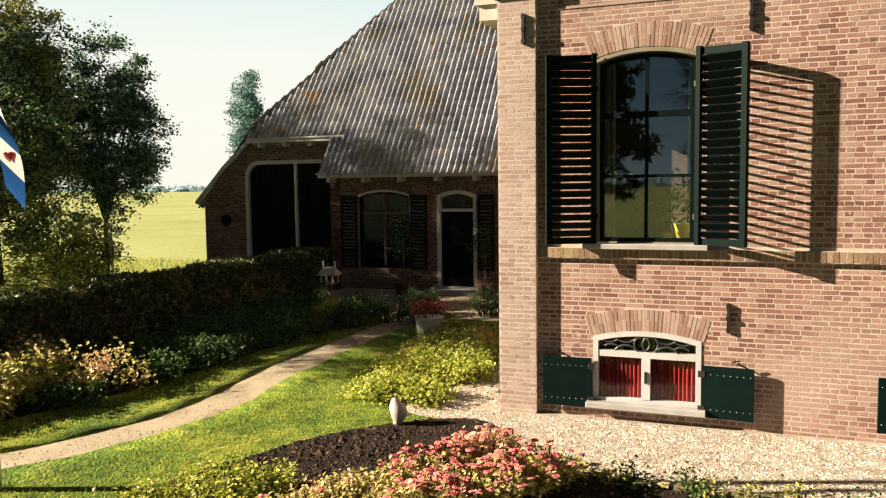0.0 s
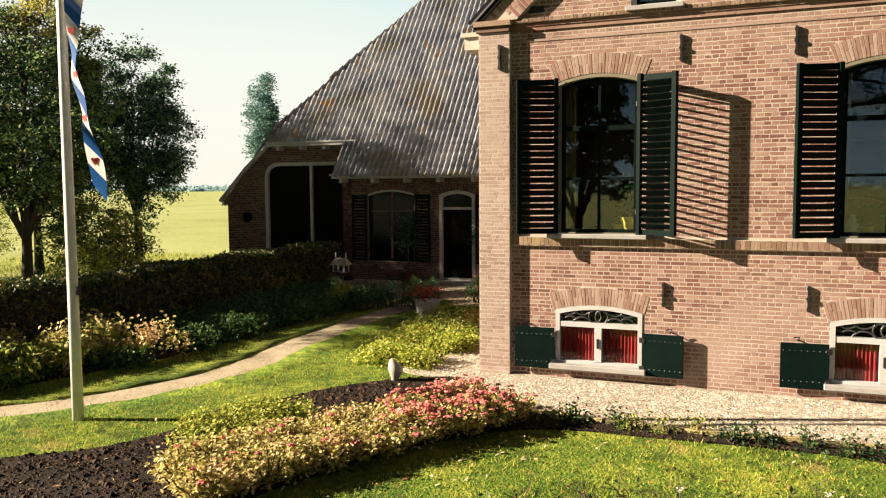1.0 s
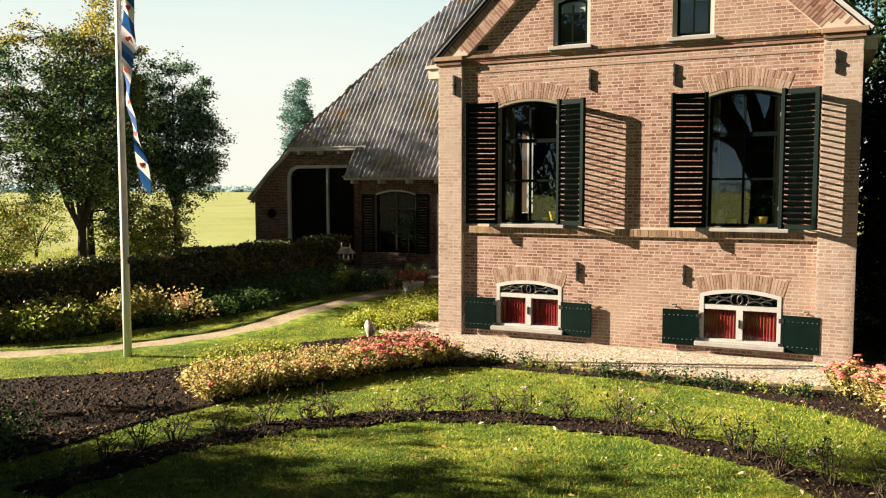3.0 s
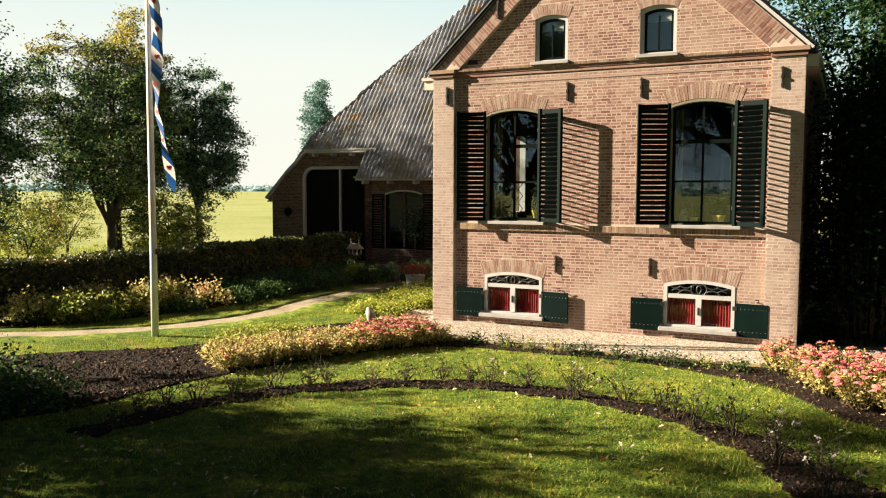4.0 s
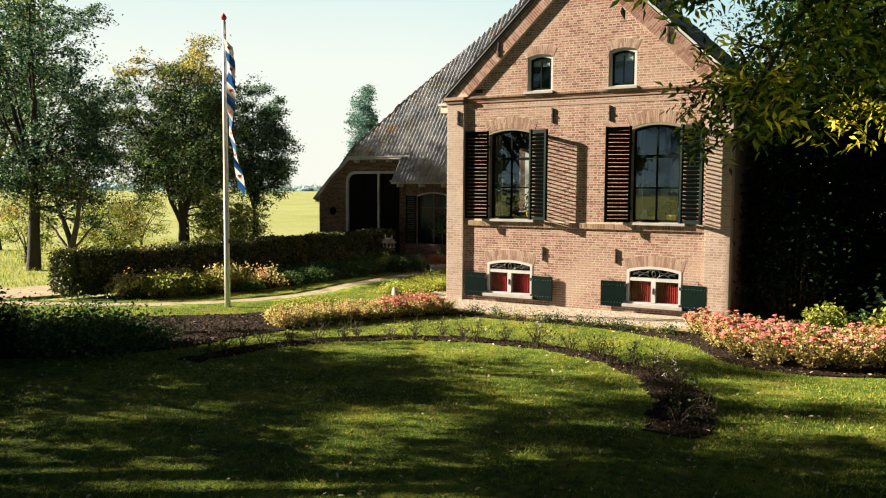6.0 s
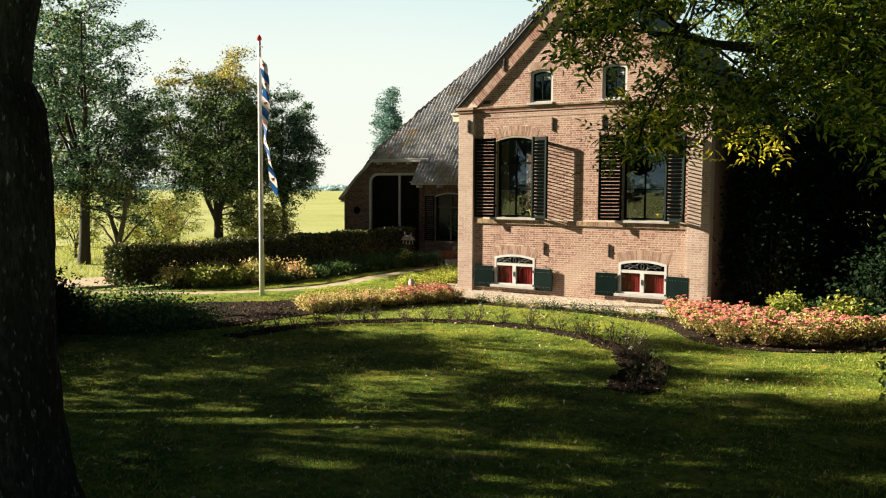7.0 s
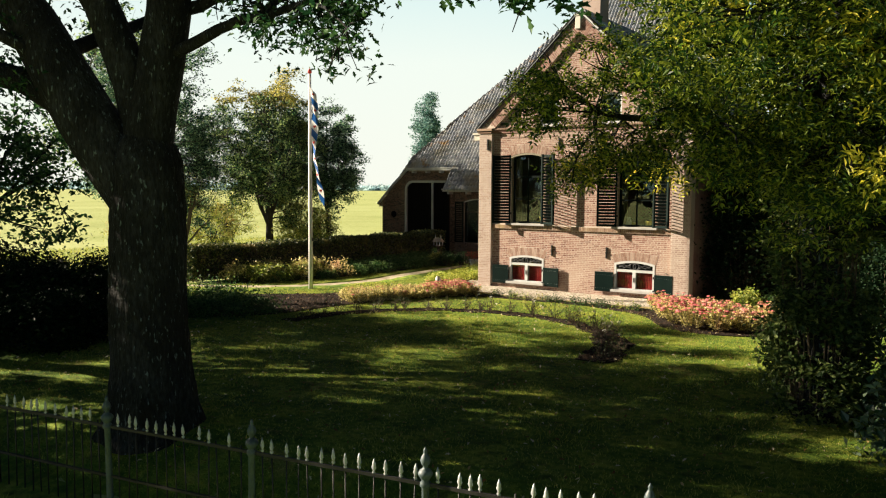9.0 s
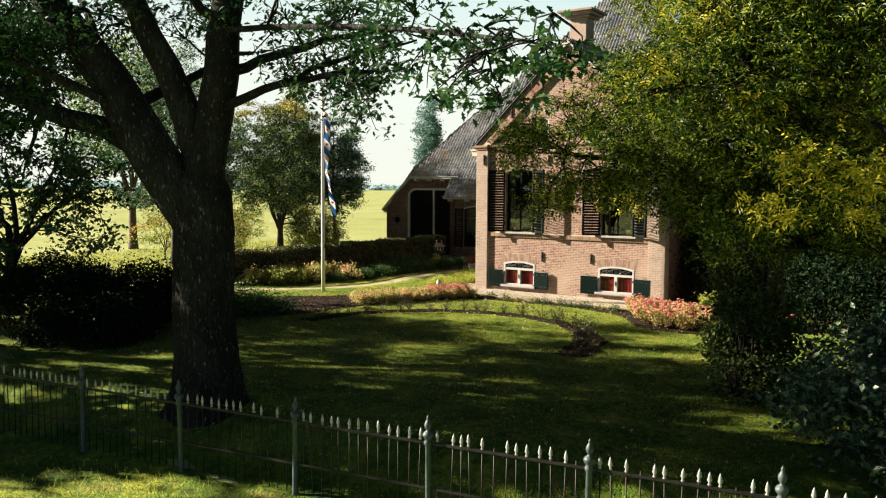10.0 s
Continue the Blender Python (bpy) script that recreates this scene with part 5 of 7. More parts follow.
roof_face((-8.15, 9.36, 2.98), (0.6, 9.36, 2.98), (0.6, 17.6, south_z(17.6)), tuple(hip_top), tuple(hip_low), (-8.15, 10.12, south_z(10.12)))
roof_face((-8.15, 9.36, 2.98), (-8.15, 10.12, south_z(10.12)), (-8.15, 10.12, 2.98))
roof_face(tuple(hip_low), tuple(hip_top), (-2.9, 32, hip_top.z), (-12.72, 32, 2.2), (-12.72, DY - 0.02, 2.2), (-10.95, DY - 0.02, 3.95))
bmesh.ops.recalc_face_normals(roof_bm, faces=roof_bm.faces[:])
under(part("roof", roof_bm, M_DARKWOOD, None), barn)
ang = math.atan(RS)
up_s = (0, math.cos(ang), math.sin(ang))
fm = slope_frame((0, 9.30, 2.98 - 0.06 * RS + 0.05), (1, 0, 0), up_s)


def south_span(r):
    y = 9.30 + r * 0.26 * math.cos(ang)
    hipx = -10.75 + (y - 10.12) * (7.85 / 7.48)
    return (-8.2 if y < 9.98 else hipx, 0.6)


tiles(barn, fm, south_span, 52, rng, lambda p: p[0] < -0.6 and 1.0 < p[1] < 6.0 and p[0] > -5.2)
wang = math.atan2(hip_top.z - 2.2, 9.82)
up_w = (math.cos(wang), 0, math.sin(wang))
fw = slope_frame((-12.8, 31.0, 2.08), (0, -1, 0), up_w)


def west_span(r):
    x = -12.76 + r * 0.26 * math.cos(wang)
    end = 31.0 - (DY + max(0.0, (x + 10.75) * 7.48 / 7.85))
    return (max(0.0, end - 9.0), end)


tiles(barn, fw, west_span, 54, rng)
pieces = []
for k in range(40):
    a, b = hip_low.lerp(hip_top, k / 40), hip_low.lerp(hip_top, (k + 1.1) / 40)
    pieces.append(tube([a, b], [0.06, 0.05], 8))
v, f = join(pieces)
under(part_mesh("hip_tiles", fast_mesh("hip_tiles", v, f, True), M_TILE, None, "rounded hip tiles"), barn)
pieces = []
for a, b in (((-12.74, DY - 0.06, 2.25), (-11.8, DY - 0.06, 3.2)), ((-11.8, DY - 0.06, 3.2), (-10.8, DY - 0.1, 4.02))):
    pieces.append(tube([a, b], [0.07, 0.07], 6))
v, f = join(pieces)
under(part_mesh("verge_tiles", fast_mesh("verge_tiles", v, f, True), M_TILE, None, "rounded verge tiles"), barn)


# ---- trees ----
def bent(rng, a, b, n, sag, wobble):
    a, b = np.array(a, float), np.array(b, float)
    t = np.linspace(0, 1, n)[:, None]
    mid = (a + b) / 2 + np.array((0, 0, sag)) + rng.normal(size=3) * wobble
    p = (1 - t) ** 2 * a + 2 * t * (1 - t) * mid + t * t * b
    p[1:-1] += rng.normal(size=(n - 2, 3)) * wobble * 0.25
    return p


def tree(name, base, label, trunk, limbs, clumps, leaf, mats, seed, category="tree", group="", top=None):
    """trunk: (height, radius, lean x, lean y). limbs: list of end points relative to the base, with radius.
    clumps: list of (centre relative to the base, radius, leaves). leaf: (size, template, up, droop).
    top: (material, height, label) of a differently coloured head of the crown."""
    r = np.random.default_rng(seed)
    t = thing(name, label, category, group, at=base)
    h, rad, lx_, ly_ = trunk
    tp = [np.array((lx_ * (z / h) + 0.05 * rad * math.sin(3 * z), ly_ * (z / h), z)) for z in np.linspace(-0.15, h, 9)]
    tr = [rad * (1.0 - (0.12 if rad > 0.4 else 0.35) * i / 8) * (1.25 if i == 0 else 1.08 if i == 1 else 1.0) for i in range(9)]
    if rad > 0.4:
        # deep furrows and a spread foot
        sides, rings = 90, 70
        zs = np.linspace(0, 8, rings)
        fp = [np.array([np.interp(q, range(9), [p[i] for p in tp]) for i in range(3)]) for q in zs]
        fr = [np.interp(q, range(9), tr) * math.sqrt(max(0.0, 1 - max(0.0, (q - 6.8) / 1.2) ** 2)) for q in zs]
        fv, ff = tube(fp, fr, sides)
        ang = np.tile(np.arange(sides) * 2 * math.pi / sides, rings)
        zz = np.repeat(zs, sides)
        dep = 0.5 * np.sin(23 * ang + 1.1 * np.sin(3.1 * zz) + 0.8 * np.sin(5 * ang)) + 0.5 * np.sin(37 * ang + 1.7 * np.sin(2.3 * zz + 2 * ang)) + 0.45 * np.sin(9 * zz + 11 * ang) + r.normal(size=len(zz)) * 0.25
        big = 0.03 * np.sin(5 * ang + 0.5 * zz) + 0.16 * np.exp(-zz * 1.7) * (0.6 + 0.6 * np.sin(6 * ang + 1))
        mid = np.repeat(np.array(fp), sides, axis=0)
        pieces = [(mid + (fv - mid) * (1 + 0.022 * dep + big)[:, None], ff)]
    else:
        pieces = [tube(tp, tr, 14)]
    stems = [(p, q) for p, q in zip(tp[4:], tr[4:])]
    ends, lines = [], []
    for e, er, start in limbs:
        if isinstance(start, tuple):
            origin = lines[start[0]][int(round(start[1] * 8))]
        else:
            origin = tp[int(np.clip(round(start * 8), 2, 8))]
        line = bent(r, origin, e, 9, 0.25, 0.1 if er > 0.22 else 0.18 * min(er, 0.15) / 0.15)
        lines.append(line)
        pieces.append(tube(line, np.linspace(er, er * (0.5 if er > 0.22 else 0.3), 9), 10 if er > 0.22 else 8))
        ends += [(p, er * (1 - 0.7 * k / 8)) for k, p in enumerate(line) if k > 1]
    nodes = np.array([p for p, _ in ends] + [p for p, _ in stems])
    nrad = np.array([q for _, q in ends] + [q for _, q in stems])
    for c, cr, n in clumps:
        c = np.array(c)
        d = np.linalg.norm(nodes - c, axis=1) + 0.4 * np.maximum(0, nodes[:, 2] - c[2])
        k = int(np.argmin(d))
        line = bent(r, nodes[k], c, 6, 0.1, 0.12)
        pieces.append(tube(line, np.linspace(min(nrad[k] * 0.45, 0.05), 0.008, 6), 5))
        for _ in range(4):
            q = c + r.normal(size=3) * cr * 0.55
            pieces.append(tube(bent(r, line[3], q, 4, 0.02, 0.06), np.linspace(0.012, 0.004, 4), 4))
    v, f = join(pieces)
    part_mesh("trunk", fast_mesh("trunk", v, f, True), mats[0], t)
    cs, ss, high = [], [], []
    for c, cr, n in clumps:
        high.append(np.full(n, bool(top) and c[2] + 0.25 * c[0] * math.sin(c[1]) > (top[1] if top else 0)))
        sub = r.normal(size=(6, 3)) * cr * 0.55
        p = np.array(c) + sub[r.integers(0, 6, n)] + r.normal(size=(n, 3)) * cr * np.array((0.4, 0.4, 0.2))
        cs.append(p)
        ss.append(r.uniform(0.6, 1.2, n) * leaf[0])
    cs, ss, high = np.concatenate(cs), np.concatenate(ss), np.concatenate(high)
    for pick, mat, note in ((~high, mats[1], ""), (high, top[0] if top else None, top[2] if top else "")):
        if pick.any():
            v, f = leaf_cloud(r, cs[pick], ss[pick], leaf[1], leaf[2], leaf[3])
            part_mesh("crown", fast_mesh("crown", v, f), mat, t, note)
    return t


def crown(rng, centre, radii, n, cr, leaves, low=-1.0, hollow=0.45):
    """Clumps scattered through an uneven egg."""
    out = []
    while len(out) < n:
        d = rng.normal(size=3)
        d /= np.linalg.norm(d)
        if d[2] < low:
            continue
        k = rng.uniform(hollow, 1.0) ** 0.6 * (0.88 + 0.2 * math.sin(5 * d[0] + 3 * d[1]) + 0.08 * math.sin(9 * d[2]))
        out.append((tuple(np.array(centre) + d * np.array(radii) * k), cr * rng.uniform(0.7, 1.25), int(leaves * rng.uniform(0.6, 1.3))))
    return out


def fan(rng, centre, radii, n, radius, start=(0.6, 1.0)):
    out = []
    for i in range(n):
        a = 2 * math.pi * (i + rng.uniform(-0.3, 0.3)) / n
        e = np.array(centre) + np.array(radii) * np.array((math.cos(a) * 0.7, math.sin(a) * 0.7, rng.uniform(-0.3, 0.7)))
        out.append((tuple(e), radius * rng.uniform(0.6, 1.0), rng.uniform(*start)))
    return out


r0 = np.random.default_rng(21)
# the lime behind the hedge, with yellowing top
tree("tree", (-15.15, 5.1, 0), "round-headed deciduous tree with a yellowing top", (2.1, 0.16, 0.1, 0.0), fan(r0, (0, 0, 4.9), (2.6, 2.6, 2.4), 9, 0.11) + [((0.1, 0, 7.0), 0.1, 1.0)],
     crown(r0, (0, 0, 4.9), (3.4, 3.4, 3.5), 170, 0.42, 300, -0.99, 0.3), (0.105, LEAF_PLAIN, 0.4, 0.2), (M_BARK3, M_TREELEAF), 31, group="trees behind the hedge", top=(M_TOPLEAF, 6.9, "yellowing leaves"))
tree("tree", (-16.6, 10.8, 0), "young tree with blue-green leaves by the pasture", (2.2, 0.1, 0, 0), fan(r0, (0, 0, 4.4), (1.7, 1.7, 2.2), 7, 0.06) + [((0, 0, 6.5), 0.06, 1.0)],
     crown(r0, (0, 0, 4.4), (2.5, 2.5, 3.1), 135, 0.42, 280, -0.97, 0.3), (0.115, LEAF_PLAIN, 0.4, 0.2), (M_BARK3, M_BLUELEAF), 32, group="trees behind the hedge")
tree("tree", (-18.0, 8.0, 0), "leafy tree among others at the pasture's edge", (2.2, 0.15, 0, 0), fan(r0, (0, 0, 4.6), (1.9, 1.9, 2.0), 7, 0.08), crown(r0, (0, 0, 4.6), (2.6, 2.6, 3.1), 95, 0.44, 330, -0.95), (0.13, LEAF_PLAIN, 0.4, 0.2), (M_BARK3, M_BLUELEAF), 38, group="trees behind the hedge")
# added tree, mostly hidden, whose crown throws shade on the barn
tree("tree", (-25.0, 3.6, 0), "tall dense tree added to shade the barn", (3.0, 0.24, 0, 0), fan(r0, (0, 0, 6.4), (2.6, 2.6, 2.8), 8, 0.12), crown(r0, (0, 0, 7.5), (3.3, 3.3, 4.5), 110, 0.7, 130, -0.9), (0.22, LEAF_PLAIN, 0.4, 0.2), (M_BARK2, M_TREELEAF), 39, group="trees behind the hedge")
tree("tree", (-15.5, -0.9, 0), "tall slender tree beside the farm drive", (4.2, 0.2, 0.15, 0.1), fan(r0, (0, 0, 5.4), (1.9, 1.9, 2.8), 9, 0.1, (0.3, 1.0)) + [((0.2, 0, 8.5), 0.09, 1.0)],
     crown(r0, (0.4, 0.3, 5.3), (3.1, 3.1, 4.6), 150, 0.42, 270, -0.97, 0.3), (0.11, LEAF_PLAIN, 0.4, 0.2), (M_BARK3, M_BLUELEAF), 33, group="trees behind the hedge")
tree("crooked_tree", (-14.4, -0.3, 0), "small crooked tree with forked stems behind the hedge", (0.7, 0.17, 0.05, 0), [((-0.9, 0.1, 2.4), 0.1, 1.0), ((0.9, -0.1, 2.6), 0.11, 1.0), ((0.2, 0.3, 2.9), 0.07, 0.9), ((-1.5, 0, 1.7), 0.05, 0.8), ((1.7, 0.2, 1.9), 0.05, 0.8)],
     crown(r0, (0, 0, 2.6), (2.1, 1.6, 1.0), 40, 0.45, 90, -0.6), (0.1, LEAF_PLAIN, 0.4, 0.2), (M_BARK2, M_TREELEAF), 34)
tree("shrub", (-15.2, 7.6, 0), "round light green shrub under the trees", (0.5, 0.08, 0, 0), fan(r0, (0, 0, 1.2), (1.0, 1.0, 0.9), 6, 0.04), crown(r0, (0, 0, 1.25), (1.3, 1.3, 1.4), 60, 0.4, 110), (0.11, LEAF_PLAIN, 0.4, 0.1), (M_BARK2, M_PERENNIAL), 35, "shrub")
tree("poplar", (-54.5, 73.6, 0), "slim pale poplar far behind the barn", (6.0, 0.25, 0, 0), [((0, 0, 16.0), 0.15, 1.0)], crown(r0, (0, 0, 10.6), (2.0, 2.0, 6.6), 130, 0.75, 120, -1.0, 0.2), (0.3, LEAF_PLAIN, 0.3, 0.0), (M_BARK2, M_POPLARLEAF), 36)
for i, (x, y, k) in enumerate(((-17.0, 3.4, 1.0), (-19.5, 5.6, 1.2), (-13.2, 6.6, 0.8), (-18.2, 0.6, 1.1), (-21.5, 8.5, 1.3))):
    tree("shrub", (x, y, 0), "loose light green shrub at the pasture's edge", (0.5, 0.07, 0, 0), fan(r0, (0, 0, 1.1 * k), (k, k, 0.8 * k), 6, 0.04), crown(r0, (0, 0, 1.15 * k), (1.2 * k, 1.2 * k, 1.1 * k), 34, 0.36, 110), (0.1, LEAF_PLAIN, 0.4, 0.1), (M_BARK3, M_PERENNIAL), 230 + i, "shrub", "light green shrubs")
for dx in (-0.35, 0.35):
    st = thing("tree_stake", "weathered wooden stake beside a young tree", "stake", "tree stakes", at=(-16.6 + dx, 10.6, 0))
    part("post", boxes((-0.04, 0.04, -0.04, 0.04, -0.05, 1.6)), M_WOODSLAT, st)

# the old oak by the fence
OAK = (4.25, -15.35, -0.03)
oak_limbs = [((0.5, 0.33, 8.2), 0.33, 0.9), ((-2.45, -1.65, 7.1), 0.42, 0.74), ((-3.4, -2.3, 5.3), 0.2, (1, 0.25)), ((3.4, 0.0, 5.0), 0.09, (0, 0.3)), ((2.4, 1.8, 6.0), 0.09, (0, 0.4)), ((1.8, -2.2, 6.0), 0.09, (0, 0.45)),
             ((-1.5, 2.4, 6.0), 0.11, (1, 0.4)), ((-3.6, 0.2, 6.8), 0.11, (1, 0.5)), ((-2.2, -2.8, 5.6), 0.09, (1, 0.35)), ((3.6, -0.3, 4.6), 0.03, (3, 0.7)), ((3.6, 0.7, 5.5), 0.05, (3, 0.5)), ((7.3, -2.85, 4.6), 0.05, (0, 0.5)), ((6.2, -1.7, 4.5), 0.025, (11, 0.7)), ((-1.35, -0.95, 7.4), 0.26, 0.98)]
oak_clumps = crown(r0, (0.0, 0, 7.9), (4.4, 4.0, 2.7), 18, 0.55, 170, -0.75, 0.35) + crown(r0, (-0.9, -0.4, 5.9), (3.7, 2.6, 1.1), 38, 0.5, 170, -0.9, 0.3)
oak_clumps += [((3.5, -0.35, 4.3), 0.2, 80), ((3.5, -0.1, 4.6), 0.3, 120), ((3.0, 0.1, 4.85), 0.4, 120), ((4.3, 0.1, 4.8), 0.4, 120), ((4.8, -0.1, 4.85), 0.36, 100), ((2.5, 0.4, 4.8), 0.36, 110),
               ((1.7, 0.2, 5.2), 0.4, 110), ((3.7, 0.6, 5.3), 0.45, 130), ((5.3, 0.0, 5.1), 0.36, 90), ((-1.2, -0.9, 4.5), 0.45, 130), ((-1.9, -1.2, 4.1), 0.5, 150), ((-0.9, 0.2, 5.0), 0.4, 120), ((-2.7, -1.5, 4.4), 0.5, 150), ((-3.2, -2.0, 4.9), 0.5, 140), ((-2.4, -1.6, 3.5), 0.4, 110)]
# the long bough reaching out over the road verge
SPRAY = [((x, y, z), 0.22, 85) for x, y, z in ((4.35, -1.35, 5.1), (4.95, -1.65, 5.0), (5.55, -1.85, 4.75), (6.05, -1.85, 4.45), (6.3, -1.62, 4.32), (6.35, -2.35, 4.75), (6.85, -2.65, 4.6), (7.25, -2.85, 4.5), (7.6, -2.95, 4.4),
                                                (7.05, -3.4, 4.3), (6.65, -3.0, 4.5), (5.35, -2.2, 5.05), (4.75, -1.2, 4.85), (6.6, -2.1, 4.9), (7.7, -3.2, 4.5), (5.9, -2.5, 5.2), (4.2, -1.0, 5.5), (3.9, -1.4, 5.3))]
oak_clumps = [q for q in oak_clumps if not (-1.3 < 0.82 * q[0][0] + 0.57 * q[0][1] < 0.75 and q[0][2] < 6.1) and not (0.82 * q[0][0] + 0.57 * q[0][1] > 3.3 and q[0][2] < 6.6)]
oak_clumps = [(c, k, int(n * 1.3)) for c, k, n in oak_clumps] + SPRAY
oak_clumps += [((x, y, z), 0.36, 105) for x, y, z in ((1.0, 0.4, 5.4), (1.4, 0.6, 5.7), (2.0, 0.3, 5.05), (2.3, 0.3, 5.4), (2.8, 0.4, 5.15), (1.2, 0.9, 5.1), (3.2, 0.2, 5.5), (1.7, 0.8, 5.3), (2.2, -0.2, 4.95), (2.9, 0.1, 4.85), (3.3, 0.1, 4.9), (3.4, 0.0, 5.4), (2.6, 0.1, 4.9), (3.0, -0.3, 5.7), (2.4, 0.6, 5.9), (1.5, 0.3, 6.1))]
oak_clumps += [((x, y, z), 0.42, 130) for x, y, z in ((-2.0, -1.2, 5.2), (-2.5, -1.8, 5.6), (-1.8, -1.7, 5.9), (-3.0, -1.6, 5.2), (-2.9, -2.4, 4.6), (-3.4, -2.2, 4.2), (-3.6, -2.7, 5.2), (-3.9, -2.4, 3.7))]
oak_clumps += crown(r0, (-2.6, -1.9, 5.6), (1.9, 1.5, 1.3), 34, 0.42, 150, -0.9, 0.2)
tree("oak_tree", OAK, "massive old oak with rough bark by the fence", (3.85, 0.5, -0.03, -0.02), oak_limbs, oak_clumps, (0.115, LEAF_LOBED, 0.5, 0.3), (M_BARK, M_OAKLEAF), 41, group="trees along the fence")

# the row of trees along the road to the west, outside most of the view
rt = np.random.default_rng(210)
for i, (x, y, hgt) in enumerate(((-4.6, -16.1, 11.0), (-13.5, -16.3, 11.5), (-22.5, -18.5, 12.5), (-31.5, -18.3, 12.0))):
    tree("oak_tree", (x, y, -0.4), "tall leafy oak in the row along the fence", (3.6, 0.36, 0.1, 0.0), fan(rt, (0, 0, 6.6), (4.0, 4.0, 2.8), 9, 0.16, (0.7, 1.0)), crown(rt, (0, 0, (7.2, 8.6, 9.4, 6.5)[i]), (4.7, 4.5, (4.1, 4.7, 4.6, 3.3)[i]), (50, 36, 34, 28)[i], 0.6, 280, -0.8, 0.25),
         (0.2, LEAF_PLAIN, 0.4, 0.2), (M_BARK, M_OAKLEAF), 50 + i, group="trees along the fence")

tree("tree", (-7.1, -12.5, -0.05), "low-branched leafy tree over dark shrubs", (2.1, 0.2, 0.0, 0.0), fan(rt, (0, 0, 3.6), (3.4, 3.2, 1.6), 9, 0.11, (0.5, 1.0)), [q for k, q in enumerate(crown(rt, (0, 0, 3.5), (3.9, 3.5, 2.4), 100, 0.45, 170, -0.9, 0.35)) if k % 2 or q[0][2] < 2.6], (0.15, LEAF_PLAIN, 0.4, 0.3), (M_BARK, M_OAKLEAF), 58)
# unseen oak, added only to cast shade on lawn and fence
tree("oak_tree", (-3.2, -18.4, -0.5), "young oak out of view, added to shade the lawn", (2.2, 0.22, 0.1, 0.0), fan(rt, (0, 0, 4.8), (2.8, 1.9, 2.2), 8, 0.12, (0.7, 1.0)), crown(rt, (0, 0, 5.1), (3.4, 2.1, 3.2), 52, 0.45, 230, -0.9, 0.3), (0.2, LEAF_PLAIN, 0.4, 0.2), (M_BARK, M_OAKLEAF), 59, group="trees along the fence")
# unseen trees to the south-west, added to shade the fence and verge
for i, (x, y) in enumerate(((-11.5, -20.7), (-21.0, -24.0), (-30.5, -24.6))):
    tree("oak_tree", (x, y, -0.5), "leafy oak out of view, added to shade the verge", (3.4, 0.34, 0.1, 0.0), fan(rt, (0, 0, 6.2), (4.0, 4.0, 2.8), 8, 0.16, (0.7, 1.0)), crown(rt, (0, 0, 6.4), (4.3, 2.9, 3.8), 54, 0.6, 120, -0.8, 0.35), (0.3, LEAF_PLAIN, 0.4, 0.2), (M_BARK, M_OAKLEAF), 150 + i, group="trees beyond the road")

# the ash on the eastern side, trunk wrapped in ivy
ASH = (11.3, -9.9, 0)
ash_limbs = [((-2.3, -2.4, 4.0), 0.1, 0.7), ((-1.5, -0.9, 5.0), 0.12, 0.9), ((0.5, -3.0, 4.8), 0.13, 0.8), ((2.5, -1.5, 5.6), 0.13, 0.9), ((0, 2.2, 6.0), 0.12, 1.0), ((-0.4, -0.8, 8.0), 0.16, 1.0), ((-1.8, 1.4, 5.8), 0.1, 0.9), ((1.8, 2.0, 6.5), 0.1, 1.0)]
ash_clumps = crown(r0, (0.4, -1.2, 5.9), (4.0, 3.6, 3.0), 200, 0.5, 165, -0.85, 0.35)
ash_clumps += [((a + 0.6, b - 0.4, c), d, e) for (a, b, c), d, e in (
                 ((-2.0, -1.6, 3.3), 0.45, 160), ((-1.4, -2.4, 3.5), 0.45, 160), ((-1.2, -1.2, 3.1), 0.5, 170), ((-0.5, -2.0, 3.2), 0.5, 170), ((0.4, -2.6, 3.3), 0.5, 170), ((1.3, -2.2, 3.1), 0.5, 170), ((1.9, -1.6, 2.7), 0.5, 170), ((0.7, -1.4, 2.6), 0.5, 170), ((2.4, -0.8, 2.4), 0.5, 170),
                 ((1.0, -3.4, 2.7), 0.32, 110), ((1.7, -3.2, 2.5), 0.32, 110), ((0.5, -3.2, 3.9), 0.4, 140))]
ash_clumps += crown(r0, (0.9, -1.3, 3.6), (3.0, 2.2, 1.5), 55, 0.48, 190, -0.9, 0.3)
ash_clumps += crown(rt, (1.0, -3.0, 5.4), (1.7, 0.8, 1.2), 40, 0.42, 170, -0.9, 0.0) + crown(rt, (1.3, -2.9, 3.7), (1.4, 0.7, 1.0), 22, 0.4, 170, -0.9, 0.0)
ash_clumps = [((c[0] + 0.3, c[1], c[2] + (0.25 if c[0] < -0.8 and c[2] < 3.8 else 0)), k, n) for c, k, n in ash_clumps if not (c[0] < -1.55 and c[1] < -1.0 and c[2] > 5.2) and not (c[0] < -2.2 and c[1] > -1.4) and not (c[0] < -2.6 and c[2] > 5.2) and not (c[0] > 1.0 and c[2] < 4.8 and int(c[0] * 97 + c[1] * 31) % 2)]
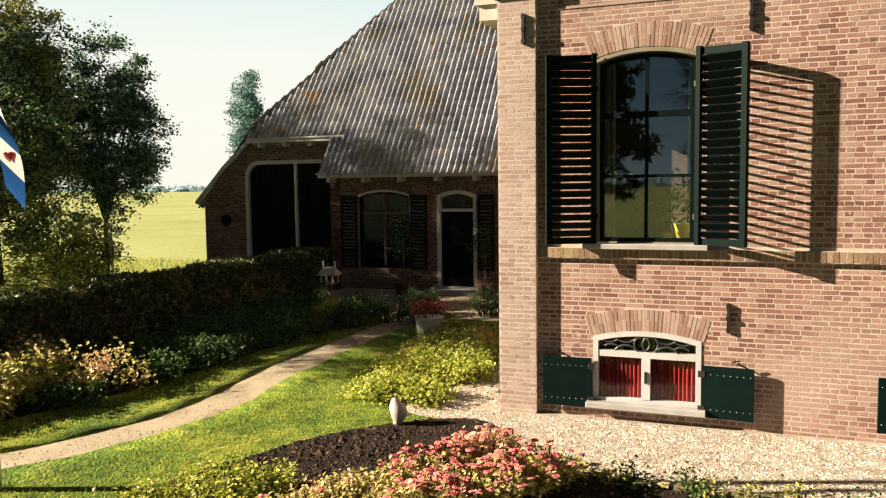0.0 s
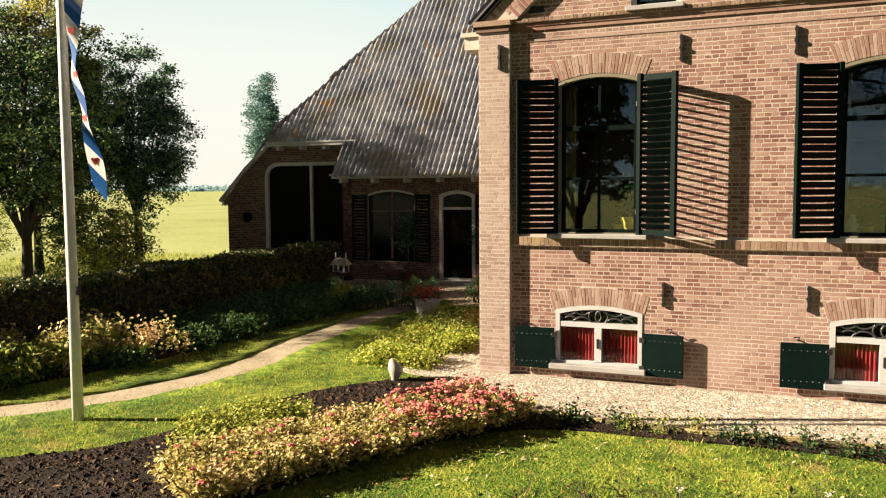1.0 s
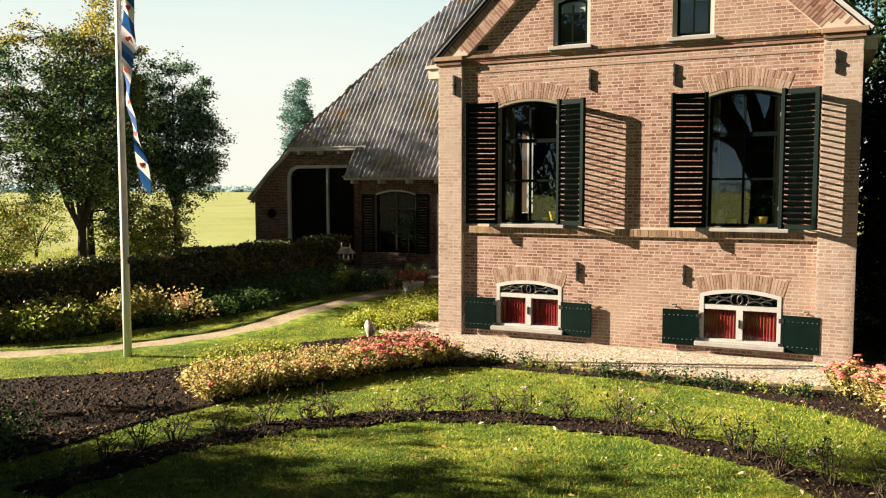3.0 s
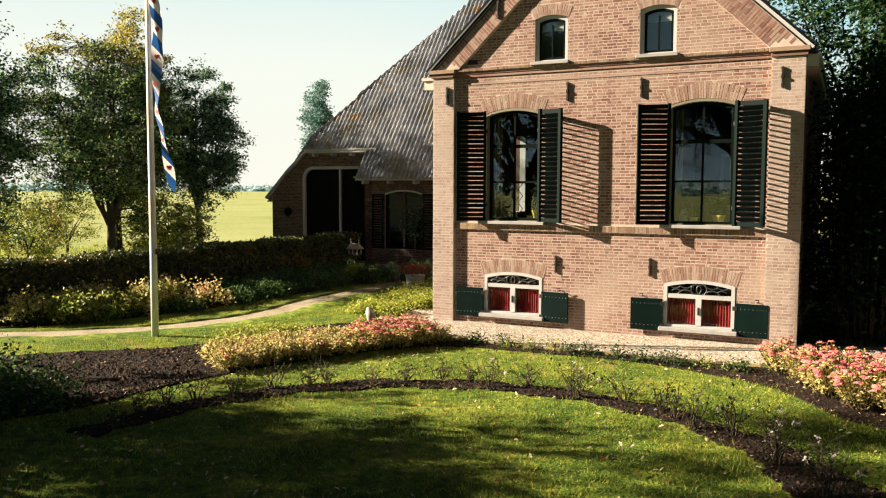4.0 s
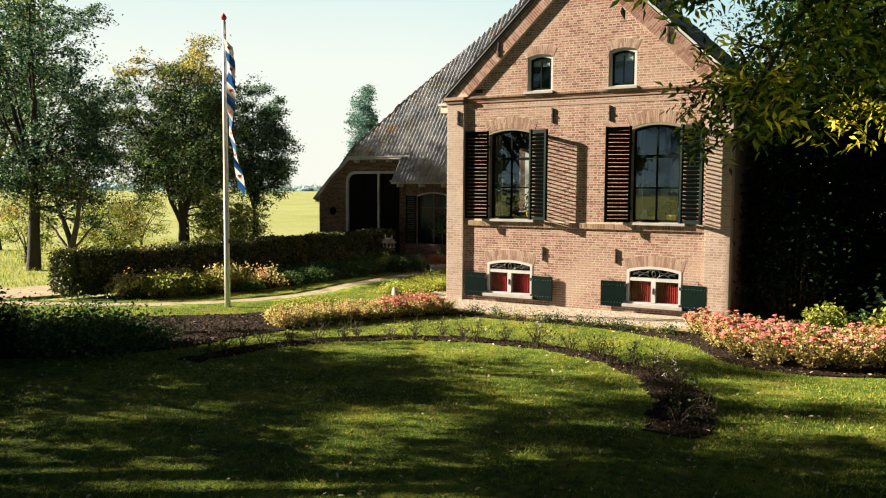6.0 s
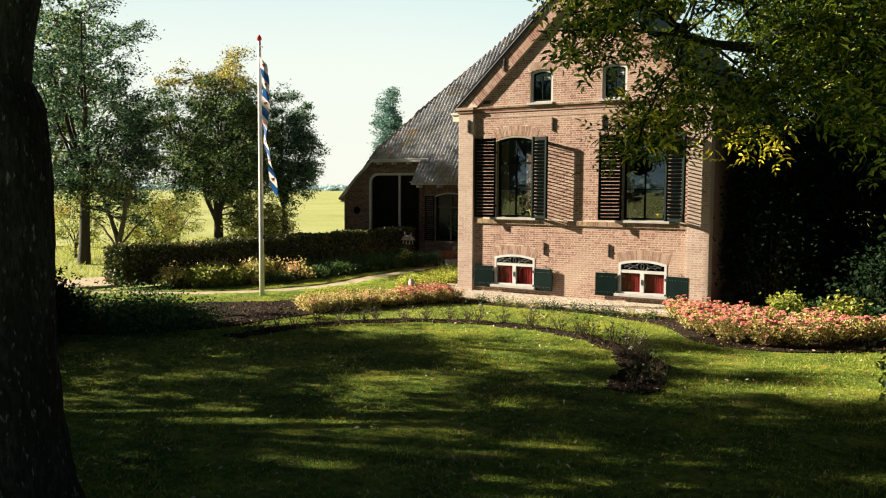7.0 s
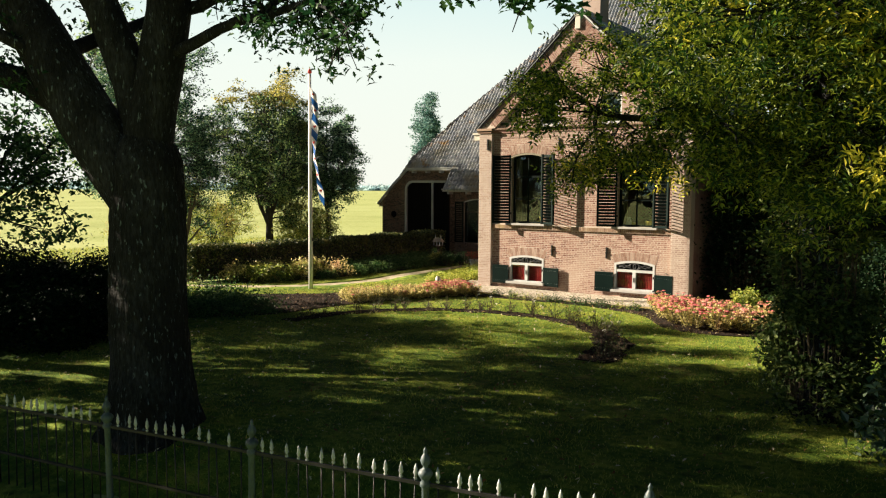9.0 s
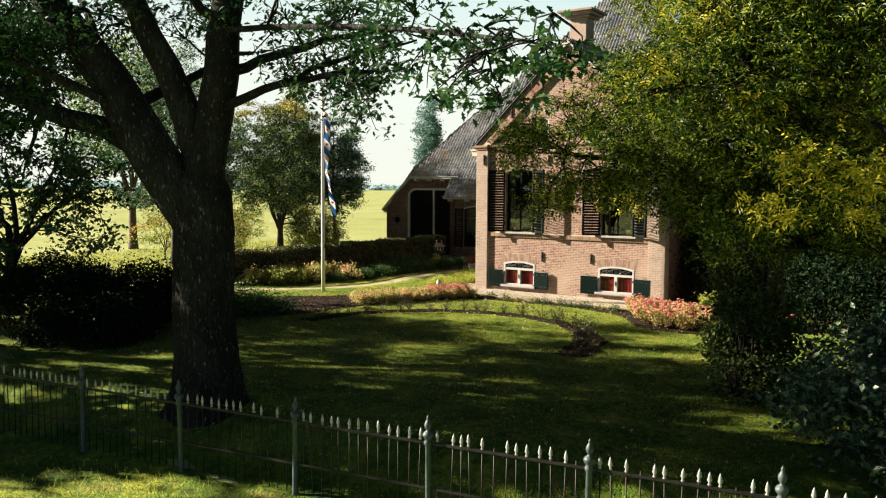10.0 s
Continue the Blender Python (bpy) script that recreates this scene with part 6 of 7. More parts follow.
# two drooping lobes of the western bough
ash_clumps += [((x, y, z), 0.27, 120) for x, y, z in ((-2.8, -2.3, 3.25), (-2.55, -2.1, 3.4), (-2.3, -2.35, 3.55), (-2.55, -1.7, 3.5), (-2.1, -1.9, 3.6), (-2.95, -2.95, 3.95), (-2.7, -2.7, 4.1), (-2.4, -3.0, 4.2), (-2.3, -2.4, 4.0),
                                                  (-2.6, -3.35, 4.4), (-2.0, -3.2, 4.6), (-1.7, -2.6, 4.3), (-1.6, -2.0, 3.8), (-2.75, -3.1, 4.25), (-2.1, -2.7, 4.45), (-1.9, -1.5, 3.45), (-1.3, -2.3, 4.0))]
ash_clumps += [((x, y, z), 0.42, 160) for x, y, z in ((-1.9, -1.2, 4.6), (-1.6, -1.0, 4.9), (-1.4, -1.6, 4.9), (-1.1, -1.2, 5.1), (-1.7, -0.4, 4.9), (-1.2, -0.4, 5.2), (-0.8, -1.8, 5.2), (-0.6, -1.0, 5.3))]
ash = tree("ash_tree", ASH, "ash with green and yellow autumn leaves over the lawn", (4.2, 0.34, -0.2, -0.1), ash_limbs, ash_clumps, (0.2, LEAF_PINNATE, 0.4, 0.6), (M_BARK, M_ASHLEAF), 61)


ry = np.random.default_rng(64)
c = np.concatenate([np.array(q) + ry.normal(size=(60, 3)) * (0.19, 0.18, 0.12) + (0.8, 0, 0) for q in ((-1.2, -2.6, 5.2), (-1.9, -2.4, 4.9), (0.2, -2.9, 5.3), (0.7, -2.6, 5.0), (1.3, -1.9, 4.2), (2.1, -2.2, 3.7), (-0.4, -2.8, 5.6), (2.0, -1.7, 4.6), (0.9, -2.6, 4.3),
                                                                                      (-0.7, -3.7, 5.6), (-1.1, -4.0, 4.95), (-0.1, -3.5, 4.5), (0.55, -3.9, 3.85), (0.8, -3.8, 3.7), (1.2, -3.5, 3.7), (0.25, -4.1, 3.25), (-2.9, -0.4, 3.25), (-1.7, -0.6, 3.95), (-1.5, -0.4, 3.85), (-3.4, -2.3, 3.35), (1.6, -2.0, 5.4), (2.3, -1.8, 5.9), (2.6, -2.1, 5.0), (0.55, -3.3, 4.0), (1.2, -3.4, 3.2), (1.1, -2.2, 6.2), (-0.6, -2.6, 6.0), (2.8, -1.6, 4.1), (1.3, -3.7, 3.6))])
v, f = leaf_cloud(ry, c, ry.uniform(0.15, 0.25, len(c)), LEAF_PINNATE, 0.4, 0.6)
part_mesh("yellow_foliage", fast_mesh("yellow_foliage", v, f), M_YELLOWASH, ash, "yellow autumn leaves")


def leafy_mass(name, label, category, spots, size, mat, seed, stem_mat=M_TWIG, group="", template=LEAF_PLAIN, up=0.4, base=(0, 0, 0)):
    """A bush: stems with leaves round the given clumps (centre, radius, leaves)."""
    r = np.random.default_rng(seed)
    t = thing(name, label, category, group, at=base)
    pieces, cs, ss = [], [], []
    for c, cr, n in spots:
        c = np.array(c)
        foot = np.array((c[0] * 0.6, c[1] * 0.6, 0.0))
        pieces.append(tube(bent(r, foot, c, 5, 0.05, 0.04), np.linspace(0.014, 0.004, 5), 4))
        cs.append(c + r.normal(size=(n, 3)) * cr * np.array((0.5, 0.5, 0.42)))
        ss.append(r.uniform(0.6, 1.25, n) * size)
    cs = np.concatenate(cs)
    cs[:, 2] = np.maximum(cs[:, 2], 0.02)
    v, f = join(pieces)
    tagged(part_mesh("stemwork", fast_mesh("stemwork", v, f), stem_mat, t), kind="stuff")
    v, f = leaf_cloud(r, cs, np.concatenate(ss), template, up)
    part_mesh("foliage", fast_mesh("foliage", v, f), mat, t)
    return t


def dome(rng, rx, ry, h, n, cr, leaves):
    out = []
    for _ in range(n):
        a, k = rng.uniform(0, 2 * math.pi), rng.uniform(0.1, 1) ** 0.5
        z = h * math.sqrt(max(0.05, 1 - k * k)) * rng.uniform(0.55, 1.0)
        out.append(((rx * k * math.cos(a), ry * k * math.sin(a), z), cr, leaves))
    return out


# dark trees and bushes behind the house's eastern corner
for i, (x, y, h, rr) in enumerate(((7.4, 17.5, 14.5, 3.8), (9.4, 9.0, 12.5, 2.8), (11.2, 18.0, 15.0, 3.6), (12.6, 4.5, 11.0, 2.9), (15.5, 0.8, 8.0, 2.8), (11.5, 13.0, 12.5, 3.2), (16.5, 8.0, 12.0, 3.4), (18.5, -4.0, 8.5, 2.8))):
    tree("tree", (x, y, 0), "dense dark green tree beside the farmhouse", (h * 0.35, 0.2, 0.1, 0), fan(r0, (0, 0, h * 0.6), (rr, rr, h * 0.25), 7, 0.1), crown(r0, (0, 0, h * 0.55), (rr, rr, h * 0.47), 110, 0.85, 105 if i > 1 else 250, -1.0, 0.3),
         (0.23 if i > 1 else 0.17, LEAF_PLAIN, 0.4, 0.2), (M_BARK2, M_OAKLEAF if i < 2 else M_SHADEDLEAF), 70 + i, group="trees beside the house")
for i, (x, y, rx, h) in enumerate(((8.6, 2.6, 1.2, 2.2), (10.6, 0.9, 1.4, 2.0), (12.8, -1.5, 1.5, 1.9), (13.9, -5.0, 1.4, 1.8), (14.6, -8.0, 1.3, 1.7), (14.9, -11.0, 1.4, 1.7), (10.5, -0.9, 1.2, 1.7), (11.6, -2.4, 1.2, 1.7), (13.4, -11.9, 1.2, 1.3), (15.2, -13.6, 1.3, 1.5), (13.0, -9.2, 1.2, 1.4))):
    pale = i in (5, 8, 9, 10)
    leafy_mass("shrub", "broad-leaved shrub with glossy green leaves" if pale else "dense shrub with deep shade put into its leaf colour", "shrub", dome(r0, rx, rx, h, 40, 0.5, 90), 0.12, M_GLOSSY if pale else M_SHADEDLEAF, 80 + i, group="dark shrubs", base=(x, y, 0))
# shade-dark evergreens; the first two are added to cover the shaded east wall
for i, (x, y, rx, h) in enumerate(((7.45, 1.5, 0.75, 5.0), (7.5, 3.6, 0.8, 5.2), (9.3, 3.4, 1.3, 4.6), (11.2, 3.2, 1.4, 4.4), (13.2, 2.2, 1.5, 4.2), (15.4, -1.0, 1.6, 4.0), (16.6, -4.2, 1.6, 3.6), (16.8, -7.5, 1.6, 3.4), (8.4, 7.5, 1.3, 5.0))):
    leafy_mass("evergreen", "tall dense evergreen bush, its leaf colour darkened as shade", "shrub", dome(r0, rx, rx, h, 80, 0.7, 120) + [((r0.uniform(-rx, rx), r0.uniform(-0.6, 0.6) * rx, r0.uniform(0.2, h * 0.8)), 0.7, 130) for _ in range(40)], 0.1, M_SHADEDLEAF, 180 + i, group="dark evergreens", base=(x, y, 0))
# ivy on the ash's trunk
ivy = []
for k in range(110):
    a, z = r0.uniform(0, 2 * math.pi), r0.uniform(0.0, 3.6)
    rad = 0.4 + 0.16 * r0.uniform()
    ivy.append(((rad * math.cos(a) - 0.2 * z / 4.2, rad * math.sin(a), z + 0.05), 0.26, 170))
leafy_mass("ivy", "ivy climbing round the ash trunk", "ivy", ivy, 0.085, M_IVY, 90, base=ASH)
# bushes at the western edge of the lawn
for i, (x, y, rx, h) in enumerate(((-3.6, -8.6, 1.5, 0.48), (-2.0, -8.6, 1.0, 0.36), (-4.9, -9.9, 1.4, 0.62), (-3.4, -11.3, 1.5, 1.45), (-4.6, -13.2, 1.6, 1.7), (-2.2, -13.3, 1.2, 1.1), (-6.6, -11.6, 1.6, 1.7))):
    leafy_mass("shrub", "low spreading green shrub by the lawn", "shrub", dome(r0, rx, rx, h, 60, 0.4, 120 if i < 3 else 230), 0.065 if i < 3 else 0.085, M_PLAINGREEN if i < 3 else M_SHADEDLEAF, 100 + i, group="shrubs by the lawn", base=(x, y, 0))

# the hedge
HEDGE_LINE = smooth_line([(-8.35, -4.85), (-7.75, -2.2), (-7.65, 1.5), (-7.75, 5.0), (-7.85, 8.6)], 6)
hedge = thing("hedge", "clipped beech hedge, browning at the sunny end", "hedge", at=(-7.8, 0, 0))
rh = np.random.default_rng(7)
seg = np.array(HEDGE_LINE)
lens = np.concatenate([[0], np.cumsum(np.linalg.norm(np.diff(seg, axis=0), axis=1))])


def along_hedge(s):
    return np.stack([np.interp(s, lens, seg[:, 0]), np.interp(s, lens, seg[:, 1])], -1)


N = 44000
s_ = rh.uniform(0, lens[-1], N)
side = rh.integers(0, 4, N)
u = np.where(side == 0, 0.36, np.where(side == 1, -0.36, rh.uniform(-0.38, 0.38, N))) + rh.normal(size=N) * 0.05
z = np.where(side >= 2, 1.08 + rh.normal(size=N) * 0.035, rh.uniform(0.1, 1.1, N)) + 0.03 * np.sin(s_ * 2.1)
c = along_hedge(s_)
c = np.stack([c[:, 0] + u, c[:, 1], z], -1)
endc = np.stack([rh.uniform(-8.75, -7.95, 2500), -4.9 + rh.normal(size=2500) * 0.05, rh.uniform(0.1, 1.1, 2500)], -1)
c = np.concatenate([c, endc])
v, f = leaf_cloud(rh, c, rh.uniform(0.05, 0.1, len(c)), LEAF_PLAIN, 0.2)
under(part_mesh("foliage", fast_mesh("foliage", v, f), M_HEDGE, None), hedge)
pieces = []
for k in range(90):
    p = along_hedge(np.array([lens[-1] * k / 89]))[0]
    for j in range(3):
        q = p + rh.normal(size=2) * 0.12
        pieces.append(tube(bent(rh, (q[0], q[1], -0.02), (q[0] + rh.normal() * 0.15, q[1] + rh.normal() * 0.15, 1.0), 5, 0, 0.05), np.linspace(0.02, 0.006, 5), 5))
v, f = join(pieces)
under(part_mesh("stemwork", fast_mesh("stemwork", v, f), M_TWIG, None), hedge)
# a solid dark core, added inside the hedge to stop light coming through
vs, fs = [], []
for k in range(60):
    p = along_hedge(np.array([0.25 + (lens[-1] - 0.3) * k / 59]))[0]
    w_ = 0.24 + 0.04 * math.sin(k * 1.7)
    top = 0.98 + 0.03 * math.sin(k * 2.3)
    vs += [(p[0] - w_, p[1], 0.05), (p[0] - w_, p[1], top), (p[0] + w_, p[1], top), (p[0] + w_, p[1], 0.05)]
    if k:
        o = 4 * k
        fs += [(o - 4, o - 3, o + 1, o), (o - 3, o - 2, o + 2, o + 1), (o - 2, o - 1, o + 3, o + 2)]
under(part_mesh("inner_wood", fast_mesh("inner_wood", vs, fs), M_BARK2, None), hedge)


# ---- plants ----
def flower_plate(rng, p, rad):
    """A flat, domed head of many florets, as one rough disc."""
    sides, rings = 12, 4
    v, f = [(p[0], p[1], p[2] + 0.035)], []
    for i in range(1, rings + 1):
        for k in range(sides):
            a, q = 2 * math.pi * (k + 0.5 * (i % 2)) / sides, rad * i / rings * rng.uniform(0.82, 1.15)
            v.append((p[0] + q * math.cos(a), p[1] + q * math.sin(a), p[2] + 0.035 - 5.0 * q * q + rng.uniform(-0.009, 0.009)))
    for k in range(sides):
        f.append((0, 1 + k, 1 + (k + 1) % sides))
    for i in range(rings - 1):
        for k in range(sides):
            a, b = 1 + i * sides + k, 1 + i * sides + (k + 1) % sides
            f += [(a, a + sides, b), (b, a + sides, b + sides)]
    return v, f


def sedum(seed, r_, h, flowers, mat, plate=0.04):
    rr = np.random.default_rng(seed)
    t = thing("sedum_plant", "bushy stonecrop with yellow leaves and pink flower heads", "plant", "stonecrop plants in the bed")
    pieces, cs, heads = [], [], []
    for _ in range(46):
        a, k = rr.uniform(0, 2 * math.pi), rr.uniform(0, 1) ** 0.5
        top = np.array((r_ * k * math.cos(a), r_ * k * math.sin(a), h * (1 - 0.35 * k * k) * rr.uniform(0.82, 1.05)))
        foot = top * (0.35, 0.35, 0)
        line = bent(rr, foot, top, 4, 0, 0.02)
        pieces.append(tube(line, [0.006] * 4, 4))
        for t_ in rr.uniform(0.25, 1.0, 30):
            cs.append(foot + (top - foot) * t_ + rr.normal(size=3) * 0.03)
        if rr.uniform() < flowers:
            heads.append(top)
    v, f = join(pieces)
    tagged(part_mesh("stemwork", fast_mesh("stemwork", v, f), M_TWIG, t), kind="stuff")
    cs = np.array(cs)
    v, f = leaf_cloud(rr, cs, rr.uniform(0.035, 0.06, len(cs)), LEAF_PLAIN, 1.1)
    part_mesh("foliage", fast_mesh("foliage", v, f), mat, t)
    if heads:
        for p in heads:
            v, f = flower_plate(rr, p, plate * rr.uniform(0.8, 1.25))
            part_mesh("flower_head", fast_mesh("flower_head", v, f), M_PINK, t, "flat pink flower head")
    return t


def scatter(makers, spots, rng):
    """The first of each kind goes to its spot, the rest are copies of it."""
    first = {}
    for x, y, s, k in spots:
        m = Matrix.LocRotScale((x, y, float(ground_z(x, y)) + 0.015), Euler((0, 0, rng.uniform(0, 6.28))), None)
        if k not in first:
            first[k] = makers[k]()
            first[k].matrix_basis = m
        else:
            copy_thing(first[k], m)


sed_spots = []
for k in range(13):
    t = k / 12
    x, y = -0.8 + 1.6 * t ** 1.15, -5.45 + 3.1 * t
    sed_spots.append((x + r0.uniform(-0.06, 0.06), y + r0.uniform(-0.06, 0.06), 1, 0 if t > 0.6 else 1))
    if k % 1 == 0:
        sed_spots.append((x - 0.5 + r0.uniform(-0.08, 0.08), y + 0.28, 1, 1 if t < 0.7 else 0))
for x, y in ((-1.65, -4.4), (-1.5, -3.9), (-1.35, -3.4), (-1.9, -4.0), (-1.7, -3.5)):
    sed_spots.append((x, y, 1, 2))
for x, y in ((6.35, -2.15), (6.6, -2.7), (6.95, -3.25), (7.3, -3.75), (7.75, -4.15), (8.3, -4.15), (8.8, -3.9), (7.1, -2.5), (7.5, -3.0), (8.0, -3.4), (8.6, -3.2), (9.2, -3.4), (9.7, -3.0), (10.1, -2.6), (9.3, -2.7), (8.9, -2.4), (6.85, -2.3), (8.2, -2.9), (7.7, -2.4)):
    sed_spots.append((x, y, 1, 3 if x < 7.9 else 4))
scatter({0: lambda: sedum(1, 0.36, 0.38, 0.6, M_SEDUMLEAF), 1: lambda: sedum(2, 0.36, 0.33, 0.1, M_SEDUMLEAF), 2: lambda: sedum(3, 0.36, 0.3, 0.0, M_YELLOWLEAF),
         3: lambda: sedum(4, 0.4, 0.5, 0.5, M_SEDUMLEAF, 0.055), 4: lambda: sedum(5, 0.4, 0.5, 0.25, M_SEDUMLEAF, 0.052)}, sed_spots, r0)


def perennial(name, seed, r_, h, n, size, mat, label, group):
    rr = np.random.default_rng(seed)
    return leafy_mass(name, label, "plant", dome(rr, r_, r_, h, n, 0.16, 26), size, mat, seed, group=group)


hosta_spots = []
for k in range(26):
    while True:
        x, y = r0.uniform(-2.5, -1.1), r0.uniform(-0.2, 4.0)
        if inside(HOSTA_BED, np.array([x]), np.array([y]))[0]:
            break
    hosta_spots.append((x, y, 1, int(y > 2.0)))
scatter({0: lambda: perennial("ground_cover_plant", 11, 0.38, 0.21, 50, 0.055, M_YELLOWLEAF, "low yellow-green leafy plant beside the gravel", "leafy plants by the gravel"),
         1: lambda: perennial("ground_cover_plant", 12, 0.4, 0.24, 50, 0.055, M_PERENNIAL, "low green leafy plant beside the gravel", "leafy plants by the gravel")}, hosta_spots, r0)
left_spots = []
for k in range(62):
    while True:
        x, y = r0.uniform(-7.2, -5.1), r0.uniform(-4.4, 6.3)
        if inside(LEFT_BED, np.array([x]), np.array([y]))[0]:
            break
    left_spots.append((x, y, 1, 2 if y > -0.4 else int(r0.integers(0, 2))))
for k in range(45):
    while True:
        x, y = r0.uniform(-7.2, -5.1), r0.uniform(-4.4, 6.3)
        if inside(LEFT_BED, np.array([x]), np.array([y]))[0]:
            break
    left_spots.append((x, y, 1, 3))
scatter({3: lambda: perennial("border_plant", 18, 0.34, 0.24, 16, 0.06, M_PLAINGREEN, "small dark green plant in the border by the hedge", "plants in the border"),
         0: lambda: perennial("border_plant", 13, 0.4, 0.5, 24, 0.09, M_PERENNIAL, "yellowing perennial in the border by the hedge", "plants in the border"),
         1: lambda: perennial("border_plant", 14, 0.4, 0.6, 24, 0.07, M_SEDUMLEAF, "orange-tinted perennial in the border by the hedge", "plants in the border"),
         2: lambda: perennial("border_plant", 15, 0.42, 0.34, 30, 0.065, M_PLAINGREEN, "dark green low plant in the border by the hedge", "plants in the border")}, left_spots, r0)


def rose_bush(seed, h, blooms):
    rr = np.random.default_rng(seed)
    t = thing("rose_bush", "sparse rose bush with bare thorny stems", "rose bush", "rose bushes in the lawn bed")
    pieces, cs, tips = [], [], []
    for _ in range(9):
        a = rr.uniform(0, 6.28)
        top = np.array((rr.uniform(0.05, 0.3) * math.cos(a), rr.uniform(0.05, 0.3) * math.sin(a), h * rr.uniform(0.55, 1.1)))
        line = bent(rr, (top[0] * 0.15, top[1] * 0.15, 0), top, 5, 0.05, 0.05)
        pieces.append(tube(line, np.linspace(0.008, 0.003, 5), 4))
        tips.append(top)
        for j in (2, 3):
            q = line[j] + rr.normal(size=3) * 0.09
            pieces.append(tube([line[j], q], [0.004, 0.002], 4))
        for t_ in rr.integers(1, 5, 7):
            cs.append(line[t_] + rr.normal(size=3) * 0.06)
    v, f = join(pieces)
    tagged(part_mesh("stemwork", fast_mesh("stemwork", v, f), M_TWIG, t), kind="stuff")
    cs = np.array(cs)
    v, f = leaf_cloud(rr, cs, rr.uniform(0.03, 0.055, len(cs)), LEAF_PLAIN, 0.3)
    part_mesh("foliage", fast_mesh("foliage", v, f), M_ROSELEAF, t)
    if blooms:
        for p in tips[:blooms]:
            v, f = leaf_cloud(rr, p + rr.normal(size=(16, 3)) * 0.012, np.full(16, 0.028), LEAF_PLAIN, 0.8)
            part_mesh("bloom", fast_mesh("bloom", v, f), M_PETAL, t, "white rose bloom")
    return t


rose_spots = []
for k in range(28):
    a = radians(2 + 176 * (k + r0.uniform(-0.3, 0.3)) / 27)
    rr_ = (ROSE_IN + ROSE_OUT) / 2 + r0.uniform(-0.25, 0.25)
    rose_spots.append((ROSE_C[0] + rr_ * math.cos(a), ROSE_C[1] + rr_ * math.sin(a), 1, int(r0.integers(0, 3))))
scatter({0: lambda: rose_bush(1, 0.3, 0), 1: lambda: rose_bush(2, 0.4, 2), 2: lambda: rose_bush(3, 0.24, 0)}, rose_spots, r0)

# taller green plants at the eastern end of the bed
scatter({0: lambda: perennial("border_plant", 19, 0.34, 0.8, 34, 0.1, M_PERENNIAL, "tall green perennial at the end of the stonecrop bed", "tall plants in the bed"),
         1: lambda: perennial("border_plant", 20, 0.3, 0.62, 30, 0.085, M_PLAINGREEN, "green leafy perennial at the end of the stonecrop bed", "tall plants in the bed")},
        [(8.35, -1.95, 1, 0), (8.9, -1.8, 1, 1), (9.4, -2.0, 1, 0), (9.9, -1.9, 1, 1)], r0)

# dwarf plants along the gravel
dwarf = []
for k in range(17):
    t = (k + r0.uniform(-0.4, 0.4)) / 16
    dwarf.append((1.0 + 5.2 * t, -2.12 + 0.12 * math.sin(6 * t) + r0.uniform(-0.1, 0.1), 1, int(r0.integers(0, 2))))
scatter({0: lambda: perennial("dwarf_plant", 16, 0.13, 0.14, 7, 0.045, M_DARKSHRUB, "tiny green plant at the gravel's edge", "dwarf plants"),
         1: lambda: perennial("dwarf_plant", 17, 0.12, 0.12, 6, 0.04, M_PERENNIAL, "tiny yellow-green plant at the gravel's edge", "dwarf plants")}, dwarf, r0)
# box balls before the barn
for i, (x, y, s) in enumerate(((-5.2, 4.6, 0.36), (-4.6, 4.5, 0.38), (-4.2, 5.3, 0.42), (-3.5, 5.2, 0.4), (-3.9, 6.2, 0.4), (-2.6, 6.6, 0.4), (-1.8, 6.7, 0.4), (-5.9, 5.4, 0.36))):
    leafy_mass("box_ball", "small clipped round evergreen shrub", "shrub", dome(r0, s, s, s * 1.6, 40, 0.1, 40), 0.045, M_YELLOWLEAF if i == 0 else M_DARKSHRUB, 120 + i, group="clipped round shrubs", base=(x, y, 0))


# ---- things in the garden ----
def flag_pole():
    t = thing("flagpole", "white painted wooden flagpole standing on the lawn", "flagpole", at=(-3.8, -3.96, 0))
    part("pole", lathe([(0.064, -0.05), (0.06, 1.5), (0.053, 4.0), (0.04, 6.38)], 16), M_POLE, t)
    part("knob", lathe([(0.02, 6.38), (0.06, 6.42), (0.065, 6.46), (0.03, 6.52), (0.005, 6.55)], 12), M_REDCLOTH, t, "small red top knob")
    part("cleat", boxes((0.07, 0.1, -0.02, 0.02, 1.45, 1.55)), M_IRON, t)
    v, f = tube([(0.085, -0.02, 1.5), (0.075, -0.03, 4.0), (0.055, -0.03, 6.3)], [0.004] * 3, 4)
    part_mesh("rope", fast_mesh("rope", v, f), M_WHITECLOTH, t)


